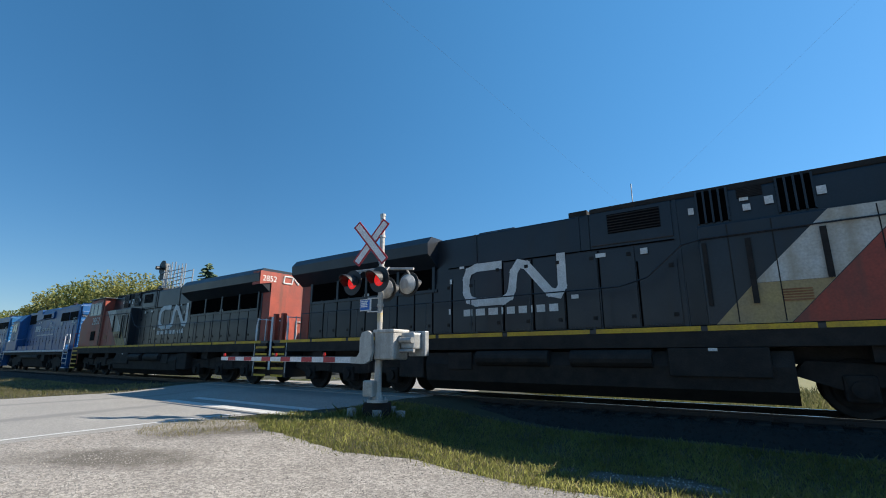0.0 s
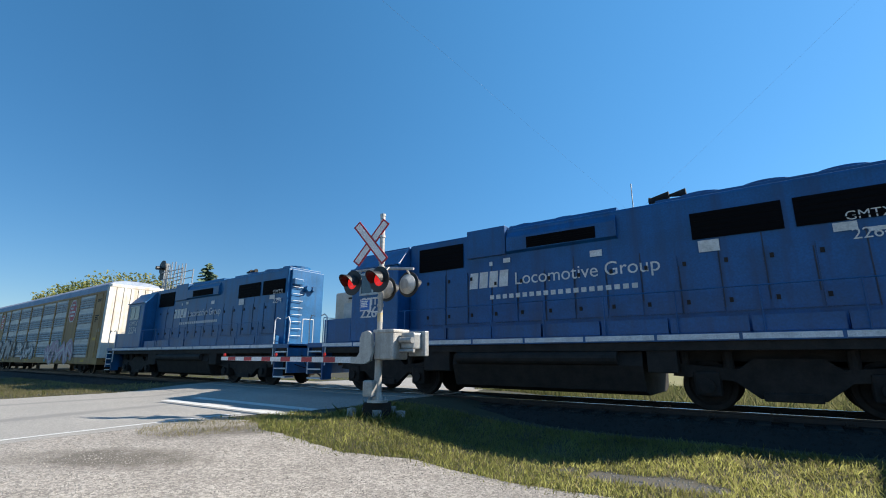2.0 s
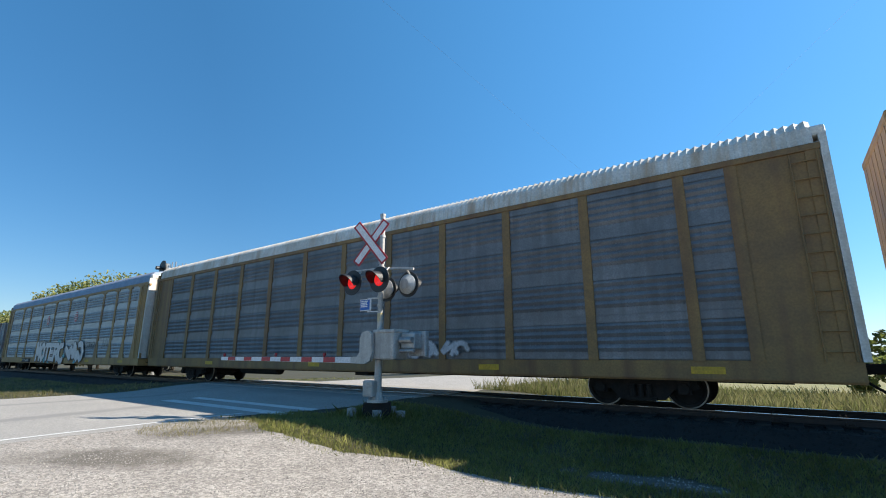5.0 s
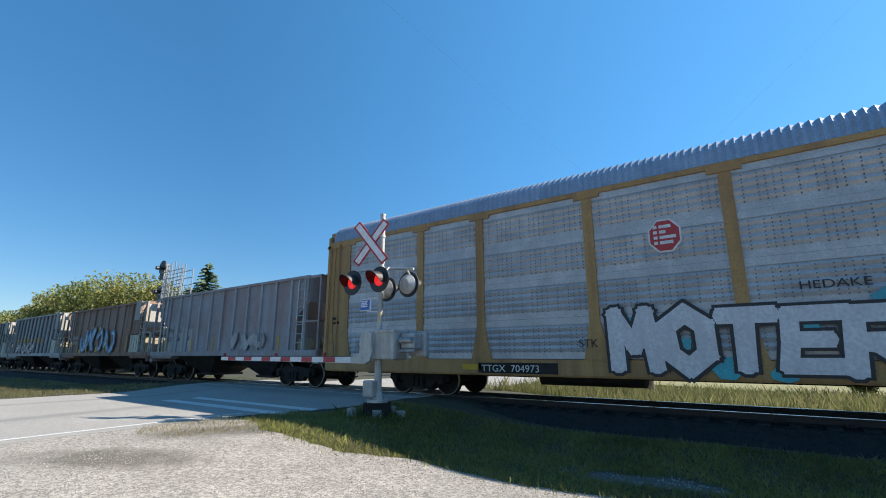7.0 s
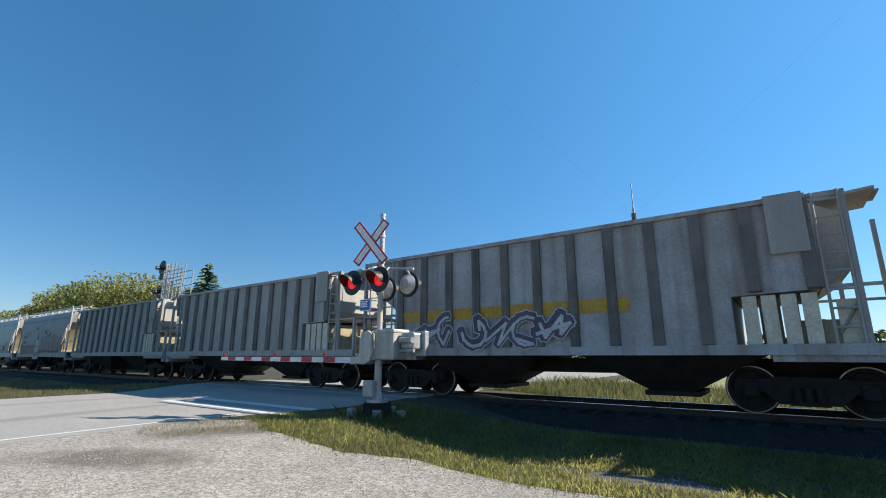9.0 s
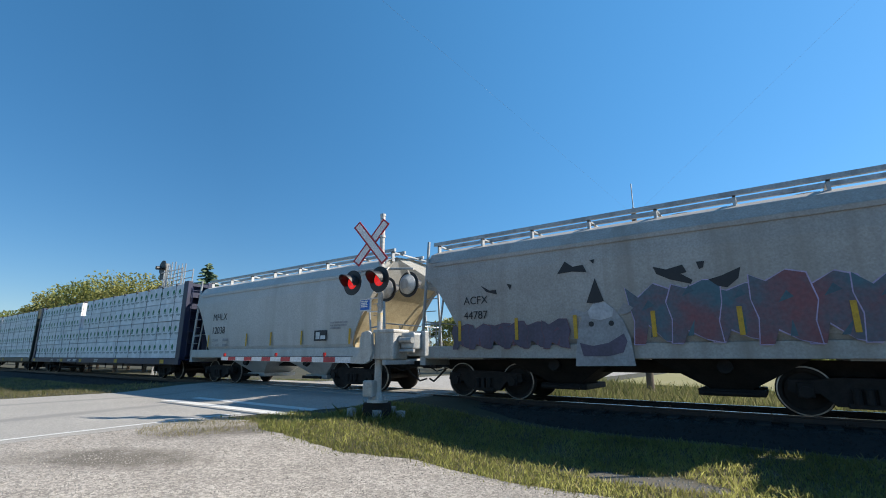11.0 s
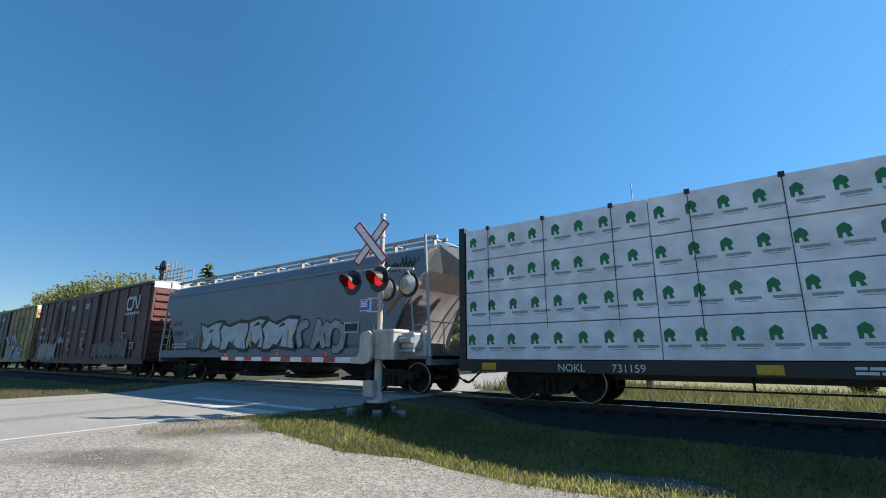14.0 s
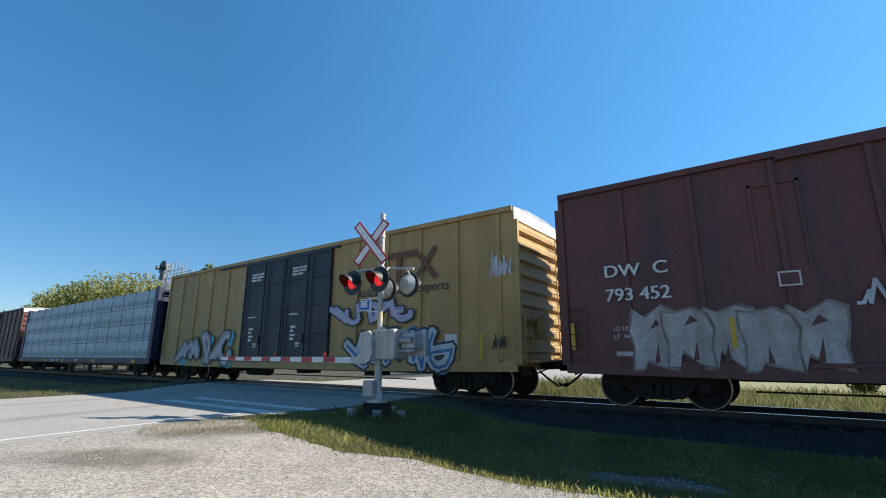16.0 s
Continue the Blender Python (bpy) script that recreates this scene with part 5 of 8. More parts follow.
a1, L1_ = car_carrier(65.3, 92.7, "yellow car carrier with galvanised panels and white end door",
                      [65.45, 66.3, 68.4, 69.6, 71.3, 74.3, 77.3, 80.3, 83.25, 85.95, 88.1, 90.95, 92.55], [(65.4, 66.3), (68.4, 69.6), (85.9, 88.15), (90.9, 92.6)], "rack_yellow", "rack_panel", door=0.34)
octagon(a1, L1_(87.05), 4.08, 0.80, -1.556)
octagon(a1, L1_(69.0), 4.05, 0.72, -1.556)
bars(a1, L1_(91.35), 4.6, [[0.4, 0.3], [0.5], []], 0.06, "grime", -1.556)
bars(a1, L1_(91.3), 3.6, [[0.14, 0.2, 0.16], [0.4], [0.3, 0.2], [0.2]], 0.07, "grime", -1.556)
bars(a1, L1_(91.95), 2.75, [[0.14, 0.06]], 0.2, "lettering", -1.556)
plate(a1, "notice", L1_(91.4), L1_(91.9), 2.05, 2.22, -1.556, "stripe_yellow")
spray(a1, L1_(82.6), L1_(88.3), 0.75, 2.1, -1.585, "tag_pink", "tag_grey", 4, 6, "tag_teal", "tag_white")
spray(a1, L1_(75.9), L1_(79.6), 0.95, 2.1, -1.585, "tag_white", "tag_black", 9, 5, "tag_teal")
spray(a1, L1_(67.0), L1_(73.6), 0.95, 2.3, -1.585, "tag_grey", "tag_black", 12, 6, "tag_white")
for xx in (73.9, 77.1):
    plate(a1, "spray_block", L1_(xx), L1_(xx + 0.9), 1.05, 2.3, -1.583, "tag_black")
    for zz in (1.35, 1.95):
        b = B()
        rod(b, (L1_(xx + 0.45), -1.594, zz), (L1_(xx + 0.45), -1.588, zz), 0.24, 18)
        part("spray_disc", b, "tag_grey", a1)
text_on(a1, "691255", L1_(70.4), 0.72, 0.24, "grime", -1.565)

a2, L2_ = car_carrier(36.7, 64.0, "brown car carrier with dark weathered side panels", [36.85, 38.2] + [38.2 + 2.12 * i for i in range(1, 12)] + [62.5, 63.85], [(36.8, 38.2), (62.4, 63.9)], "rack_brown", "rack_panel_dark", roof="rack_end")
spray(a2, L2_(54), L2_(56), 1.1, 1.5, -1.585, "tag_white", "tag_grey", 31, 5)

a3, L3_ = car_carrier(8.3, 35.5, "yellow car carrier with tapered posts and silver painted lettering shapes",
                      [8.45, 9.2, 12.4, 14.5, 17.55, 20.45, 23.4, 26.4, 29.4, 31.4, 33.2, 34.6, 35.35], [(8.4, 9.2), (34.5, 35.4)], "rack_yellow", "rack_panel", taper=True, light_end=True)
octagon(a3, L3_(25.0), 3.66, 0.40, -1.556)
octagon(a3, L3_(19.2), 3.66, 0.40, -1.556)
spray(a3, L3_(17.91), L3_(22.80), 0.70, 2.2, -1.60, "tag_chrome", "tag_black", 21, 5, "tag_teal", None, word="MOTER", thick=0.34, fat=0.36)
spray(a3, L3_(22.90), L3_(27.4), 0.75, 2.0, -1.60, "tag_chrome", "tag_black", 23, 4, "tag_teal", None, thick=0.26, fat=0.4)
text_on(a3, "COUGH", L3_(27.7), 1.62, 0.5, "tag_black", -1.587, "spray_word", wide=0.9)
text_on(a3, "HAP", L3_(11.1), 1.68, 0.3, "tag_white", -1.587, "spray_word")
text_on(a3, "STK", L3_(17.15), 1.3, 0.26, "tag_black", -1.59, "spray_word")
scrawl(a3, L3_(9.6), 1.25, 1.4, 0.35, -1.587, "tag_grey", 6, 0.03)
text_on(a3, "HEDAKE", L3_(21.35), 2.3, 0.22, "tag_black", -1.575, "spray_word", span=1.0)
scrawl(a3, L3_(30.2), 1.6, 1.0, 0.5, -1.56, "tag_black", 5, 0.02)
plate(a3, "number_board", L3_(14.4), L3_(16.6), 0.68, 0.94, -1.562, "grime")
text_on(a3, "TTGX  704973", L3_(14.5), 0.72, 0.24, "lettering", -1.57, wide=1.1)
bars(a3, L3_(8.55), 2.4, [[0.25], [0.35]], 0.09, "grime", -1.556)


# ---- covered hoppers ----
def hopper(rear, front, label, paint, boxed=True, rib=12, z_top=4.0, rib_paint=None):
    """Ribbed straight-sided covered hopper with open end frames."""
    car, L, half = car_thing("covered_hopper", rear, front, label, "rail car", "covered hoppers")
    bh = half - 2.05
    b = B()
    lo, up, zlo, zup = (half - 2.83, half - 1.42, 2.25, 2.3) if boxed else (half - 1.45, half - 0.7, 2.5, 3.05)
    prism_y(b, [(-half + 1.45, 1.30), (-half + 1.45, 2.5), (-half + 0.7, 3.05), (-half + 0.7, z_top), (up, z_top), (up, zup), (lo, zlo), (lo, 1.30)], -1.5, 1.5)
    body = part("body", b, paint, car)
    for i in range(rib + 1):
        x = -half + 0.78 + (up + half - 0.86) * i / rib
        zb = 1.30 if -half + 1.45 < x < lo else (zup if x > 0 else 3.0)
        # ribs in the shadow colour are widened to cover their shadow stripes
        rw = 0.11 if rib_paint == "rib_dark" else 0.055
        for sy in (-1, 1):
            b = B()
            prism_x(b, [(sy * 1.5, zb), (sy * 1.57, zb + 0.03), (sy * 1.57, z_top - 0.06), (sy * 1.5, z_top - 0.02)], x - rw, x + rw)
            part("side_rib", b, rib_paint or paint, body)
    b = B()
    for sy in (-1, 1):
        box(b, -half + 0.7, up, sy * 1.53 - 0.05, sy * 1.53 + 0.05, z_top - 0.08, z_top + 0.02)
        box(b, -half + 0.1, half - 0.1, sy * 1.5 - 0.06, sy * 1.5 + 0.06, 1.12, 1.32)
    part("side_sill", b, paint, car)
    b = B()
    prism_x(b, [(-1.45, z_top), (-0.5, z_top + 0.14), (0.5, z_top + 0.14), (1.45, z_top)], -half + 0.7, up)
    box(b, -half + 0.2, half - 0.2, -0.4, 0.4, z_top + 0.16, z_top + 0.20)
    part("roof", b, paint, car)
    # discharge bays
    for c in (-bh * 0.52, bh * 0.52):
        b = B()
        wv = bh * 0.47
        lo = [(-0.4 + c, -0.7), (0.4 + c, -0.7), (0.4 + c, 0.7), (-0.4 + c, 0.7)]
        hi = [(c - wv, -1.45), (c + wv, -1.45), (c + wv, 1.45), (c - wv, 1.45)]
        vl = [b.verts.new((px_, py_, 0.34)) for px_, py_ in lo]
        vh = [b.verts.new((px_, py_, 1.30)) for px_, py_ in hi]
        for i in range(4):
            b.faces.new((vl[i], vl[(i + 1) % 4], vh[(i + 1) % 4], vh[i]))
        b.faces.new(vl)
        box(b, c - 0.55, c + 0.55, -0.8, 0.8, 0.26, 0.36)
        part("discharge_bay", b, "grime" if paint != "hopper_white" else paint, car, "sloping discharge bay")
    # open ends: frames, platforms, ladders
    for s in (-1, 1):
        x = half * s
        fancy = boxed and s > 0
        b = B()
        box(b, x - 0.05 * s, x - 2.3 * s, -1.5, 1.5, 1.0, 1.14)
        box(b, x - 0.02 * s, x - 0.25 * s, -1.5, 1.5, 0.85, 1.14)
        part("end_platform", b, paint, car)
        b = B()
        for sy in (-1.48, 1.48):
            full = z_top if sy > 0 or not fancy else 2.36
            box(b, x - 0.08 * s, x - 0.16 * s, sy - 0.05, sy + 0.05, 1.1, full)
            box(b, x - 0.84 * s, x - 0.92 * s, sy - 0.05, sy + 0.05, 1.1, z_top - 0.1)
            box(b, x - (0.84 if fancy else 0.08) * s, x - 1.45 * s, sy - 0.04, sy + 0.04, z_top - 0.1, z_top)
            box(b, x - 0.08 * s, x - 1.4 * s, sy - 0.03, sy + 0.03, 2.3, 2.36)
        for yy in (-0.7, 0.0, 0.7):
            box(b, x - 0.1 * s, x - 0.15 * s, yy - 0.03, yy + 0.03, 1.1, 2.36)
        box(b, x - 0.1 * s, x - 0.16 * s, -1.5, 1.5, 2.3, 2.36)
        if not fancy:
            box(b, x - 0.1 * s, x - 0.16 * s, -1.5, 1.5, z_top - 0.08, z_top)
        part("end_frame", b, paint if not fancy else "hopper_sand", car)
        b = B()
        prism_y(b, [(x - 0.35 * s, z_top + 0.06), (x - 1.3 * s, z_top - 0.02), (x - 1.3 * s, z_top + 0.03), (x - 0.35 * s, z_top + 0.11)], -1.0, 0.5)
        part("crossover_platform", b, "hopper_sand", car, "grey running board over the end")
        b = B()
        ladder(b, x - 1.14 * s, -1.54, 1.1, z_top, 0.38, 9, r=0.022)
        part("ladder", b, "hopper_sand" if fancy else "galv", car)
        b = B()
        ladder(b, x - 0.05 * s, -1.0 if not fancy else -1.25, 1.1, z_top if not fancy else 2.36, 0.42, 9 if not fancy else 4, "y")
        part("end_ladder", b, "hopper_sand" if fancy else "galv", car)
        if fancy:
            # upright plates added to carry the sunlit look of the slope sheets
            for k in range(4):
                b = B()
                box(b, x - (2.66 - k * 0.31) * s, x - (2.42 - k * 0.31) * s, -1.46, -1.42, 1.14, 2.24)
                part("end_panel", b, "panel_cream", car, "upright panel in sunlit cream colour under the end sheet")
            b = B()
            box(b, x - 1.24 * s, x - 0.92 * s, -1.40, -1.37, 1.14, 2.1)
            part("end_panel", b, "panel_cream", car, "upright panel in sunlit cream colour under the end sheet")
            b = B()
            rod(b, (x - 0.9 * s, -1.42, 2.1), (x - 1.25 * s, -1.42, 1.5), 0.03, 6)
            part("end_brace", b, "hopper_sand", car)
            b = B()
            box(b, x - 2.07 * s, x - 1.46 * s, -1.60, -1.57, 3.0, z_top + 0.06)
            part("end_box", b, "hopper_sand", body, "pale grey box at the top corner")
            b = B()
            prism_y(b, [(x - 1.4 * s, 2.3), (x - 0.95 * s, 2.6), (x - 0.95 * s, z_top - 0.4), (x - 1.4 * s, z_top - 0.1)], -1.3, 1.3)
            part("end_sheet", b, "hopper_sand", body, "pale sloping end sheet")
        b = B()
        box(b, x - 0.9 * s, x - 1.9 * s, -1.35, -0.75, 1.14, 1.75, 0.02)
        rod(b, (x - 1.4 * s, -0.4, 1.6), (x - 1.4 * s, 0.5, 1.6), 0.22, 12)
        for k in range(4):
            box(b, x - (1.5 + k * 0.28) * s, x - (1.56 + k * 0.28) * s, -1.3, 1.3, 1.14, 2.2)
        part("brake_gear", b, "cavity_tan", car, "dusty braces and brake box")
        coupler(car, x, s)
        truck(car, (half - 1.85) * s, 0.457, 1.75)
    b = B()
    box(b, -half + 0.2, half - 0.2, -0.3, 0.3, 0.7, 1.05)
    part("centre_sill", b, "running_gear", car)
    return car, L, half, bh


h1, Lh1, hf, bh = hopper(-5.25, 7.9, "grey ribbed covered hopper with rust-pink stains", "hopper_grey", boxed=False, rib=12, rib_paint="hopper_rib")
for k, (xx, w) in enumerate(((-3.70, 0.72), (-2.74, 0.76), (-1.80, 0.66))):
    plate(h1, "number_patch", Lh1(xx), Lh1(xx + w), 1.3, 2.55 - 0.1 * k, -1.508, "hopper_pale", "paler repainted patch")
text_on(h1, "MW", Lh1(-3.5), 2.19, 0.31, "tag_black", -1.518)
text_on(h1, "30", Lh1(-3.44), 1.79, 0.31, "tag_black", -1.518)
text_on(h1, "CX", Lh1(-2.67), 2.19, 0.31, "tag_black", -1.518)
text_on(h1, "06", Lh1(-2.57), 1.81, 0.31, "tag_black", -1.518)
text_on(h1, "48", Lh1(-1.68), 1.82, 0.31, "tag_black", -1.518)
reflectors(h1, [Lh1(v) for v in (-3.72, -1.15, 0.74, 5.5)], 1.3, -1.512, 0.6)
spray(h1, Lh1(2.4), Lh1(4.6), 1.4, 2.0, -1.58, "hopper_pale", "hopper_grey", 41, 5)

h2, Lh2, *_ = hopper(-18.6, -5.45, "rust-brown covered hopper with blue and gold painted shapes", "hopper_rust", rib=10)
spray(h2, Lh2(-15.2), Lh2(-10.0), 1.38, 2.7, -1.58, "tag_blue", "tag_black", 57, 6, "tag_gold", "tag_sky", thick=0.2, fat=0.4)
reflectors(h2, [Lh2(v) for v in (-16.9, -14.0, -10.9, -8.1)], 1.4, -1.63, 0.75)
bars(h2, Lh2(-16.6), 2.35, [[0.3, 0.35], [0.3, 0.35]], 0.2, "hopper_grey", -1.578)

h3, Lh3, *_ = hopper(-32.0, -18.85, "rust-streaked pale covered hopper with yellow band and shade-dark ribs", "hopper_pale", rib=12, z_top=4.1, rib_paint="rib_dark")
plate(h3, "yellow_band", Lh3(-30.3), Lh3(-23.6), 2.08, 2.4, -1.512, "tag_gold", "faded yellow band", t=0.004)
spray(h3, Lh3(-29.6), Lh3(-25.0), 1.35, 2.25, -1.585, "tag_dusk", "tag_white", 61, 6, None, "tag_white", thick=0.14, fat=0.42)
h4, Lh4, *_ = hopper(-45.4, -32.25, "sand-grey covered hopper with shade-dark ribs", "hopper_sand", rib=13, rib_paint="rib_dark")
h5, Lh5, *_ = hopper(-58.8, -45.65, "sand-grey covered hopper with tan end braces", "hopper_sand", rib=12, rib_paint="rib_dark")


def round_hopper(rear, front, label, paint, z_top=4.15, truck_in=1.9, bays=2):
    """Smooth bulging covered hopper with curved end cut-outs and a roof walk."""
    car, L, half = car_thing("covered_hopper", rear, front, label, "rail car", "smooth-sided hoppers")
    prof = [(-1.38, 1.22), (-1.52, 1.5), (-1.56, 1.9), (-1.58, 2.3), (-1.58, 2.65), (-1.58, z_top - 1.15), (-1.575, z_top - 0.98), (-1.57, z_top - 0.85), (-1.50, z_top - 0.38), (-1.30, z_top - 0.08), (-0.9, z_top + 0.10), (0, z_top + 0.16), (0.9, z_top + 0.10), (1.30, z_top - 0.08), (1.50, z_top - 0.38), (1.57, z_top - 0.85), (1.575, z_top - 0.98), (1.58, z_top - 1.15), (1.58, 2.65), (1.58, 2.3), (1.56, 1.9), (1.52, 1.5), (1.38, 1.22)]

    def cut(z):
        """How far in from the car's end the side sheet starts at height z."""
        t = min(1, max(0, (z_top - 0.85 - z) / (z_top - 2.45)))
        return 0.22 + 1.28 * t ** 0.7
    b = B()
    xs = [-1.0, -0.995, -0.5, 0, 0.5, 0.995, 1.0]
    rings = []
    for k, u in enumerate(xs):
        ring = []
        for yy, zz in prof:
            hx = half - cut(zz)
            ring.append(b.verts.new((u * hx, yy * (0.985 if abs(u) == 1 else 1), zz)))
        rings.append(ring)
    for a, c in zip(rings, rings[1:]):
        for i in range(len(prof)):
            b.faces.new((a[i], a[(i + 1) % len(prof)], c[(i + 1) % len(prof)], c[i]))
    # recessed end slopes
    for ring, s in ((rings[0], -1), (rings[-1], 1)):
        inner = [b.verts.new((v.co.x - s * 0.5 * (1 - max(0, (v.co.z - 2.6) / 2.0)) , v.co.y * 0.9, v.co.z)) for v in ring]
        n = len(prof)
        for i in range(n):
            b.faces.new((ring[i], ring[(i + 1) % n], inner[(i + 1) % n], inner[i]))
        b.faces.new(inner)
    body = part("body", b, paint, car, smooth=False)
    for s in (-1, 1):
        b = B()
        cols = [(s * (half - cut(z) - 0.03), z) for z in np.linspace(1.35, z_top - 0.8, 12)]
        prism_y(b, [*cols, (s * (half - 2.3), 1.35)], -1.35, 1.35)
        part("end_slope", b, "cavity_tan" if paint != "hopper_steel" else "hopper_grey", body, "dusty end slope sheet")
    b = B()
    for sy in (-1, 1):
        box(b, -half + 0.15, half - 0.15, sy * 1.46 - 0.08, sy * 1.46 + 0.08, 1.05, 1.38, 0.02)
        box(b, -half + 0.5, half - 0.5, sy * 1.52 - 0.03, sy * 1.52 + 0.03, z_top - 0.5, z_top - 0.40)
    part("side_sill", b, paint, car)
    # roof walk
    b = B()
    for yy in (-1.02, -0.5, 0.5, 1.02):
        box(b, -half + 0.15, half - 0.15, yy - 0.04, yy + 0.04, z_top + 0.27, z_top + 0.37)
    n = int(half * 2 / 1.6)
    for i in range(n + 1):
        x = -half + 0.3 + (2 * half - 0.6) * i / n
        for yy in (-1.02, 0.9):
            box(b, x - 0.03, x + 0.03, yy, yy + 0.12, z_top - 0.05, z_top + 0.28)
        box(b, x - 0.03, x + 0.03, -1.02, 1.02, z_top + 0.24, z_top + 0.28)
    part("roof_walk", b, "galv" if paint != "hopper_steel" else "hopper_pale", car, "steel grating roof walk")
    for i in range(4):
        x = -half + 2.2 + i * (2 * half - 4.4) / 3
        b = B()
        rod(b, (x, 0, z_top + 0.12), (x, 0, z_top + 0.26), 0.4, 16)
        part("hatch", b, paint, car)
    inn = half - 2.2
    for k in range(bays):
        c = -inn + (2 * k + 1) * inn / bays
        wv = inn / bays * 0.96
        b = B()
        vl = [b.verts.new((c + u, v, 0.42)) for u, v in ((-0.35, -0.6), (0.35, -0.6), (0.35, 0.6), (-0.35, 0.6))]
        vh = [b.verts.new((c + u, v, 1.25)) for u, v in ((-wv, -1.38), (wv, -1.38), (wv, 1.38), (-wv, 1.38))]
        for i in range(4):
            b.faces.new((vl[i], vl[(i + 1) % 4], vh[(i + 1) % 4], vh[i]))
        b.faces.new(vl)
        box(b, c - 0.6, c + 0.6, -0.75, 0.75, 0.30, 0.44, 0.02)
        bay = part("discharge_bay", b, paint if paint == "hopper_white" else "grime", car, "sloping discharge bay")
        b = B()
        rod(b, (c - 0.5, -0.95, 0.36), (c + 0.5, -0.95, 0.36), 0.05, 8)
        rod(b, (c, -1.28, 0.9), (c, -1.16, 0.86), 0.14, 12)
        part("gate_gear", b, "running_gear", bay)
    for s in (-1, 1):
        x = half * s
        b = B()
        box(b, x, x - 2.1 * s, -1.45, 1.45, 1.02, 1.12)
        box(b, x, x - 0.2 * s, -1.5, 1.5, 0.85, 1.16)
        part("end_platform", b, paint, car)
        b = B()
        for sy in (-1.5, 1.5):
            rod(b, (x - 0.05 * s, sy, 1.1), (x - 0.28 * s, sy * 0.98, z_top + 0.3), 0.045, 8)
            rod(b, (x - 0.6 * s, sy, 1.1), (x - 0.85 * s, sy * 0.98, z_top - 1.2), 0.03, 8)
            rod(b, (x - 0.05 * s, sy, 2.0), (x - 0.7 * s, sy, 2.0), 0.02, 6)
        for k in range(8):
            z = 1.3 + k * 0.36
            rod(b, (x - (0.07 + 0.23 * (z - 1.1) / 3.2) * s, -1.5, z), (x - (0.5 + 0.2 * (z - 1.1) / 3.2) * s, -1.5, z), 0.014, 6)
        for yy in (-0.8, 0.8):
            rod(b, (x - 0.06 * s, yy, 1.1), (x - 0.06 * s, yy, 2.1), 0.02, 6)
        rod(b, (x - 0.06 * s, -1.45, 2.1), (x - 0.06 * s, 1.45, 2.1), 0.02, 6)
        part("ladder", b, "galv", car)
        b = B()
        box(b, x - 0.7 * s, x - 1.5 * s, -0.6, 0.2, 1.12, 1.5, 0.03)
        rod(b, (x - 0.4 * s, 0.3, 1.4), (x - 0.4 * s, 0.95, 1.4), 0.24, 12)
        part("brake_gear", b, "cavity_tan", car)
        coupler(car, x, s)
        truck(car, (half - truck_in) * s, 0.457, 1.75)
    b = B()
    box(b, -half + 0.2, half - 0.2, -0.3, 0.3, 0.72, 1.02)
    part("centre_sill", b, "running_gear", car)
    return car, L, half


ac, Lac, _ = round_hopper(-71.5, -59.9, "grey smooth covered hopper with dark red and teal painted shapes", "hopper_sand", 4.18)
blocks(ac, Lac(-65.4), Lac(-60.9), 1.3, 2.7, -1.588, "tag_mural", "tag_lilac", 71, 6, 0.02, "tag_petrol")
blocks(ac, Lac(-70.2), Lac(-67.0), 1.27, 1.98, -1.588, "tag_dusk", "tag_wine", 73, 6, 0.015)
text_on(ac, "44787", Lac(-69.9), 2.08, 0.3, "tag_black", -1.595)
text_on(ac, "ACFX", Lac(-69.9), 2.48, 0.3, "tag_black", -1.595)
poly_plate(ac, "painted_patch", [(Lac(-67.16), 3.06), (Lac(-66.95), 3.35), (Lac(-66.76), 3.20), (Lac(-66.51), 3.22), (Lac(-66.43), 3.03), (Lac(-66.77), 3.08)], -1.588, "tag_black", "soft dark sprayed patch")
poly_plate(ac, "painted_patch", [(Lac(-66.34), 3.31), (Lac(-66.23), 3.32), (Lac(-66.26), 3.21)], -1.588, "tag_black", "soft dark sprayed patch")
poly_plate(ac, "painted_patch", [(Lac(-64.98), 3.00), (Lac(-64.72), 2.91), (Lac(-64.40), 2.98), (Lac(-64.33), 2.81), (Lac(-64.45), 2.79), (Lac(-64.24), 2.64), (Lac(-64.28), 2.56), (Lac(-64.67), 2.69), (Lac(-64.92), 2.83)], -1.588, "tag_black", "soft dark sprayed patch")
poly_plate(ac, "painted_patch", [(Lac(-64.14), 3.01), (Lac(-63.99), 3.01), (Lac(-64.02), 2.88), (Lac(-64.10), 2.85)], -1.588, "tag_black", "soft dark sprayed patch")
poly_plate(ac, "painted_patch", [(Lac(-63.96), 2.62), (Lac(-63.72), 2.68), (Lac(-63.38), 2.82), (Lac(-63.44), 2.60), (Lac(-63.65), 2.43), (Lac(-63.81), 2.48)], -1.588, "tag_black", "soft dark sprayed patch")
poly_plate(ac, "painted_patch", [(Lac(-69.35), 2.97), (Lac(-69.07), 2.81), (Lac(-68.88), 2.82), (Lac(-68.85), 2.69), (Lac(-69.17), 2.78)], -1.588, "tag_black", "soft dark sprayed patch")
poly_plate(ac, "painted_patch", [(Lac(-68.56), 2.95), (Lac(-68.41), 2.91), (Lac(-68.46), 2.78)], -1.588, "tag_black", "soft dark sprayed patch")
poly_plate(ac, "painted_patch", [(Lac(-66.83), 0.88), (Lac(-66.74), 1.70), (Lac(-66.56), 2.09), (Lac(-66.24), 2.29), (Lac(-65.90), 2.19), (Lac(-65.68), 1.84), (Lac(-65.57), 1.50), (Lac(-65.51), 0.90)], -1.588, "tag_grey", "grey painted figure")
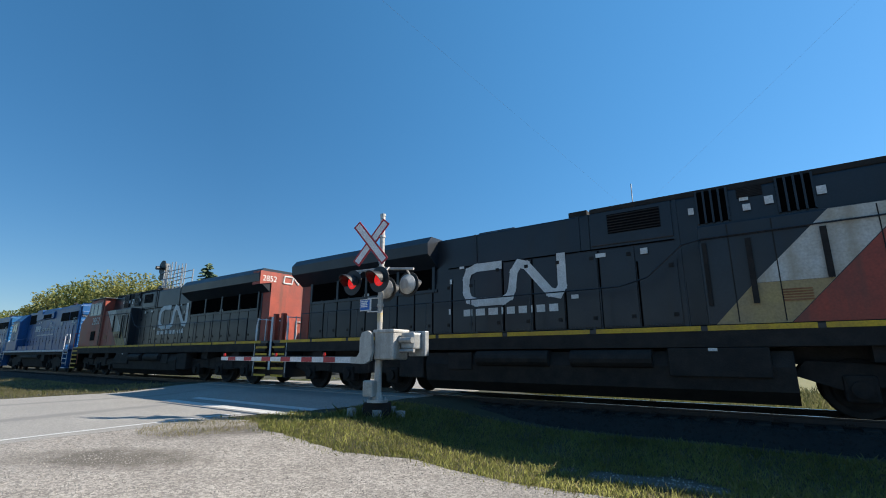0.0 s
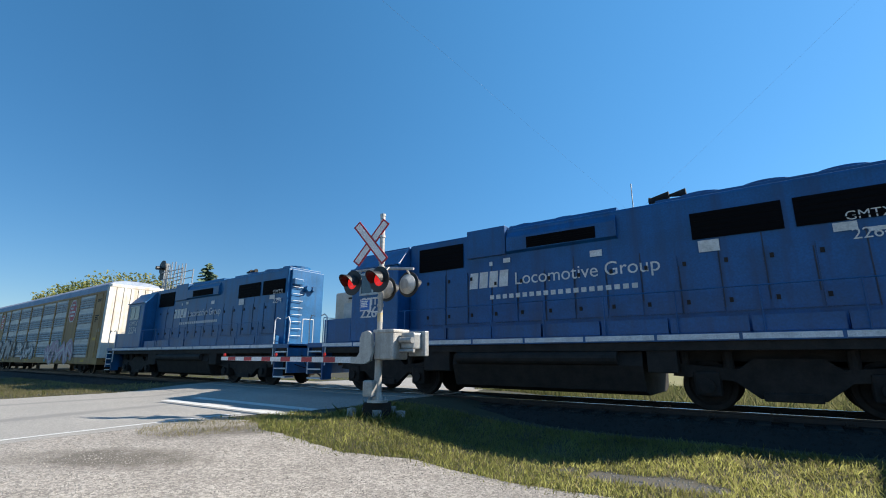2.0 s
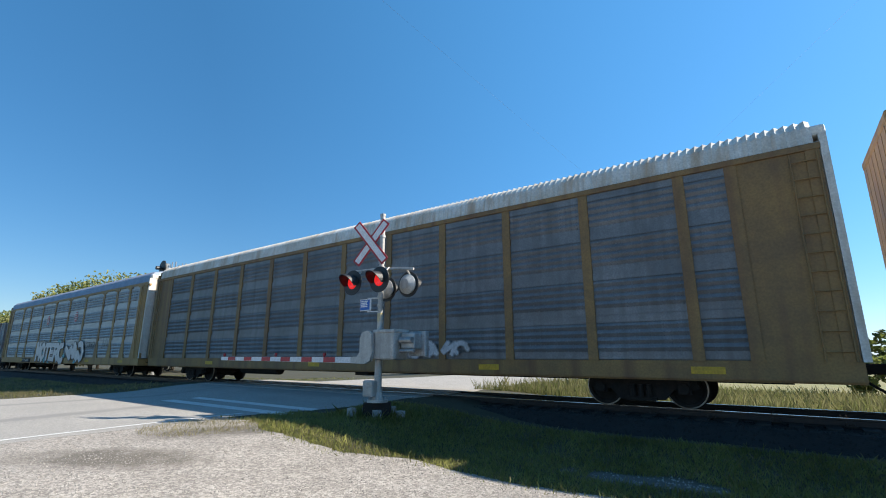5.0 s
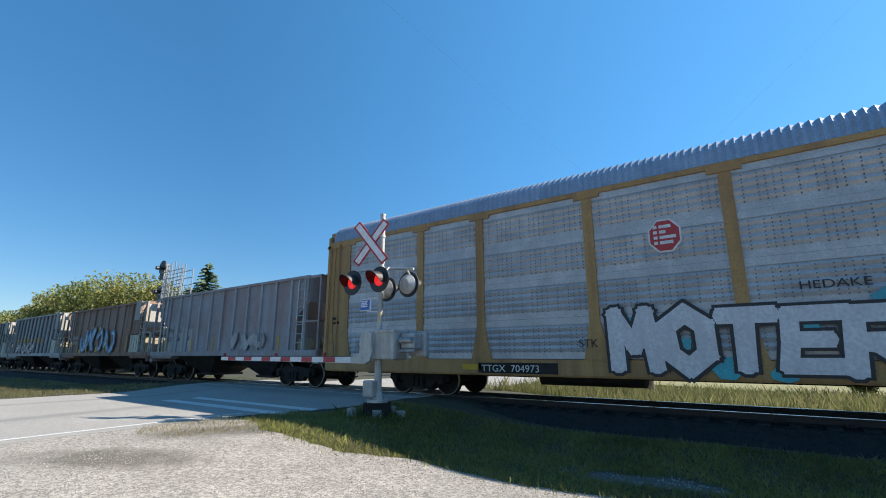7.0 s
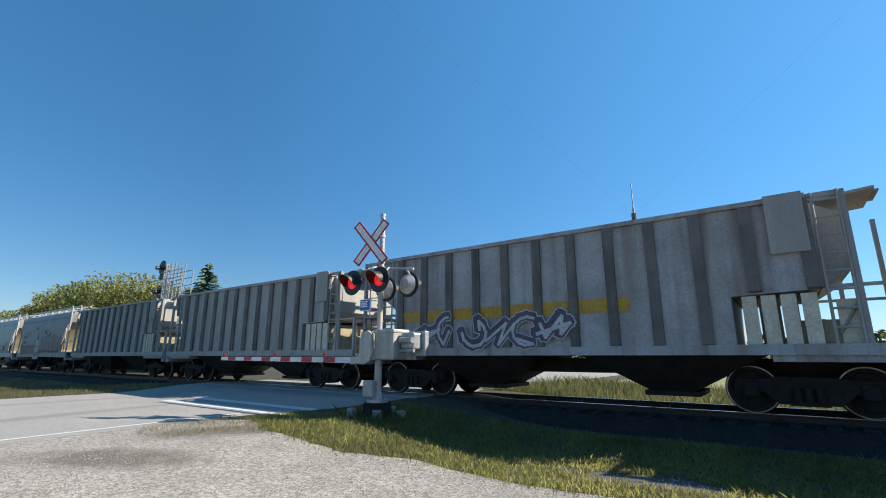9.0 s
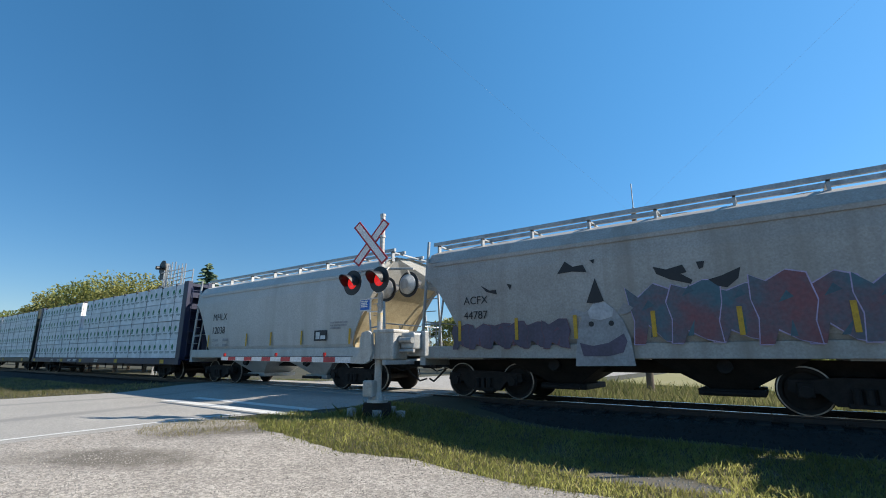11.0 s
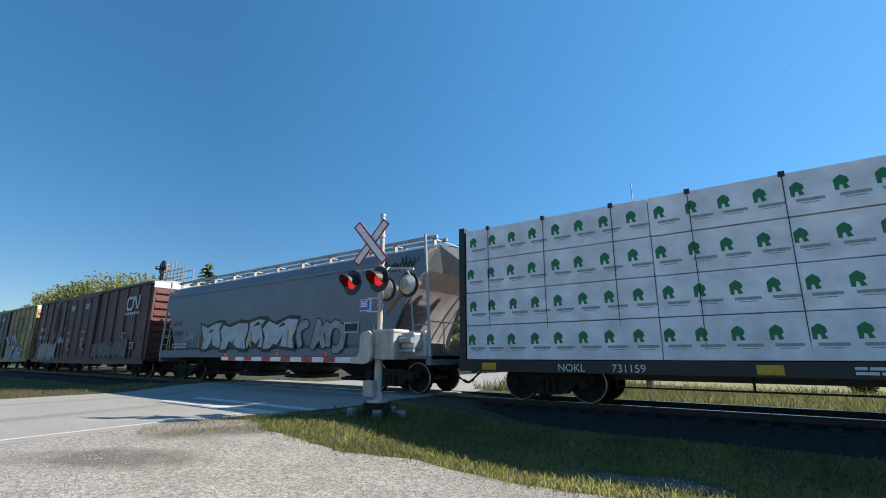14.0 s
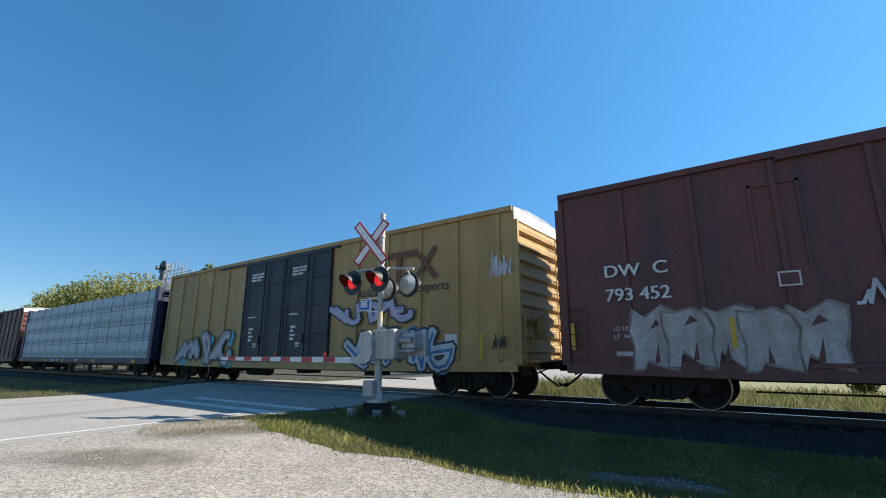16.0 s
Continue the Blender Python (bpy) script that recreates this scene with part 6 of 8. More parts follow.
poly_plate(ac, "painted_patch", [(Lac(-66.47), 2.11), (Lac(-66.31), 2.30), (Lac(-66.06), 2.30), (Lac(-65.89), 2.14), (Lac(-65.92), 1.97), (Lac(-66.18), 1.90), (Lac(-66.42), 1.95)], -1.596, "tag_white")
poly_plate(ac, "painted_patch", [(Lac(-66.05), 1.39), (Lac(-65.70), 1.59), (Lac(-65.64), 1.42), (Lac(-65.74), 1.18), (Lac(-66.07), 1.10), (Lac(-66.63), 1.10), (Lac(-66.70), 1.40), (Lac(-66.40), 1.33)], -1.596, "tag_dusk")
poly_plate(ac, "painted_patch", [(Lac(-66.48), 2.31), (Lac(-66.25), 2.87), (Lac(-66.08), 2.33), (Lac(-66.28), 2.28)], -1.596, "tag_black")
poly_plate(ac, "painted_patch", [(Lac(-66.93), 2.07), (Lac(-66.78), 2.20), (Lac(-66.47), 2.06), (Lac(-66.57), 1.98)], -1.596, "tag_grey")
poly_plate(ac, "painted_patch", [(Lac(-65.83), 2.01), (Lac(-65.65), 2.26), (Lac(-65.45), 2.14), (Lac(-65.58), 2.02)], -1.596, "tag_grey")
b = B()
rod(b, (Lac(-66.40), -1.612, 1.82), (Lac(-66.40), -1.607, 1.82), 0.06, 16)
part("painted_disc", b, "tag_black", ac)
b = B()
rod(b, (Lac(-65.95), -1.612, 1.82), (Lac(-65.95), -1.607, 1.82), 0.06, 16)
part("painted_disc", b, "tag_black", ac)
reflectors(ac, [Lac(v) for v in (-70.04, -68.31, -66.78, -65.07, -63.50, -61.82)], 1.5, -1.60, 0.55)

mh, Lmh, _ = round_hopper(-85.0, -72.85, "clean off-white covered hopper with black lettering", "hopper_white", 4.25, 1.85)
text_on(mh, "MHLX", Lmh(-83.15), 2.62, 0.42, "tag_black", -1.59)
text_on(mh, "12038", Lmh(-83.15), 2.05, 0.42, "tag_black", -1.59)
text_on(mh, "LD LMT", Lmh(-83.05), 1.72, 0.15, "tag_grey", -1.592)
text_on(mh, "LT  WT", Lmh(-83.02), 1.5, 0.15, "tag_grey", -1.592)
bars(mh, Lmh(-82.2), 1.83, [[0.4], [0.36]], 0.11, "tag_grey", -1.592, gap=1.0)
bars(mh, Lmh(-75.4), 2.25, [[0.2, 0.4, 0.2], [0.16, 0.3, 0.3], [0.3, 0.2]], 0.06, "tag_grey", -1.592)
plate(mh, "placard", Lmh(-76.2), Lmh(-75.55), 1.62, 1.98, -1.59, "tag_black")
plate(mh, "placard_label", Lmh(-76.1), Lmh(-75.9), 1.68, 1.92, -1.598, "lettering")
plate(mh, "placard_label", Lmh(-75.85), Lmh(-75.6), 1.68, 1.8, -1.598, "lettering")
reflectors(mh, [Lmh(v) for v in (-83.35, -80.4, -78.75, -76.9, -74.4)], 1.5, -1.598, 0.5)

ax, Lax, _ = round_hopper(-151.0, -134.0, "blue-grey long covered hopper with silver painted shapes", "hopper_steel", 4.45, 1.9, bays=4)
blocks(ax, Lax(-146.6), Lax(-140.4), 1.35, 2.6, -1.59, "tag_white", "tag_black", 83, 4, 0.13)
spray(ax, Lax(-140.0), Lax(-137.6), 1.3, 2.3, -1.585, "tag_grey", "tag_black", 85, 3, None, None, thick=0.25)
scrawl(ax, Lax(-148.6), 1.8, 1.0, 0.35, -1.592, "tag_white", 9, 0.03)
scrawl(ax, Lax(-135.9), 3.7, 1.3, 0.4, -1.56, "tag_black", 8, 0.05)
text_on(ax, "67881", Lax(-149.73), 2.05, 0.34, "tag_black", -1.59, span=1.04)
text_on(ax, "ACFX", Lax(-149.72), 2.52, 0.32, "tag_black", -1.595, span=0.86)
bars(ax, Lax(-149.6), 1.7, [[0.16, 0.3, 0.3, 0.5], [0.16, 0.2, 0.4, 0.45]], 0.09, "tag_white", -1.59)
plate(ax, "placard", Lax(-137.6), Lax(-136.9), 1.85, 2.2, -1.592, "tag_white")
plate(ax, "placard_label", Lax(-137.55), Lax(-136.95), 1.9, 2.15, -1.60, "tag_black")
poly_plate(ax, "rust_stain", [(Lax(-135.75), 2.45), (Lax(-135.5), 2.8), (Lax(-135.3), 2.86), (Lax(-135.05), 3.1), (Lax(-134.75), 3.2), (Lax(-134.85), 3.05), (Lax(-135.2), 2.8), (Lax(-135.35), 2.7), (Lax(-135.62), 2.4)], -1.595, "rust_mark", "rust stain by the end cut-out")
reflectors(ax, [Lax(v) for v in (-149.85, -147.1, -143.0, -140.6, -136.2)], 1.45, -1.60, 0.6)


# ---- centre-beam lumber cars ----
def lumber_car(rear, front, label, beam, wrap, seed, printed=True, step_at=None, step_from=0, step_gap=0.9, bulk=0.42):
    car, L, half = car_thing("lumber_car", rear, front, label, "rail car", "centre-beam lumber cars")
    b = B()
    prism_y(b, [(-half, 0.98), (-half, 0.80), (-half + 2.6, 0.72), (-half + 4.0, 0.55), (half - 4.0, 0.55), (half - 2.6, 0.72), (half, 0.80), (half, 0.98)], -0.45, 0.45)
    for sy in (-1, 1):
        c = B()
        box(c, -half + 0.1, half - 0.1, sy * 1.5 - 0.06, sy * 1.5 + 0.06, 0.72, 1.0)
        part("side_sill", c, beam, car)
    box(b, -half + 0.1, half - 0.1, -1.5, 1.5, 0.92, 0.99)
    part("deck", b, beam, car)
    b = B()
    box(b, -half + 0.4, half - 0.4, -0.12, 0.12, 1.0, 4.45)
    part("centre_beam", b, beam, car)
    for s in (-1, 1):
        x = (half - 0.1) * s
        b = B()
        box(b, x - (bulk - 0.12) * s, x - bulk * s, -1.45, 1.45, 1.0, 4.5)
        wall = part("bulkhead", b, beam, car, "ribbed end bulkhead")
        for yy in (-1.42, 1.42, -0.45, 0.45):
            b = B()
            box(b, x, x - (bulk if abs(yy) > 1 else bulk * 0.6) * s, yy - 0.12, yy + 0.12, 0.98, 4.70, 0.02)
            part("bulkhead_post", b, beam, wall)
        for k in range(7):
            z = 1.15 + k * 0.55
            b = B()
            box(b, x - 0.02 * s, x - 0.45 * bulk * s, -1.4, 1.4, z, z + 0.14)
            part("bulkhead_rail", b, beam, wall)
        b = B()
        ladder(b, x + 0.06 * s, -1.1, 1.1, 4.4, 0.4, 10, "y")
        part("ladder", b, beam, car)
        coupler(car, half * s, s)
        truck(car, (half - 2.45) * s, 0.457, 1.778)
    rnd = random.Random(seed)
    marks = []
    x0, x1 = -half + 0.12 + bulk, half - 0.12 - bulk
    tiers = 4
    th = (4.62 - 1.04) / tiers
    for sy in (-1, 1):
        for t in range(tiers):
            u = x0
            i = 0
            while u < x1 - 0.2:
                ln = min(x1 - u, 4.9)
                if x1 - (u + ln) < 0.8:
                    ln = x1 - u
                gap_here = step_at is not None and t >= step_from and u < L(step_at) < u + ln
                if gap_here:
                    ln = max(0.6, L(step_at) - step_gap - u)
                b = B()
                w = 1.5 + rnd.uniform(-0.02, 0.02)
                box(b, u + 0.008, u + ln - 0.008, min(sy * 0.16, sy * w), max(sy * 0.16, sy * w), 1.02 + t * th, 1.02 + (t + 1) * th - 0.018, 0.012)
                pack = part("lumber_pack", b, wrap, car, "wrapped bundle of lumber")
                if sy < 0 and printed:
                    m = max(1, round(ln / 0.59))
                    shift = (0.12, 0.42, 0.25, 0.55)[t]
                    for j in range(m):
                        cx = u + ln * (j + 0.22 + 0.3 * shift + rnd.uniform(-.04, .04)) / m
                        here = pose(cx, -w - 0.003, 1.02 + (t + 0.56) * th)
                        if not marks:
                            b = B()
                            q = 0.125
                            b.faces.new([b.verts.new((q * a, 0, q * d)) for a, d in ((-0.8, -1), (-0.3, -1.05), (-0.2, -0.3), (0.1, -0.3), (0.25, -1), (0.95, -0.9), (0.6, -0.25), (0.95, 0.1), (0.8, 0.75), (0.1, 1.3), (-0.35, 1.05), (-0.85, 0.6))])
                            marks.append(part("leaf_mark", b, "wrap_green", pack, "green printed mark"))
                            b = B()
                            box(b, -0.04, 0.40, -0.001, 0.001, -0.245, -0.185)
                            box(b, 0.03, 0.32, -0.001, 0.001, -0.285, -0.268)
                            marks.append(part("print_bar", b, "wrap_print", pack))
                            marks[0].matrix_basis = here
                            marks[1].matrix_basis = here
                        else:
                            again(marks[0], here, pack)
                            again(marks[1], here, pack)
                elif sy < 0:
                    b = B()
                    m = max(2, round(ln / 0.6))
                    for j in range(m):
                        cx, cz = u + ln * (j + 0.5) / m, 1.02 + (t + 0.3) * th
                        b.faces.new([b.verts.new((cx + 0.2 * a, -w - 0.005, cz + 0.16 * d)) for a, d in ((-1.3, -1), (1.1, -1), (1.3, -0.2), (0.6, 0.4), (0.3, 1.1), (-0.3, 0.5), (-0.7, 1.0), (-1.2, 0.1))])
                    part("print_bar", b, "wrap_print", pack)
                u = L(step_at) if gap_here else u + ln
                i += 1
    # tie-down cables over the load, with a black corner guard each
    for k in range(14):
        xx = x0 + 0.75 + k * (x1 - x0 - 1.5) / 13 + rnd.uniform(-0.05, 0.05)
        b = B()
        pipe(b, [(xx, -1.49, 0.98), (xx + rnd.uniform(-.02, .02), -1.535, 2.7), (xx, -1.53, 4.61), (xx, -1.4, 4.62)], 0.009, 5)
        o = part("tie_cable", b, "strap", car, "dark steel tie-down cable")
        b = B()
        box(b, xx - 0.055, xx + 0.055, -1.55, -1.3, 4.52, 4.63, 0.01)
        part("corner_guard", b, "strap", o, "black corner guard")
    b = B()
    for k in range(7):
        x = -half + 4.2 + k * (2 * half - 8.4) / 6
        rod(b, (x, -1.42, 0.72), (x, -1.42, 0.42), 0.025, 6)
    rod(b, (-half + 4.2, -1.42, 0.44), (half - 4.2, -1.42, 0.44), 0.02, 6)
    part("winch_rod", b, "running_gear", car)
    for xx in (-11.0, -5.0, -1.5, 4, 9.6):
        plate(car, "reflector", xx, xx + 0.42, 0.76, 0.94, -1.565, "stripe_yellow", "yellow reflective strip")
    for xx in (-3.6, -2.6, 1.0):
        bars(car, xx, 0.92, [[0.16, 0.3, 0.12], [0.3, 0.2]], 0.05, "lettering", -1.565)
    return car, L


la, Lla = lumber_car(-109.0, -85.85, "navy centre-beam car loaded with white wrapped lumber", "beam_navy", "wrap", 1, step_at=-99.4, step_from=2)
text_on(la, "NOKL", Lla(-104.6), 0.76, 0.24, "lettering", -1.566)
text_on(la, "736998", Lla(-103.15), 0.76, 0.24, "lettering", -1.566)
lb, Llb = lumber_car(-133.1, -109.45, "green centre-beam car loaded with white wrapped lumber", "beam_green", "wrap", 2, step_at=-120.32, step_gap=0.3, bulk=0.2)
text_on(lb, "NOKL", Llb(-130.2), 0.76, 0.24, "lettering", -1.566)
text_on(lb, "731159", Llb(-128.95), 0.76, 0.24, "lettering", -1.566)
lc, Llc = lumber_car(-217.4, -193.8, "dark centre-beam car loaded with grey wrapped lumber", "beam_navy", "wrap_grey", 3, printed=False)


# ---- box cars ----
def box_car(rear, front, label, paint, doors, door_paint, rib, light_ribs):
    car, L, half = car_thing("box_car", rear, front, label, "rail car", "box cars")
    b = B()
    box(b, -half, half, -1.5, 1.5, 0.85, 5.06, 0.02)
    body = part("body", b, paint, car)
    d0, d1 = L(doors[0]), L(doors[1])
    x = -half + 0.05
    while x < half:
        if not d0 - 0.1 < x < d1 + 0.1:
            for sy in (-1, 1):
                b = B()
                prism_x(b, [(sy * 1.49, 0.95), (sy * 1.56, 1.0), (sy * 1.56, 4.9), (sy * 1.49, 4.98)], x - 0.05, x + 0.05)
                part("side_rib", b, paint, body)
        x += rib
    b = B()
    for sy in (-1, 1):
        box(b, -half, half, sy * 1.53 - 0.05, sy * 1.53 + 0.05, 4.94, 5.08, 0.01)
        prism_y(b, [(-half, 0.98), (-half, 0.72), (-half + 4.2, 0.66), (half - 4.2, 0.66), (half, 0.72), (half, 0.98)], sy * 1.53 - 0.04, sy * 1.53 + 0.04)
    part("side_sill", b, paint, car)
    b = B()
    prism_x(b, [(-1.55, 5.06), (-0.6, 5.16), (0.6, 5.16), (1.55, 5.06)], -half - 0.02, half + 0.02)
    part("roof", b, "galv", car)
    w = (d1 - d0) / 2
    for k in range(2):
        b = B()
        a = d0 + k * w + 0.03
        c = a + w - 0.06
        box(b, a, c, -1.60, -1.5, 1.0, 4.85)
        door = part("plug_door", b, door_paint, car, "plug door")
        b = B()
        for z in (1.02, 1.9, 2.9, 3.9, 4.78):
            box(b, a, c, -1.635, -1.60, z, z + 0.07)
        for xx in (a, (a + c) / 2, c - 0.07):
            box(b, xx, xx + 0.07, -1.63, -1.60, 1.0, 4.85)
        part("door_frame", b, door_paint, door)
        b = B()
        for xx in (a + 0.3, a + w * 0.62):
            rod(b, (xx, -1.65, 1.1), (xx, -1.65, 4.7), 0.02, 6)
        rod(b, (a + w * 0.45, -1.68, 1.75), (a + w * 0.45, -1.62, 1.75), 0.16, 14)
        part("lock_rod", b, door_paint, door)
        bars(door, a + 0.45, 4.4, [[0.3, 0.2, 0.3], [0.4, 0.35], [0.3, 0.3]], 0.075, "lettering", -1.605)
        bars(door, a + 0.4, 2.65, [[0.3, 0.2]], 0.05, "lettering", -1.605)
        bars(door, a + 0.55, 2.2, [[0.3], [0.18], [0.3], [0.2]], 0.09, "lettering", -1.605)
        bars(door, a + 0.9, 1.6, [[0.25], [0.2]], 0.06, "lettering", -1.605)
    for z, yy in ((0.9, -1.62), (4.86, -1.60)):
        b = B()
        box(b, d0 - 2.2, d1 + 0.3, yy, -1.52, z, z + 0.08)
        part("door_track", b, door_paint, car)
    for s in (-1, 1):
        xx = half * s
        for k in range(9):
            z = 1.25 + k * 0.40
            b = B()
            prism_y(b, [(xx - 0.01 * s, z - 0.1), (xx + 0.10 * s, z - 0.04), (xx + 0.10 * s, z + 0.08), (xx - 0.01 * s, z + 0.2)], -1.38, 1.38)
            part("end_rib", b, paint, body)
        plate(body, "end_header", xx, xx + 0.03 * s, 4.72, 5.05, 1.5, light_ribs, "white upper end sheet", t=3.0)
        for sy in (-1, 1):
            b = B()
            box(b, xx, xx + 0.12 * s, sy * 1.46 - 0.05, sy * 1.46 + 0.05, 0.9, 4.7)
            part("end_post", b, paint, body)
        b = B()
        ladder(b, xx + 0.17 * s, 1.1, 1.0, 4.6, 0.42, 10, "y")
        ladder(b, xx + 0.17 * s, -1.15, 0.9, 2.3, 0.42, 5, "y")
        ladder(b, xx - 0.3 * s, -1.6, 0.9, 2.3, 0.42, 5)
        part("ladder", b, paint, car)
        b = B()
        box(b, xx, xx + 0.42 * s, -1.2, 0.6, 0.95, 1.0)
        rod(b, (xx + 0.22 * s, -0.2, 2.0), (xx + 0.26 * s, -0.2, 2.0), 0.28, 16)
        box(b, xx + 0.02 * s, xx + 0.2 * s, -0.35, 0.05, 1.6, 2.2, 0.02)
        part("brake_gear", b, "grime" if paint == "box_brown" else paint, car)
        coupler(car, xx + 0.15 * s, s)
        truck(car, (half - 1.85) * s, 0.457, 1.778)
    b = B()
    box(b, -half + 0.5, half - 0.5, -0.35, 0.35, 0.58, 0.86)
    rod(b, (-3, -0.9, 0.55), (-1.6, -0.9, 0.55), 0.2, 12)
    for k in (-4, 0.5, 4):
        box(b, k, k + 0.5, -1.2, -0.5, 0.5, 0.8)
    rod(b, (-6, -1.0, 0.42), (6, -1.0, 0.42), 0.02, 6)
    part("underframe", b, "running_gear", car)
    return car, L, half


bx1, Lb1, _ = box_car(-171.9, -152.7, "oxide-brown box car with white emblem and faded painted lower side", "box_brown", (-165.2, -160.0), "box_brown", 1.45, "box_end_white")
cx = Lb1(-154.9)
b = B()
stroke(b, [(cx - 0.1, 4.3), (cx - 0.62, 4.3), (cx - 0.75, 4.18), (cx - 0.75, 3.78), (cx - 0.62, 3.66), (cx - 0.12, 3.66), (cx + 0.0, 3.8), (cx + 0.04, 4.18), (cx + 0.16, 4.32), (cx + 0.28, 4.22), (cx + 0.55, 3.75), (cx + 0.68, 3.68), (cx + 0.76, 3.8), (cx + 0.76, 4.36)], 0.15, -1.568, 0)
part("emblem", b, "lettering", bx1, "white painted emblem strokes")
bars(bx1, cx - 0.85, 3.5, [[0.2, 0.2, 0.16, 0.2, 0.2, 0.08, 0.2]], 0.15, "lettering", -1.566)
text_on(bx1, "DW  C", Lb1(-170.9), 2.86, 0.39, "lettering", -1.566, wide=1.15, bold=0.022)
text_on(bx1, "793 452", Lb1(-170.9), 2.31, 0.40, "lettering", -1.566, wide=1.05, bold=0.022)
text_on(bx1, "LD LMT", Lb1(-170.78), 1.66, 0.13, "lettering", -1.566)
text_on(bx1, "LT  WT", Lb1(-170.78), 1.48, 0.13, "lettering", -1.566)
bars(bx1, Lb1(-170.75), 1.2, [[0.7]], 0.1, "tag_silver", -1.566)
for x0, x1, z0, z1 in ((-167.94, -167.88, 2.7, 4.45), (-167.16, -167.1, 2.7, 4.45), (-167.94, -167.1, 4.4, 4.46)):
    plate(bx1, "panel_joint", Lb1(x0), Lb1(x1), z0, z1, -1.505, "box_brown", "raised welded patch panel", t=0.03)
bars(bx1, Lb1(-155.8), 2.4, [[0.14, 0, 0.14], [0.2], [0.16], [0.2], [0.16]], 0.09, "lettering", -1.566)
plate(bx1, "placard", Lb1(-154.6), Lb1(-154.1), 1.5, 1.85, -1.566, "lettering")
plate(bx1, "placard_label", Lb1(-154.55), Lb1(-154.15), 1.55, 1.8, -1.574, "box_brown")
plate(bx1, "placard", Lb1(-167.66), Lb1(-167.31), 2.38, 2.66, -1.566, "lettering")
plate(bx1, "placard_label", Lb1(-167.63), Lb1(-167.34), 2.41, 2.63, -1.574, "box_brown")
blocks(bx1, Lb1(-170.3), Lb1(-166.9), 0.82, 2.15, -1.57, "tag_silver", "dirt_splash", 91, 5, 0.05, "box_brown")
blocks(bx1, Lb1(-160.0), Lb1(-155.0), 0.95, 2.05, -1.57, "dirt_splash", "box_brown", 93, 7, 0.02)
scrawl(bx1, Lb1(-166.6), 2.0, 1.2, 0.4, -1.575, "tag_white", 12, 0.06)
reflectors(bx1, [Lb1(v) for v in (-171.7, -168.5, -163.6, -159.3, -153.2)], 1.25, -1.60, 0.6)

fx, Lfx, _ = box_car(-192.6, -173.2, "yellow box car with black plug doors and bright painted shapes", "box_yellow", (-185.7, -180.3), "door_black", 1.35, "box_end_white")
b = B()
stroke(b, [(Lfx(-177.9), 3.4), (Lfx(-177.9), 4.2), (Lfx(-176.6), 4.2), (Lfx(-177.2), 4.2), (Lfx(-177.2), 3.4)], 0.2, -1.566, 0)
stroke(b, [(Lfx(-176.5), 4.25), (Lfx(-175.8), 3.4)], 0.16, -1.567, 3)
stroke(b, [(Lfx(-175.8), 4.25), (Lfx(-176.5), 3.4)], 0.16, -1.569, 6)
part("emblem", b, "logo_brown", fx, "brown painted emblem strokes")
text_on(fx, "Railcar Pooling Experts", Lfx(-179.0), 2.98, 0.40, "tag_black", -1.57)
spray(fx, Lfx(-180.2), Lfx(-176.6), 2.15, 2.85, -1.575, "tag_lilac", "tag_black", 101, 5, None, "tag_white")
spray(fx, Lfx(-179.6), Lfx(-175.2), 0.75, 2.0, -1.575, "tag_white", "tag_black", 103, 5, "tag_blue", "tag_blue")
spray(fx, Lfx(-190.9), Lfx(-186.3), 0.75, 2.1, -1.575, "tag_grey", "tag_black", 107, 5, "tag_teal", "tag_white")
scrawl(fx, Lfx(-173.9), 3.2, 0.6, 0.6, -1.575, "tag_white", 14, 0.04)
scrawl(fx, Lfx(-173.9), 1.3, 0.4, 0.4, -1.575, "tag_black", 15, 0.03)
reflectors(fx, [Lfx(-174.2)], 1.0, -1.60, 0.7)
plate(fx, "placard", Lfx(-175.4), Lfx(-175.0), 1.35, 1.7, -1.57, "lettering")

bx2, Lb2, _ = box_car(-238.2, -218.9, "oxide-brown box car with white upper end sheet", "box_brown", (-231.2, -226), "box_brown", 1.45, "box_end_white")

# ---- level crossing signal with lowered gate ----
PX, PY = -7.66, -4.2


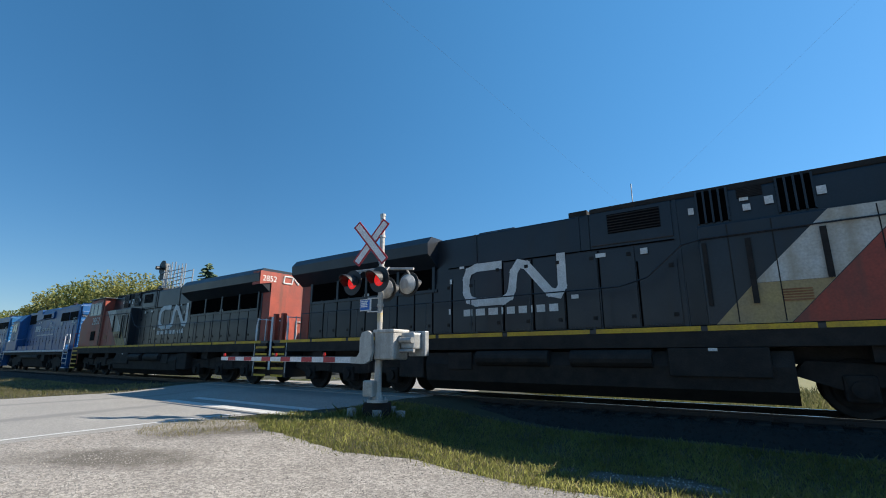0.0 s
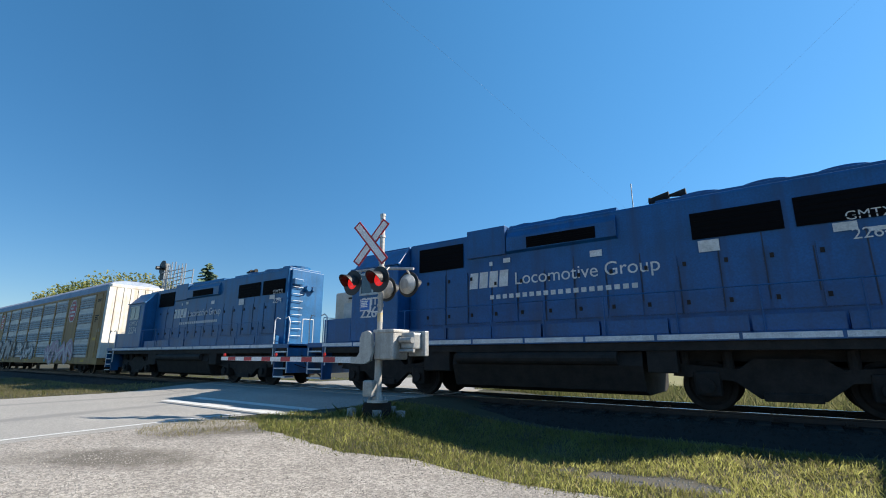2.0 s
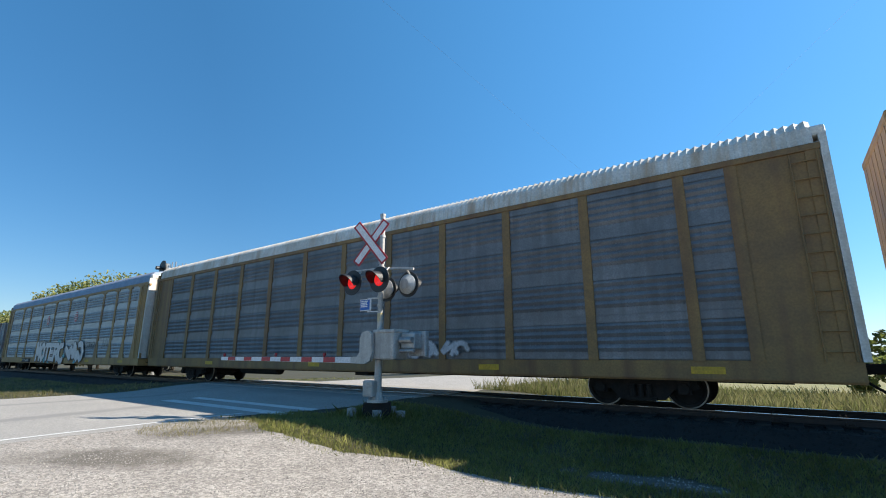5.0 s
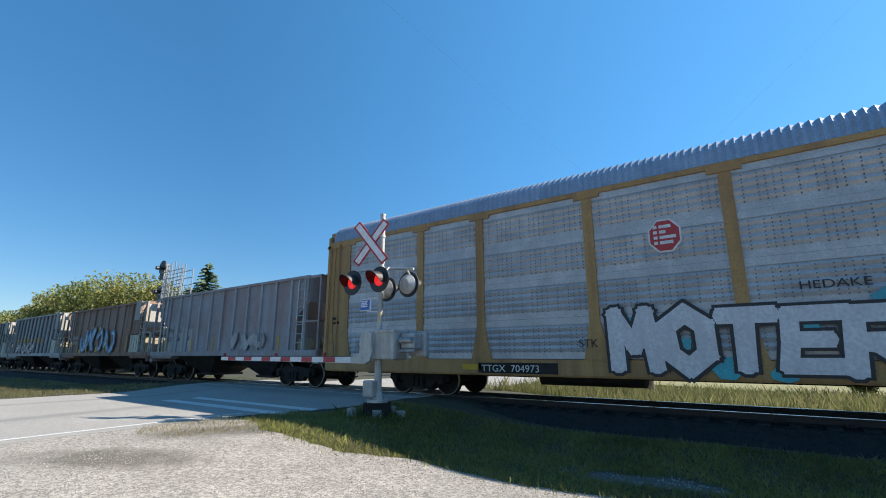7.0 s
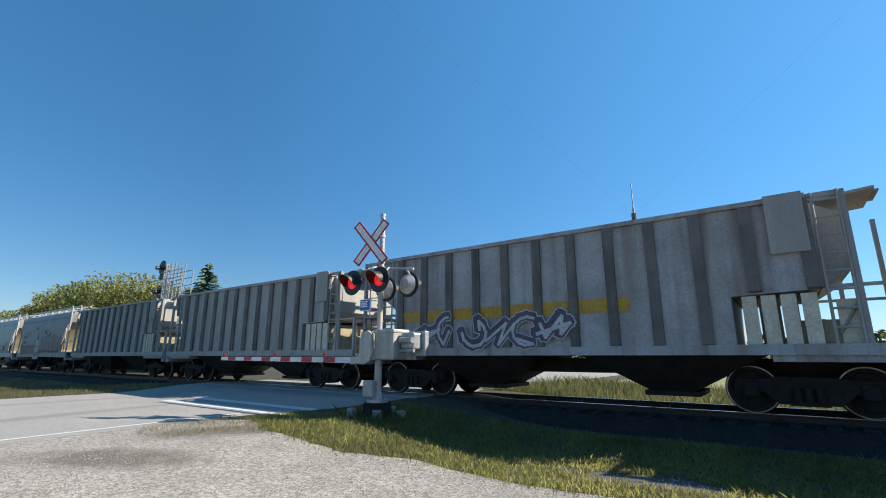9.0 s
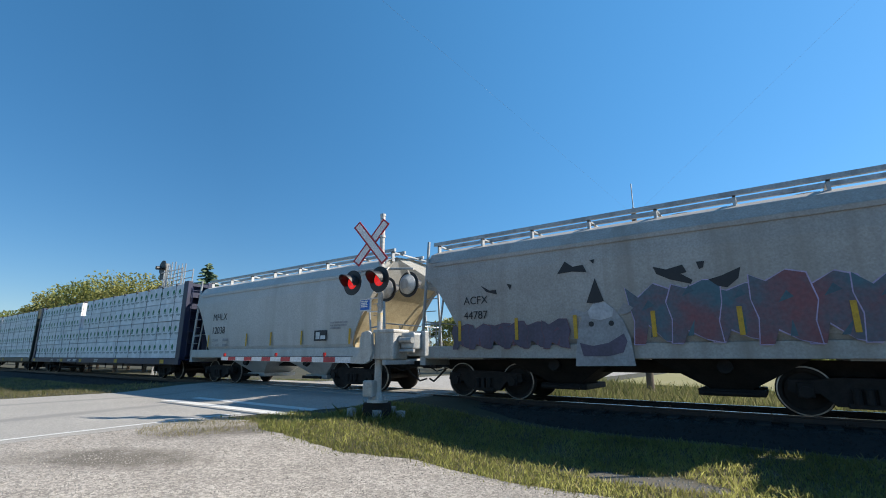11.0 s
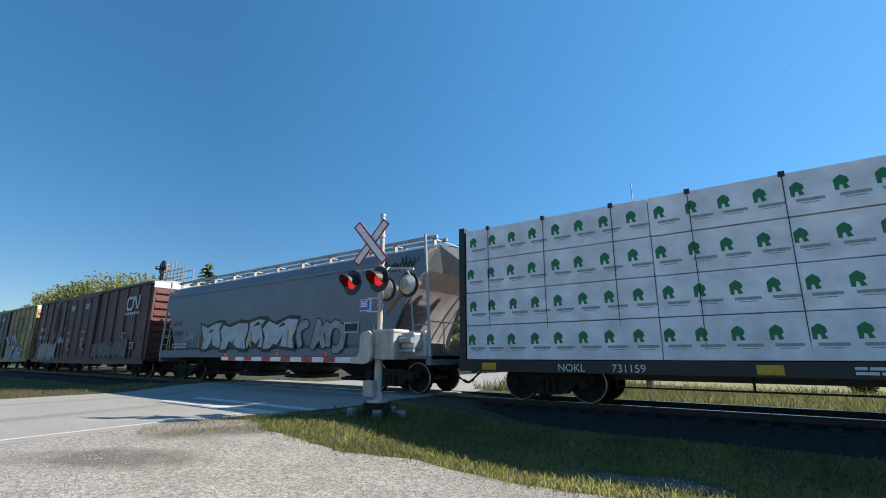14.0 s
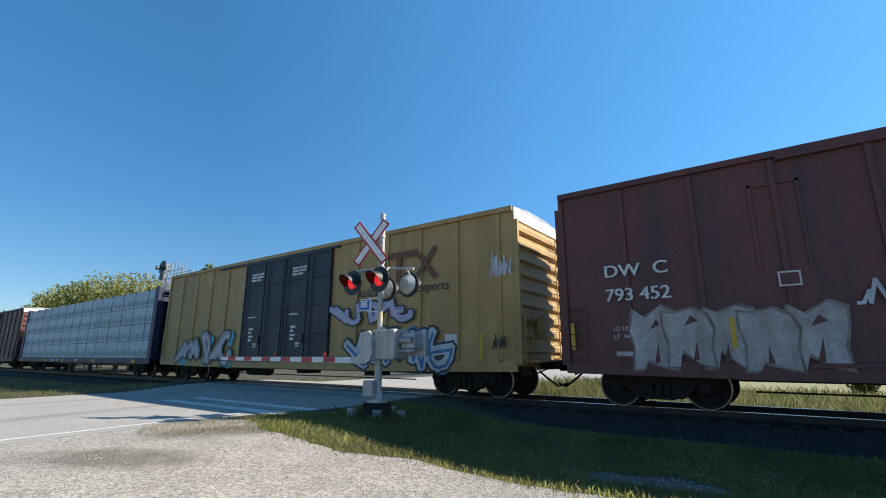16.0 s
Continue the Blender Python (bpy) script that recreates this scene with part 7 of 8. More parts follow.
def crossing_signal():
    g = height(PX, PY)
    sig = thing("crossing_signal", "silver crossing signal mast with crossbuck, red lamps and lowered gate", "crossing signal")
    sig.location = (PX, PY, 0)
    b = B()
    rod(b, (0, 0, 0.1), (0, 0, 4.52), 0.062, 16)
    rod(b, (0, 0, 0.1), (0, 0, 1.05), 0.085, 16)
    rod(b, (0, 0, 4.50), (0, 0, 4.56), 0.07, 16)
    for z in (3.3, 3.95, 2.25, 2.45):
        rod(b, (0, 0, z), (0, 0, z + 0.06), 0.078, 16)
    mast = part("mast", b, "silver", sig, smooth=False)
    b = B()
    rod(b, (0, 0, 1.88), (0, 0, 2.1), 0.066, 16)
    part("yellow_sleeve", b, "yellow", mast, "worn yellow band on the mast")
    b = B()
    rod(b, (0, 0, 0.08), (0, 0, 0.14), 0.24, 16)
    rod(b, (0, 0, 0.12), (0, 0, 0.30), 0.13, 16, 0.09)
    for a in range(4):
        rod(b, (0.18 * math.cos(a * 1.57 + .8), 0.18 * math.sin(a * 1.57 + .8), 0.1), (0.18 * math.cos(a * 1.57 + .8), 0.18 * math.sin(a * 1.57 + .8), 0.2), 0.02, 6)
    box(b, -0.26, 0.04, -0.24, -0.02, 0.20, 0.56, 0.03)
    part("base", b, "silver", sig)
    for k, (u, v) in enumerate(((-0.58, 0.0), (0.02, -0.16), (0.54, -0.04), (0.3, 0.3), (-0.3, 0.3))):
        x, y = 0.81 * u - 0.586 * v, 0.586 * u + 0.81 * v
        b = B()
        box(b, x - 0.08, x + 0.08, y - 0.08, y + 0.08, -0.5, -0.04 - 0.03 * (k % 3), 0.02)
        part("footing", b, "concrete", sig, "rough concrete footing block")
    b = B()
    box(b, -0.3, 0.3, -0.16, 0.2, -0.5, 0.075, 0.01)
    o = part("base_plate", b, "running_gear", sig, "dark steel base block under the mast")
    o.matrix_basis = pose(0, 0, 0, 0, 0, 35.9)
    # crossbuck
    cb = None
    for k, a in enumerate((-50, 50)):
        b = B()
        box(b, -0.66, 0.66, -0.008, 0.008, -0.115, 0.115)
        o = part("crossbuck_blade", b, "sign_red", sig, "red-bordered white crossbuck blade")
        o.matrix_basis = pose(-0.26, -0.12 - 0.02 * k, 3.84, 0, a, 12)
        b = B()
        box(b, -0.618, 0.618, -0.0115, -0.0085, -0.073, 0.073)
        part("blade_face", b, "white_sheet", o)
    # lamps
    b = B()
    pipe(b, [(-0.8, -0.06, 3.18), (0, -0.06, 3.16), (0.95, 0.08, 3.08)], 0.03, 8)
    rod(b, (0, 0, 3.05), (0, 0, 3.22), 0.09, 12)
    for x, y in ((-0.62, -0.28), (0.30, -0.28)):
        pipe(b, [(x, -0.06, 3.16), (x, y + 0.1, 3.05), (x, y + 0.05, 2.9)], 0.022)
    for x, y in ((-0.15, 0.3), (0.72, 0.3)):
        pipe(b, [(x, 0.05, 3.12), (x, y - 0.1, 3.0), (x, y - 0.05, 2.9)], 0.022)
    part("cross_arm", b, "silver", sig)

    def lamp(x, y, z, s, lens, back):
        """One round lamp; s = -1 faces the road on this side, +1 the far side."""
        b = B()
        rod(b, (x, y, z), (x, y + 0.012 * s, z), 0.305, 32)
        o = part("lamp", b, "lamp_black", sig, "round black lamp target with red lens and hood")
        b = B()
        rod(b, (x, y - 0.01 * s, z), (x, y - 0.05 * s, z), 0.235, 28)
        rod(b, (x, y - 0.05 * s, z), (x, y - 0.15 * s, z), 0.235, 28, 0.12)
        part("housing", b, back, o, "rounded lamp housing")
        b = B()
        rod(b, (x, y + 0.013 * s, z), (x, y + 0.05 * s, z), 0.155, 24, 0.12)
        part("lens", b, lens, o, "red lens")
        b = B()
        n = 16
        out, inn = [], []
        for i in range(n + 1):
            a = math.pi * (-0.12 + 1.24 * i / n)
            for lst, r in ((out, 0.19), (inn, 0.18)):
                lst.append((b.verts.new((x + r * math.cos(a), y + 0.01 * s, z + r * math.sin(a))), b.verts.new((x + r * math.cos(a), y + (0.12 + 0.26 * math.sin(math.pi * i / n)) * s, z + r * math.sin(a) - 0.03))))
        for lst in (out, inn):
            for p, q in zip(lst, lst[1:]):
                b.faces.new((p[0], q[0], q[1], p[1]))
        for i in range(n):
            b.faces.new((out[i][1], out[i + 1][1], inn[i + 1][1], inn[i][1]))
        part("hood", b, "lamp_black", o, "black lamp hood")
    lamp(-0.62, -0.34, 2.84, -1, "lens_lit", "lamp_black")
    lamp(0.27, -0.34, 2.84, -1, "lens_lit", "lamp_black")
    lamp(-0.12, 0.34, 2.72, 1, "lens_dull", "silver")
    lamp(0.66, 0.24, 2.76, 1, "lens_dull", "silver")
    # blue notice
    b = B()
    box(b, -0.52, -0.16, -0.16, -0.14, 2.16, 2.44)
    pipe(b, [(-0.3, -0.13, 2.46), (0, -0.02, 2.46)], 0.015)
    pipe(b, [(-0.3, -0.13, 2.14), (0, -0.02, 2.14)], 0.015)
    n = part("notice", b, "white_sheet", sig, "small blue and white notice plate")
    plate(n, "notice_face", -0.505, -0.2, 2.18, 2.42, -0.161, "sign_blue", "blue face")
    bars(n, -0.48, 2.40, [[0.10, 0.12], [0.2], [0.14, 0.06], [0.22]], 0.026, "white_sheet", -0.168)
    # gate machine
    b = B()
    box(b, 0.02, 0.62, -0.2, 0.32, 1.02, 1.68, 0.04)
    box(b, 0.0, 0.64, -0.22, 0.34, 1.62, 1.70, 0.02)
    part("gate_machine", b, "silver", sig, "grey steel gate machine box")
    b = B()
    box(b, 0.66, 1.05, 0.0, 0.3, 1.25, 1.62, 0.04)
    box(b, 0.66, 1.15, 0.28, 0.42, 1.10, 1.66, 0.02)
    rod(b, (0.7, -0.05, 1.45), (1.05, -0.05, 1.45), 0.07, 10)
    rod(b, (0.7, -0.05, 1.22), (1.1, -0.05, 1.22), 0.04, 10)
    part("counterweight", b, "galv", sig, "stacked counterweights behind the machine")
    b = B()
    prism_y(b, [(0.02, 1.62), (-0.1, 1.68), (-0.28, 1.64), (-0.34, 1.50), (-0.34, 1.18), (-0.42, 1.09), (-0.62, 1.08), (-0.62, 0.94), (-0.16, 0.93), (0.0, 1.0), (0.06, 1.2)], -0.30, -0.22)
    part("gate_bracket", b, "silver", sig, "curved silver gate bracket")
    arm = B()
    prism_y(arm, [(-0.6, 0.945), (-0.6, 1.085), (-6.35, 1.085), (-6.35, 0.985)], -0.285, -0.245)
    a = part("gate_arm", arm, "white_sheet", sig, "long lowered gate arm with red and white bands")
    for x0, x1 in ((-5.95, -5.56), (-5.1, -4.72), (-4.22, -3.82), (-3.34, -2.94), (-2.46, -2.05), (-1.6, -1.18)):
        t0 = 0.945 + 0.04 * (-x0 - 0.6) / 5.75
        plate(a, "red_band", x0, x1, t0 + 0.004, 1.082, -0.286, "sign_red", "red reflective band")
    for x in (-6.2, -3.6, -1.6):
        b = B()
        rod(b, (x, -0.265, 1.085), (x, -0.265, 1.12), 0.03, 10)
        rod(b, (x, -0.265, 1.12), (x, -0.265, 1.19), 0.045, 12, 0.035)
        part("gate_lamp", b, "lens_dull", a, "small red gate lamp")
    b = B()
    pipe(b, [(-0.6, -0.26, 1.09), (-2.5, -0.26, 1.10), (-6.2, -0.26, 1.10)], 0.01)
    part("gate_cable", b, "wire", a)


crossing_signal()


# ---- far signal mast and poles ----
def signal_mast():
    s = thing("signal_mast", "railway signal mast with round black head and white railed ladder platform", "signal mast")
    s.location = (-42.5, 5.4, 0)
    g = height(-42.5, 5.4)
    b = B()
    rod(b, (0.3, 0, g), (0.3, 0, 8.9), 0.11, 12)
    part("mast", b, "silver", s)
    for z, h in ((8.55, 0.62), (6.5, 0.5)):
        b = B()
        rod(b, (0.05, -0.2, z), (0.05, -0.26, z), h, 24)
        rod(b, (0.05, -0.3, z - 0.05), (0.05, -0.75, z - 0.1), 0.16, 12)
        box(b, -0.5, 0.2, -0.18, 0.25, z - 1.0, z + 0.3, 0.05)
        part("signal_head", b, "lamp_black", s, "round black signal head")
    b = B()
    box(b, 0.1, 4.3, -0.45, 0.45, 5.5, 5.6)
    deck = part("platform", b, "galv", s, "railed maintenance platform")
    for y in (-0.4, 0.4):
        for x, top in ((0.9, 8.2), (1.6, 8.7), (2.2, 8.75), (2.8, 8.7), (4.2, 8.1)):
            b = B()
            rod(b, (x, y, 5.6), (x, y, top), 0.045, 6)
            part("rail_post", b, "galv", deck)
        for z in (6.2, 6.8, 7.4, 8.0):
            b = B()
            rod(b, (0.3, y, z), (4.2, y, z), 0.035, 6)
            part("rail_bar", b, "galv", deck)
    b = B()
    ladder(b, 1.9, -0.5, g, 8.6, 0.5, 26, r=0.025)
    part("ladder", b, "galv", s)


signal_mast()


def utility_pole(x, y, h, label, aerial=0.0, arm=True):
    p = thing("utility_pole", label, "utility pole")
    p.location = (x, y, 0)
    b = B()
    rod(b, (0, 0, -0.6), (0, 0, h), 0.16, 12, 0.11)
    part("pole", b, "pole_wood", p)
    b = B()
    if aerial:
        rod(b, (0, 0, h - 0.2), (0, 0, h + aerial), 0.025, 8)
        rod(b, (0, 0, h), (0, 0, h + 0.3), 0.05, 8)
    if arm:
        box(b, -1.1, 1.1, -0.06, 0.06, h - 0.5, h - 0.38)
        for k in (-1.0, -0.5, 0.5, 1.0):
            rod(b, (k, 0, h - 0.38), (k, 0, h - 0.2), 0.04, 8)
    part("fittings", b, "pole_wood" if arm else "galv", p)
    return p


utility_pole(-4.75, 9.3, 7.5, "weathered wooden pole with a thin aerial on top", 1.45, False)
utility_pole(-4.4, 47.6, 10.4, "distant wooden utility pole with a crossarm")
utility_pole(-1.2, 110.0, 9.5, "distant wooden utility pole with a crossarm")

for q in ((-6.71, -30.0, 8.88), (21.37, -30.0, 9.7)):
    b = B()
    pts = [Vector((-4.75, 9.3, 7.4)).lerp(Vector(q), i / 14) for i in range(15)]
    pipe(b, pts, 0.0016, 4)
    tagged(part("overhead_wire", b, "galv"), "thin pale overhead wire running from a pole", "wire")
    utility_pole(q[0], q[1], q[2] + 0.3, "wooden pole carrying the end of a wire", 0, True)


# ---- plants ----
def mesh_np(name, v, f, material, label, cat, kind="stuff"):
    me = bpy.data.meshes.new(name)
    me.from_pydata(v.tolist(), [], f.tolist())
    me.materials.append(M[material])
    return tagged(new(name, me), label, cat, kind=kind)


def blades(name, xy, hmin, hmax, width, material, label, seed, lean=0.4):
    r = np.random.RandomState(seed)
    n = len(xy)
    a = r.uniform(0, 2 * np.pi, n)
    h = r.uniform(hmin, hmax, n) * (0.6 + 0.8 * r.rand(n) ** 2)
    w = width * r.uniform(0.6, 1.3, n)
    z = np.array([height(x, y) for x, y in xy])
    dx, dy = np.cos(a) * w, np.sin(a) * w
    lx, ly = r.normal(0, lean, n) * h, r.normal(0, lean, n) * h
    base = np.stack([xy[:, 0], xy[:, 1], z - 0.01], 1)
    v = np.stack([base - np.stack([dx, dy, 0 * dx], 1), base + np.stack([dx, dy, 0 * dx], 1),
                  base + np.stack([dx * .6 + lx * .45, dy * .6 + ly * .45, h * 0.6], 1), base + np.stack([lx, ly, h], 1)], 1).reshape(-1, 3)
    i = np.arange(n)[:, None] * 4
    f = np.concatenate([i + [[0, 1, 2]], i + [[0, 2, 3]]])
    return mesh_np(name, v, f, material, label, "grass")


def scatter(n, x0, x1, y0, y1, keep, seed, clump=0.6):
    r = np.random.RandomState(seed)
    pts = np.stack([r.uniform(x0, x1, n), r.uniform(y0, y1, n)], 1)
    ok = [keep(x, y) and (noise.noise((x * 1.3, y * 1.3, seed)) + 0.45 > r.uniform(-clump, clump)) for x, y in pts]
    return pts[np.array(ok)]


bare = lambda x, y: ((x + 1.8) / 1.5) ** 2 + ((y + 5.2) / 0.38) ** 2 < 0.6 + noise.noise((x * 2.5, y * 2.5, 9))
verge = lambda x, y: y > lot_edge(x) - 0.05 and not bare(x, y) and not (x < -9.0 and y > -4.6) and x > -9.9
blades("verge_grass", scatter(120000, -10.0, 7.0, -7.2, -2.7, verge, 11), 0.045, 0.10, 0.006, "blade", "short green grass on the verge beside the track", 1)
blades("verge_dry_grass", scatter(34000, -10.4, 7.0, -7.2, -2.7, verge, 12, 0.3), 0.03, 0.10, 0.005, "dry_blade", "dry straw-coloured grass among the green verge", 2)
worn = lambda x, y: (x + 9.4) ** 2 / 1.2 + (y + 7.3) ** 2 / 1.1 < 1.0 and x > -10.6
blades("worn_grass", scatter(5200, -10.6, -7.8, -8.6, -6.1, worn, 13, 0.4), 0.03, 0.09, 0.005, "dry_blade", "sparse dry grass at the edge of the gravel", 3)
blades("edge_weeds", scatter(5200, -10.6, 5.0, -7.2, -5.6, lambda x, y: abs(y - lot_edge(x)) < 0.3, 14, 0.3), 0.03, 0.085, 0.007, "blade", "tufts of weeds along the gravel edge", 4)
blades("mast_weeds", scatter(900, -8.6, -6.7, -4.9, -3.6, lambda x, y: True, 19, 0.3), 0.08, 0.22, 0.008, "blade", "weeds round the foot of the crossing signal", 9)
far_side = lambda x, y: x > ROAD_R + 0.9 and y > 2.7
blades("trackside_weeds", scatter(26000, -9.4, 14, 2.6, 12, far_side, 15, 0.3), 0.18, 0.5, 0.010, "weed_blade", "tall dry weeds beyond the track", 5, 0.25)
blades("trackside_grass", scatter(38000, -9.4, 16, 2.6, 14, far_side, 16, 0.3), 0.12, 0.4, 0.010, "weed_green", "tall green weeds beyond the track", 6, 0.25)
blades("left_grass", scatter(22000, -44, ROAD_L + 0.1, -10, -2.6, lambda x, y: True, 17, 0.5), 0.05, 0.14, 0.012, "dry_blade", "dry yellow grass beyond the road", 7)
blades("left_green", scatter(14000, -44, ROAD_L + 0.1, -10, 9, lambda x, y: abs(y) > 2.6, 18, 0.4), 0.05, 0.16, 0.012, "blade", "green grass beyond the road", 8)


def pebbles(name, n, area, smin, smax, material, label, seed):
    r = np.random.RandomState(seed)
    x, y = r.uniform(area[0], area[1], n), area[3] - (area[3] - area[2]) * r.rand(n) ** 1.0
    ok = np.array([b < lot_edge(a) - 0.02 and a > -10.6 for a, b in zip(x, y)])
    x, y = x[ok], y[ok]
    n = len(x)
    s = r.uniform(smin, smax, n) * (0.5 + r.rand(n) ** 3)
    z = np.array([height(a, b) for a, b in zip(x, y)]) + 0.008
    ang = r.uniform(0, 6.28, n)
    ring = [np.stack([x + s * np.cos(ang + k * 1.2566) * r.uniform(.7, 1.2, n), y + s * np.sin(ang + k * 1.2566) * r.uniform(.7, 1.2, n), z - 0.003 + 0 * x], 1) for k in range(5)]
    top = [np.stack([x + 0.5 * s * np.cos(ang + k * 2.094), y + 0.5 * s * np.sin(ang + k * 2.094), z + s * r.uniform(.35, .7, n)], 1) for k in range(3)]
    v = np.stack(ring + top, 1).reshape(-1, 3)
    i = np.arange(n)[:, None] * 8
    f = np.concatenate([i + [q] for q in ((0, 1, 5), (1, 6, 5), (1, 2, 6), (2, 3, 6), (3, 7, 6), (3, 4, 7), (4, 5, 7), (4, 0, 5), (5, 6, 7))])
    return mesh_np(name, v, f, material, label, "gravel")


M["pebble"] = mat("pebble", (0.37, 0.345, 0.31), (0.25, 0.23, 0.205), 0.95, scale=3, fine=40, random_tint=0.25, spec=0.2)
M["pebble_dark"] = mat("pebble_dark", (0.19, 0.175, 0.155), None, 0.9, scale=3, fine=40, random_tint=0.4)
pebbles("loose_gravel", 42000, (-10.4, 3.0, -11.5, -5.9), 0.006, 0.014, "pebble", "loose pale gravel stones", 21)
def bare_stones():
    r = np.random.RandomState(33)
    pts = [(x, y) for x, y in zip(r.uniform(-3.8, 0.2, 700), r.uniform(-5.7, -4.7, 700)) if bare(x, y)]
    vs, fs = [], []
    for x, y in pts:
        s, a, z, i0 = r.uniform(0.008, 0.024), r.uniform(0, 6.28), height(x, y), len(vs)
        vs += [(x + s * math.cos(a + k * 1.57) * r.uniform(.7, 1.2), y + s * math.sin(a + k * 1.57), z - 0.003) for k in range(4)]
        vs += [(x + 0.3 * s, y, z + s * 0.7), (x - 0.3 * s, y + 0.2 * s, z + s * 0.6)]
        fs += [(i0, i0 + 1, i0 + 4), (i0 + 1, i0 + 2, i0 + 5), (i0 + 1, i0 + 5, i0 + 4), (i0 + 2, i0 + 3, i0 + 5), (i0 + 3, i0, i0 + 4), (i0 + 3, i0 + 4, i0 + 5)]
    mesh_np("verge_stones", np.array(vs), np.array(fs), "pebble", "grey stones in a bare patch of the verge", "gravel")


bare_stones()
pebbles("dark_gravel", 1200, (-10.4, 3.0, -11.5, -5.9), 0.005, 0.014, "pebble_dark", "loose dark stones in the gravel", 22)


def tree(x, y, h, spread, leaf, seed, label, trunk_h=0.3, n=2600, size=0.22, name="tree", forks=15):
    t = thing(name, label, name if name == "bush" else "tree")
    g = height(x, y)
    t.location = (x, y, g)
    rnd = random.Random(seed)
    b = B()
    rod(b, (0, 0, -0.2), (0.1, 0, h * 0.55), h * 0.022, 8, h * 0.012)
    clumps = []
    for i in range(forks):
        a = rnd.uniform(0, 6.283)
        zz = h * rnd.uniform(trunk_h + 0.05, 0.93)
        k = math.sin(math.pi * min(1, max(0.12, (zz / h - trunk_h * 0.7) / (1.05 - trunk_h * 0.7)))) ** 0.7
        q = spread * k * rnd.uniform(0.35, 1.0)
        c = (q * math.cos(a), q * math.sin(a), zz)
        clumps.append((c, h * rnd.uniform(0.10, 0.18)))
        rod(b, (0, 0, zz * rnd.uniform(0.4, 0.65)), c, h * 0.008, 5, h * 0.002)
    part("trunk", b, "bark", t)
    r = np.random.RandomState(seed)
    idx = r.randint(0, len(clumps), n)
    c = np.array([clumps[i][0] for i in idx])
    rad = np.array([clumps[i][1] for i in idx])
    d = r.normal(0, 1, (n, 3))
    d /= np.linalg.norm(d, axis=1)[:, None]
    p = c + d * (rad * r.rand(n) ** 0.4)[:, None] * np.array([1.35, 1.35, 0.85])
    p[:, 2] = np.maximum(p[:, 2], 0.05)
    u = r.normal(0, 1, (n, 3))
    u /= np.linalg.norm(u, axis=1)[:, None]
    w = np.cross(u, r.normal(0, 1, (n, 3)))
    w /= np.linalg.norm(w, axis=1)[:, None] + 1e-6
    s = (size * r.uniform(0.6, 1.3, n))[:, None]
    v = np.stack([p - u * s, p + w * s * 0.55, p + u * s, p - w * s * 0.55], 1).reshape(-1, 3)
    f = np.arange(n)[:, None] * 4 + np.array([[0, 1, 2, 3]])
    me = bpy.data.meshes.new("crown")
    me.from_pydata(v.tolist(), [], f.tolist())
    me.materials.append(M[leaf])
    o = new("crown", me)
    o.parent = t
    return t


def spruce(x, y, h, w, seed, label):
    t = thing("spruce_tree", label, "tree")
    t.location = (x, y, height(x, y))
    b = B()
    rod(b, (0, 0, -0.2), (0, 0, h), h * 0.016, 8, 0.02)
    part("trunk", b, "bark", t)
    r = np.random.RandomState(seed)
    vs, fs = [], []
    for i in range(260):
        q = i / 260
        z = h * (0.1 + 0.9 * q)
        ln = w * (1 - q) ** 0.85 * r.uniform(0.7, 1.1) + 0.12
        a = r.uniform(0, 6.283)
        for k in range(9):
            s = (k + 1) / 9 * ln
            cx, cy, cz = s * math.cos(a), s * math.sin(a), z - 0.22 * s + 0.04 * s * s
            ww = 0.10 + 0.16 * (1 - k / 9) * ln
            i0 = len(vs)
            ta = a + 1.57 + r.uniform(-.5, .5)
            vs += [(cx - ww * math.cos(ta), cy - ww * math.sin(ta), cz - 0.12), (cx + 0.25 * math.cos(a), cy + 0.25 * math.sin(a), cz - 0.05), (cx + ww * math.cos(ta), cy + ww * math.sin(ta), cz - 0.12), (cx, cy, cz + 0.1)]
            fs += [(i0, i0 + 1, i0 + 3), (i0 + 1, i0 + 2, i0 + 3)]
    me = bpy.data.meshes.new("crown")
    me.from_pydata(vs, [], fs)
    me.materials.append(M["spruce"])
    o = new("crown", me)
    o.parent = t


for k, (x, y, h, s, m) in enumerate(((-93.3, 5.6, 8.0, 4.0, "leaf"), (-86, 6.3, 8.6, 4.0, "leaf"), (-79.5, 7.0, 9.2, 4.2, "autumn_leaf"), (-74, 7.4, 9.4, 4.2, "autumn_leaf"), (-68.5, 7.6, 9.9, 4.4, "autumn_leaf"), (-63.1, 7.6, 10.2, 4.4, "leaf"),
                                    (-58.5, 8.4, 10.3, 4.4, "autumn_leaf"), (-56.0, 10.3, 10.2, 4.4, "autumn_leaf"), (-58.9, 14.5, 9.6, 4.5, "leaf"), (-66, 12.5, 9.2, 4.5, "leaf"), (-76, 12.5, 9.0, 4.5, "leaf"))):
    tree(x, y, h, s, m, 100 + k, "leafy tree with yellowing foliage along the track" if m == "autumn_leaf" else "leafy green tree along the track", 0.12, 9000, 0.16, forks=34)
spruce(-77, 9.9, 11.8, 2.6, 5, "dark spruce rising out of the tree line")
spruce(-51.8, 13.8, 12.0, 4.6, 7, "dark green spruce beside the signal mast")
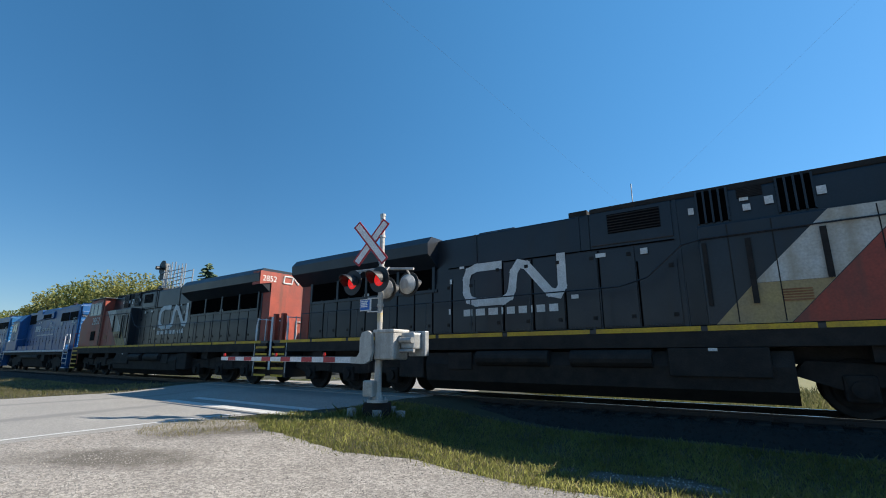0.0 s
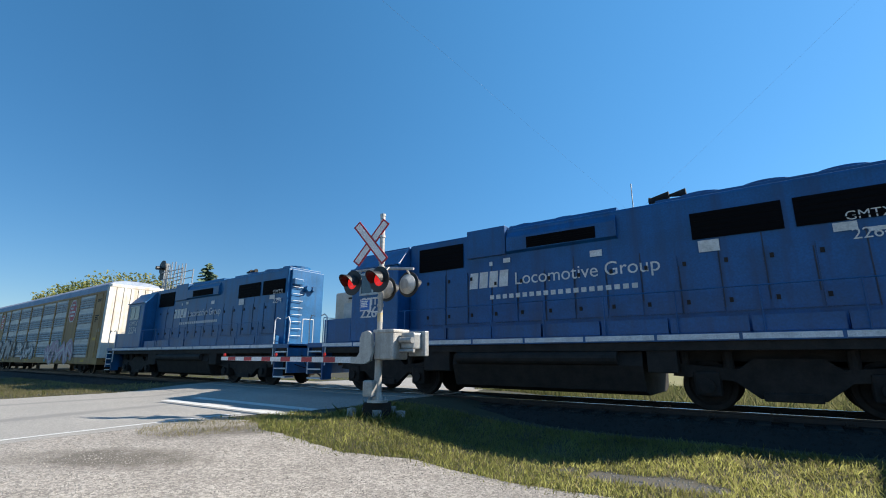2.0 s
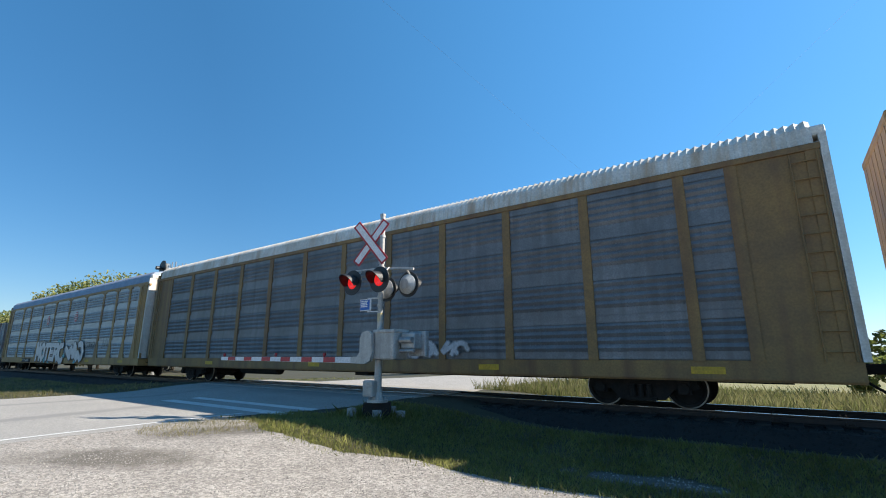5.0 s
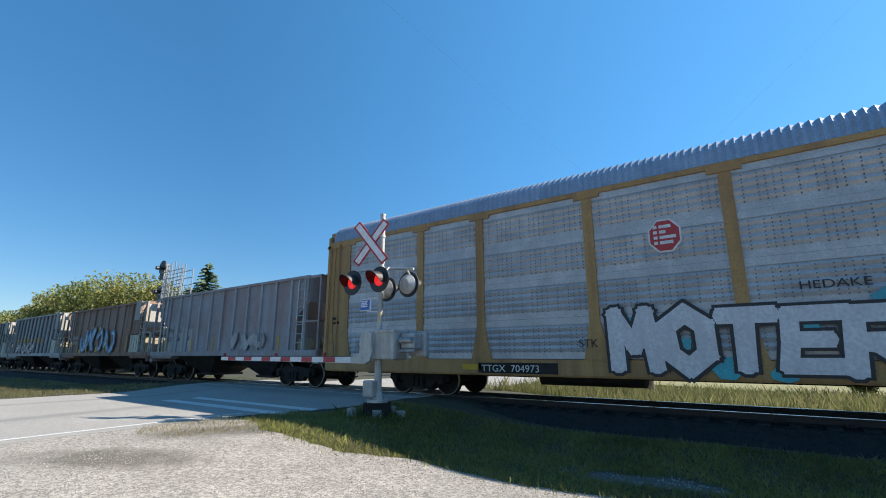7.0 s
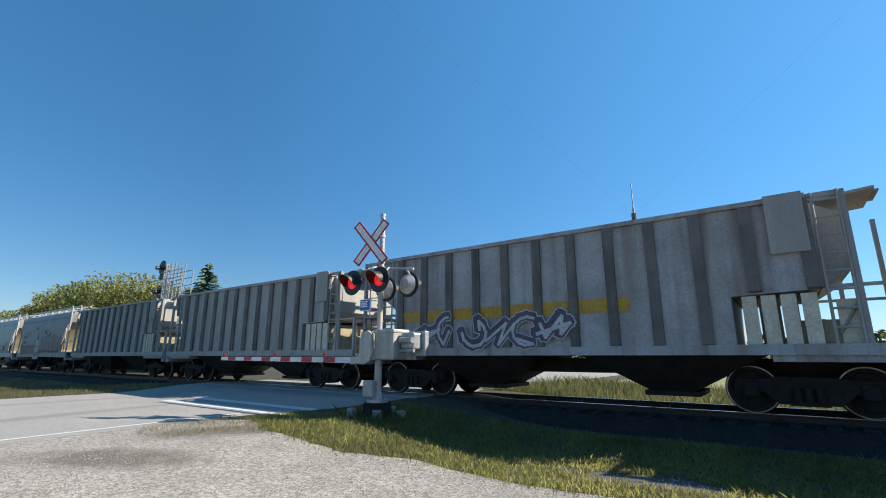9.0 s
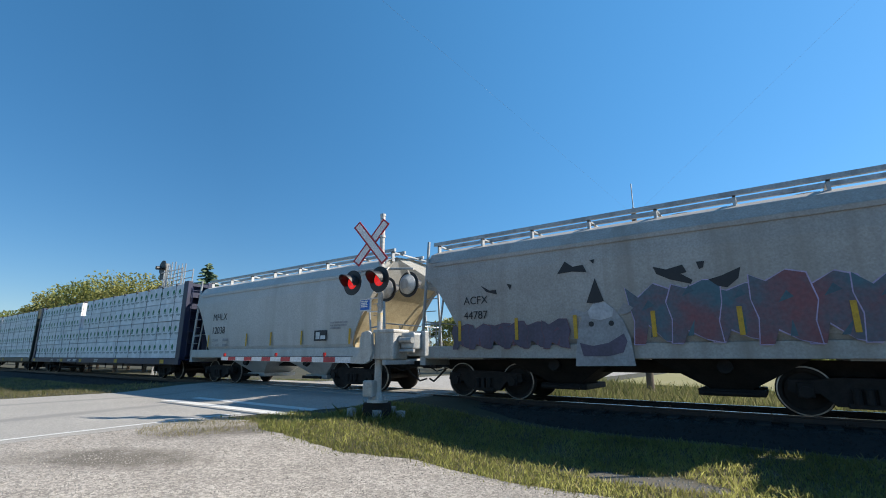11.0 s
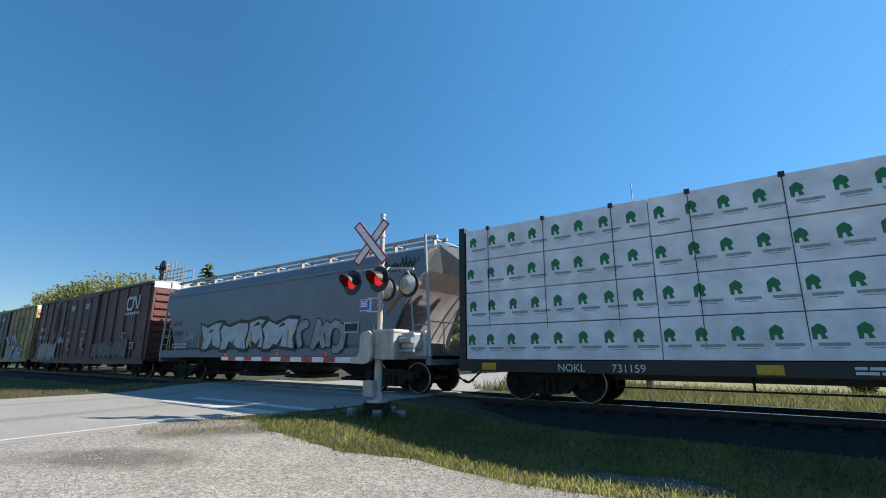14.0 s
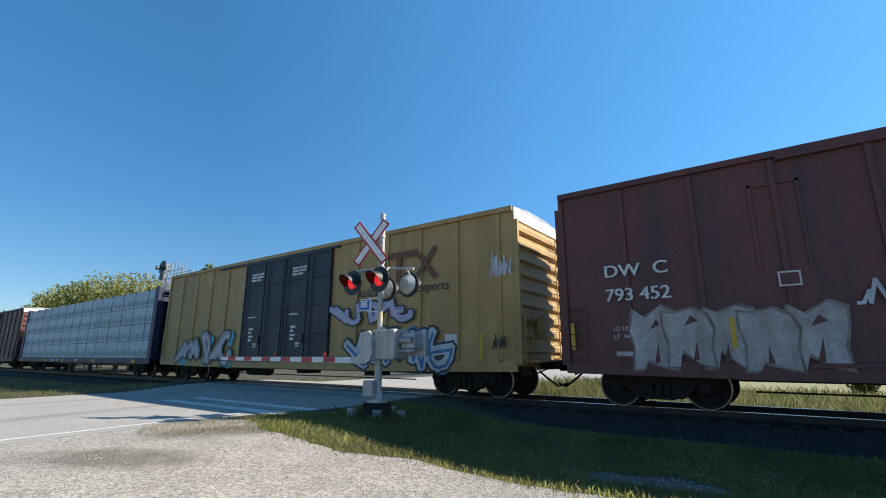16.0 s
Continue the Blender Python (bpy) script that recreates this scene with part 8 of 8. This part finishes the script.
for k, (x, y, h, s) in enumerate(((-21.6, 24.1, 6.9, 2.4), (-20.9, 28.7, 7.4, 2.6), (-20.8, 33.5, 6.8, 2.6), (-24.5, 30.5, 6.2, 2.8), (-30, 33, 6.0, 3.0), (-36, 38, 6.4, 3.2))):
    tree(x, y, h, s, "autumn_leaf", 200 + k, "small tree with yellow-green leaves beyond the crossing", 0.1, 2600, 0.2)
for k, (x, y, h) in enumerate(((2.2, 14.2, 2.3), (4.6, 14.6, 2.5), (7.2, 13.8, 2.4), (9.6, 15.4, 2.6))):
    tree(x, y, h, 1.6, "leaf", 300 + k, "rounded green bush beyond the track", 0.02, 2400, 0.11, "bush")


def far_wood(name, pts, h, material, label, seed):
    """A distant wood: one mass of leaf clumps over trunks too far off to count."""
    r = np.random.RandomState(seed)
    vs, fs = [], []
    for x, y in pts:
        hh = h * r.uniform(0.7, 1.1)
        for _ in range(130):
            a, q = r.uniform(0, 6.283), r.rand() ** 0.5
            zz = hh * r.uniform(0.05, 1.0)
            w = 4.2 * math.sin(math.pi * min(1, 0.25 + 0.75 * zz / hh)) + 0.6
            cx, cy = x + w * q * math.cos(a), y + w * q * math.sin(a)
            s = r.uniform(0.35, 0.8)
            i0 = len(vs)
            u = r.normal(0, 1, (4, 3)) * s
            vs += [(cx + d[0], cy + d[1], zz + d[2] * .7 - 0.4) for d in u]
            fs += [(i0, i0 + 1, i0 + 2), (i0, i0 + 2, i0 + 3), (i0, i0 + 1, i0 + 3)]
    mesh_np(name, np.array(vs), np.array(fs), material, label, "trees")


far_wood("far_wood", [(x, 158 + 4 * math.sin(x)) for x in np.arange(-10, 70, 4.0)], 8.2, "leaf", "distant line of green trees across the field", 41)
far_wood("far_hedge", [(-120 + 6 * i, 150 + 5 * math.sin(i)) for i in range(17)], 6.0, "leaf", "distant hedge of trees beyond the road", 42)

TRAIN_SPEED = 20.97


def motions():
    """The train runs past at a steady speed."""
    for car, x8 in CARS:
        walk(car, [(0.0, pose(x8 - 8 * TRAIN_SPEED, 0, 0)), (16.0, pose(x8 + 8 * TRAIN_SPEED, 0, 0))])


motions()
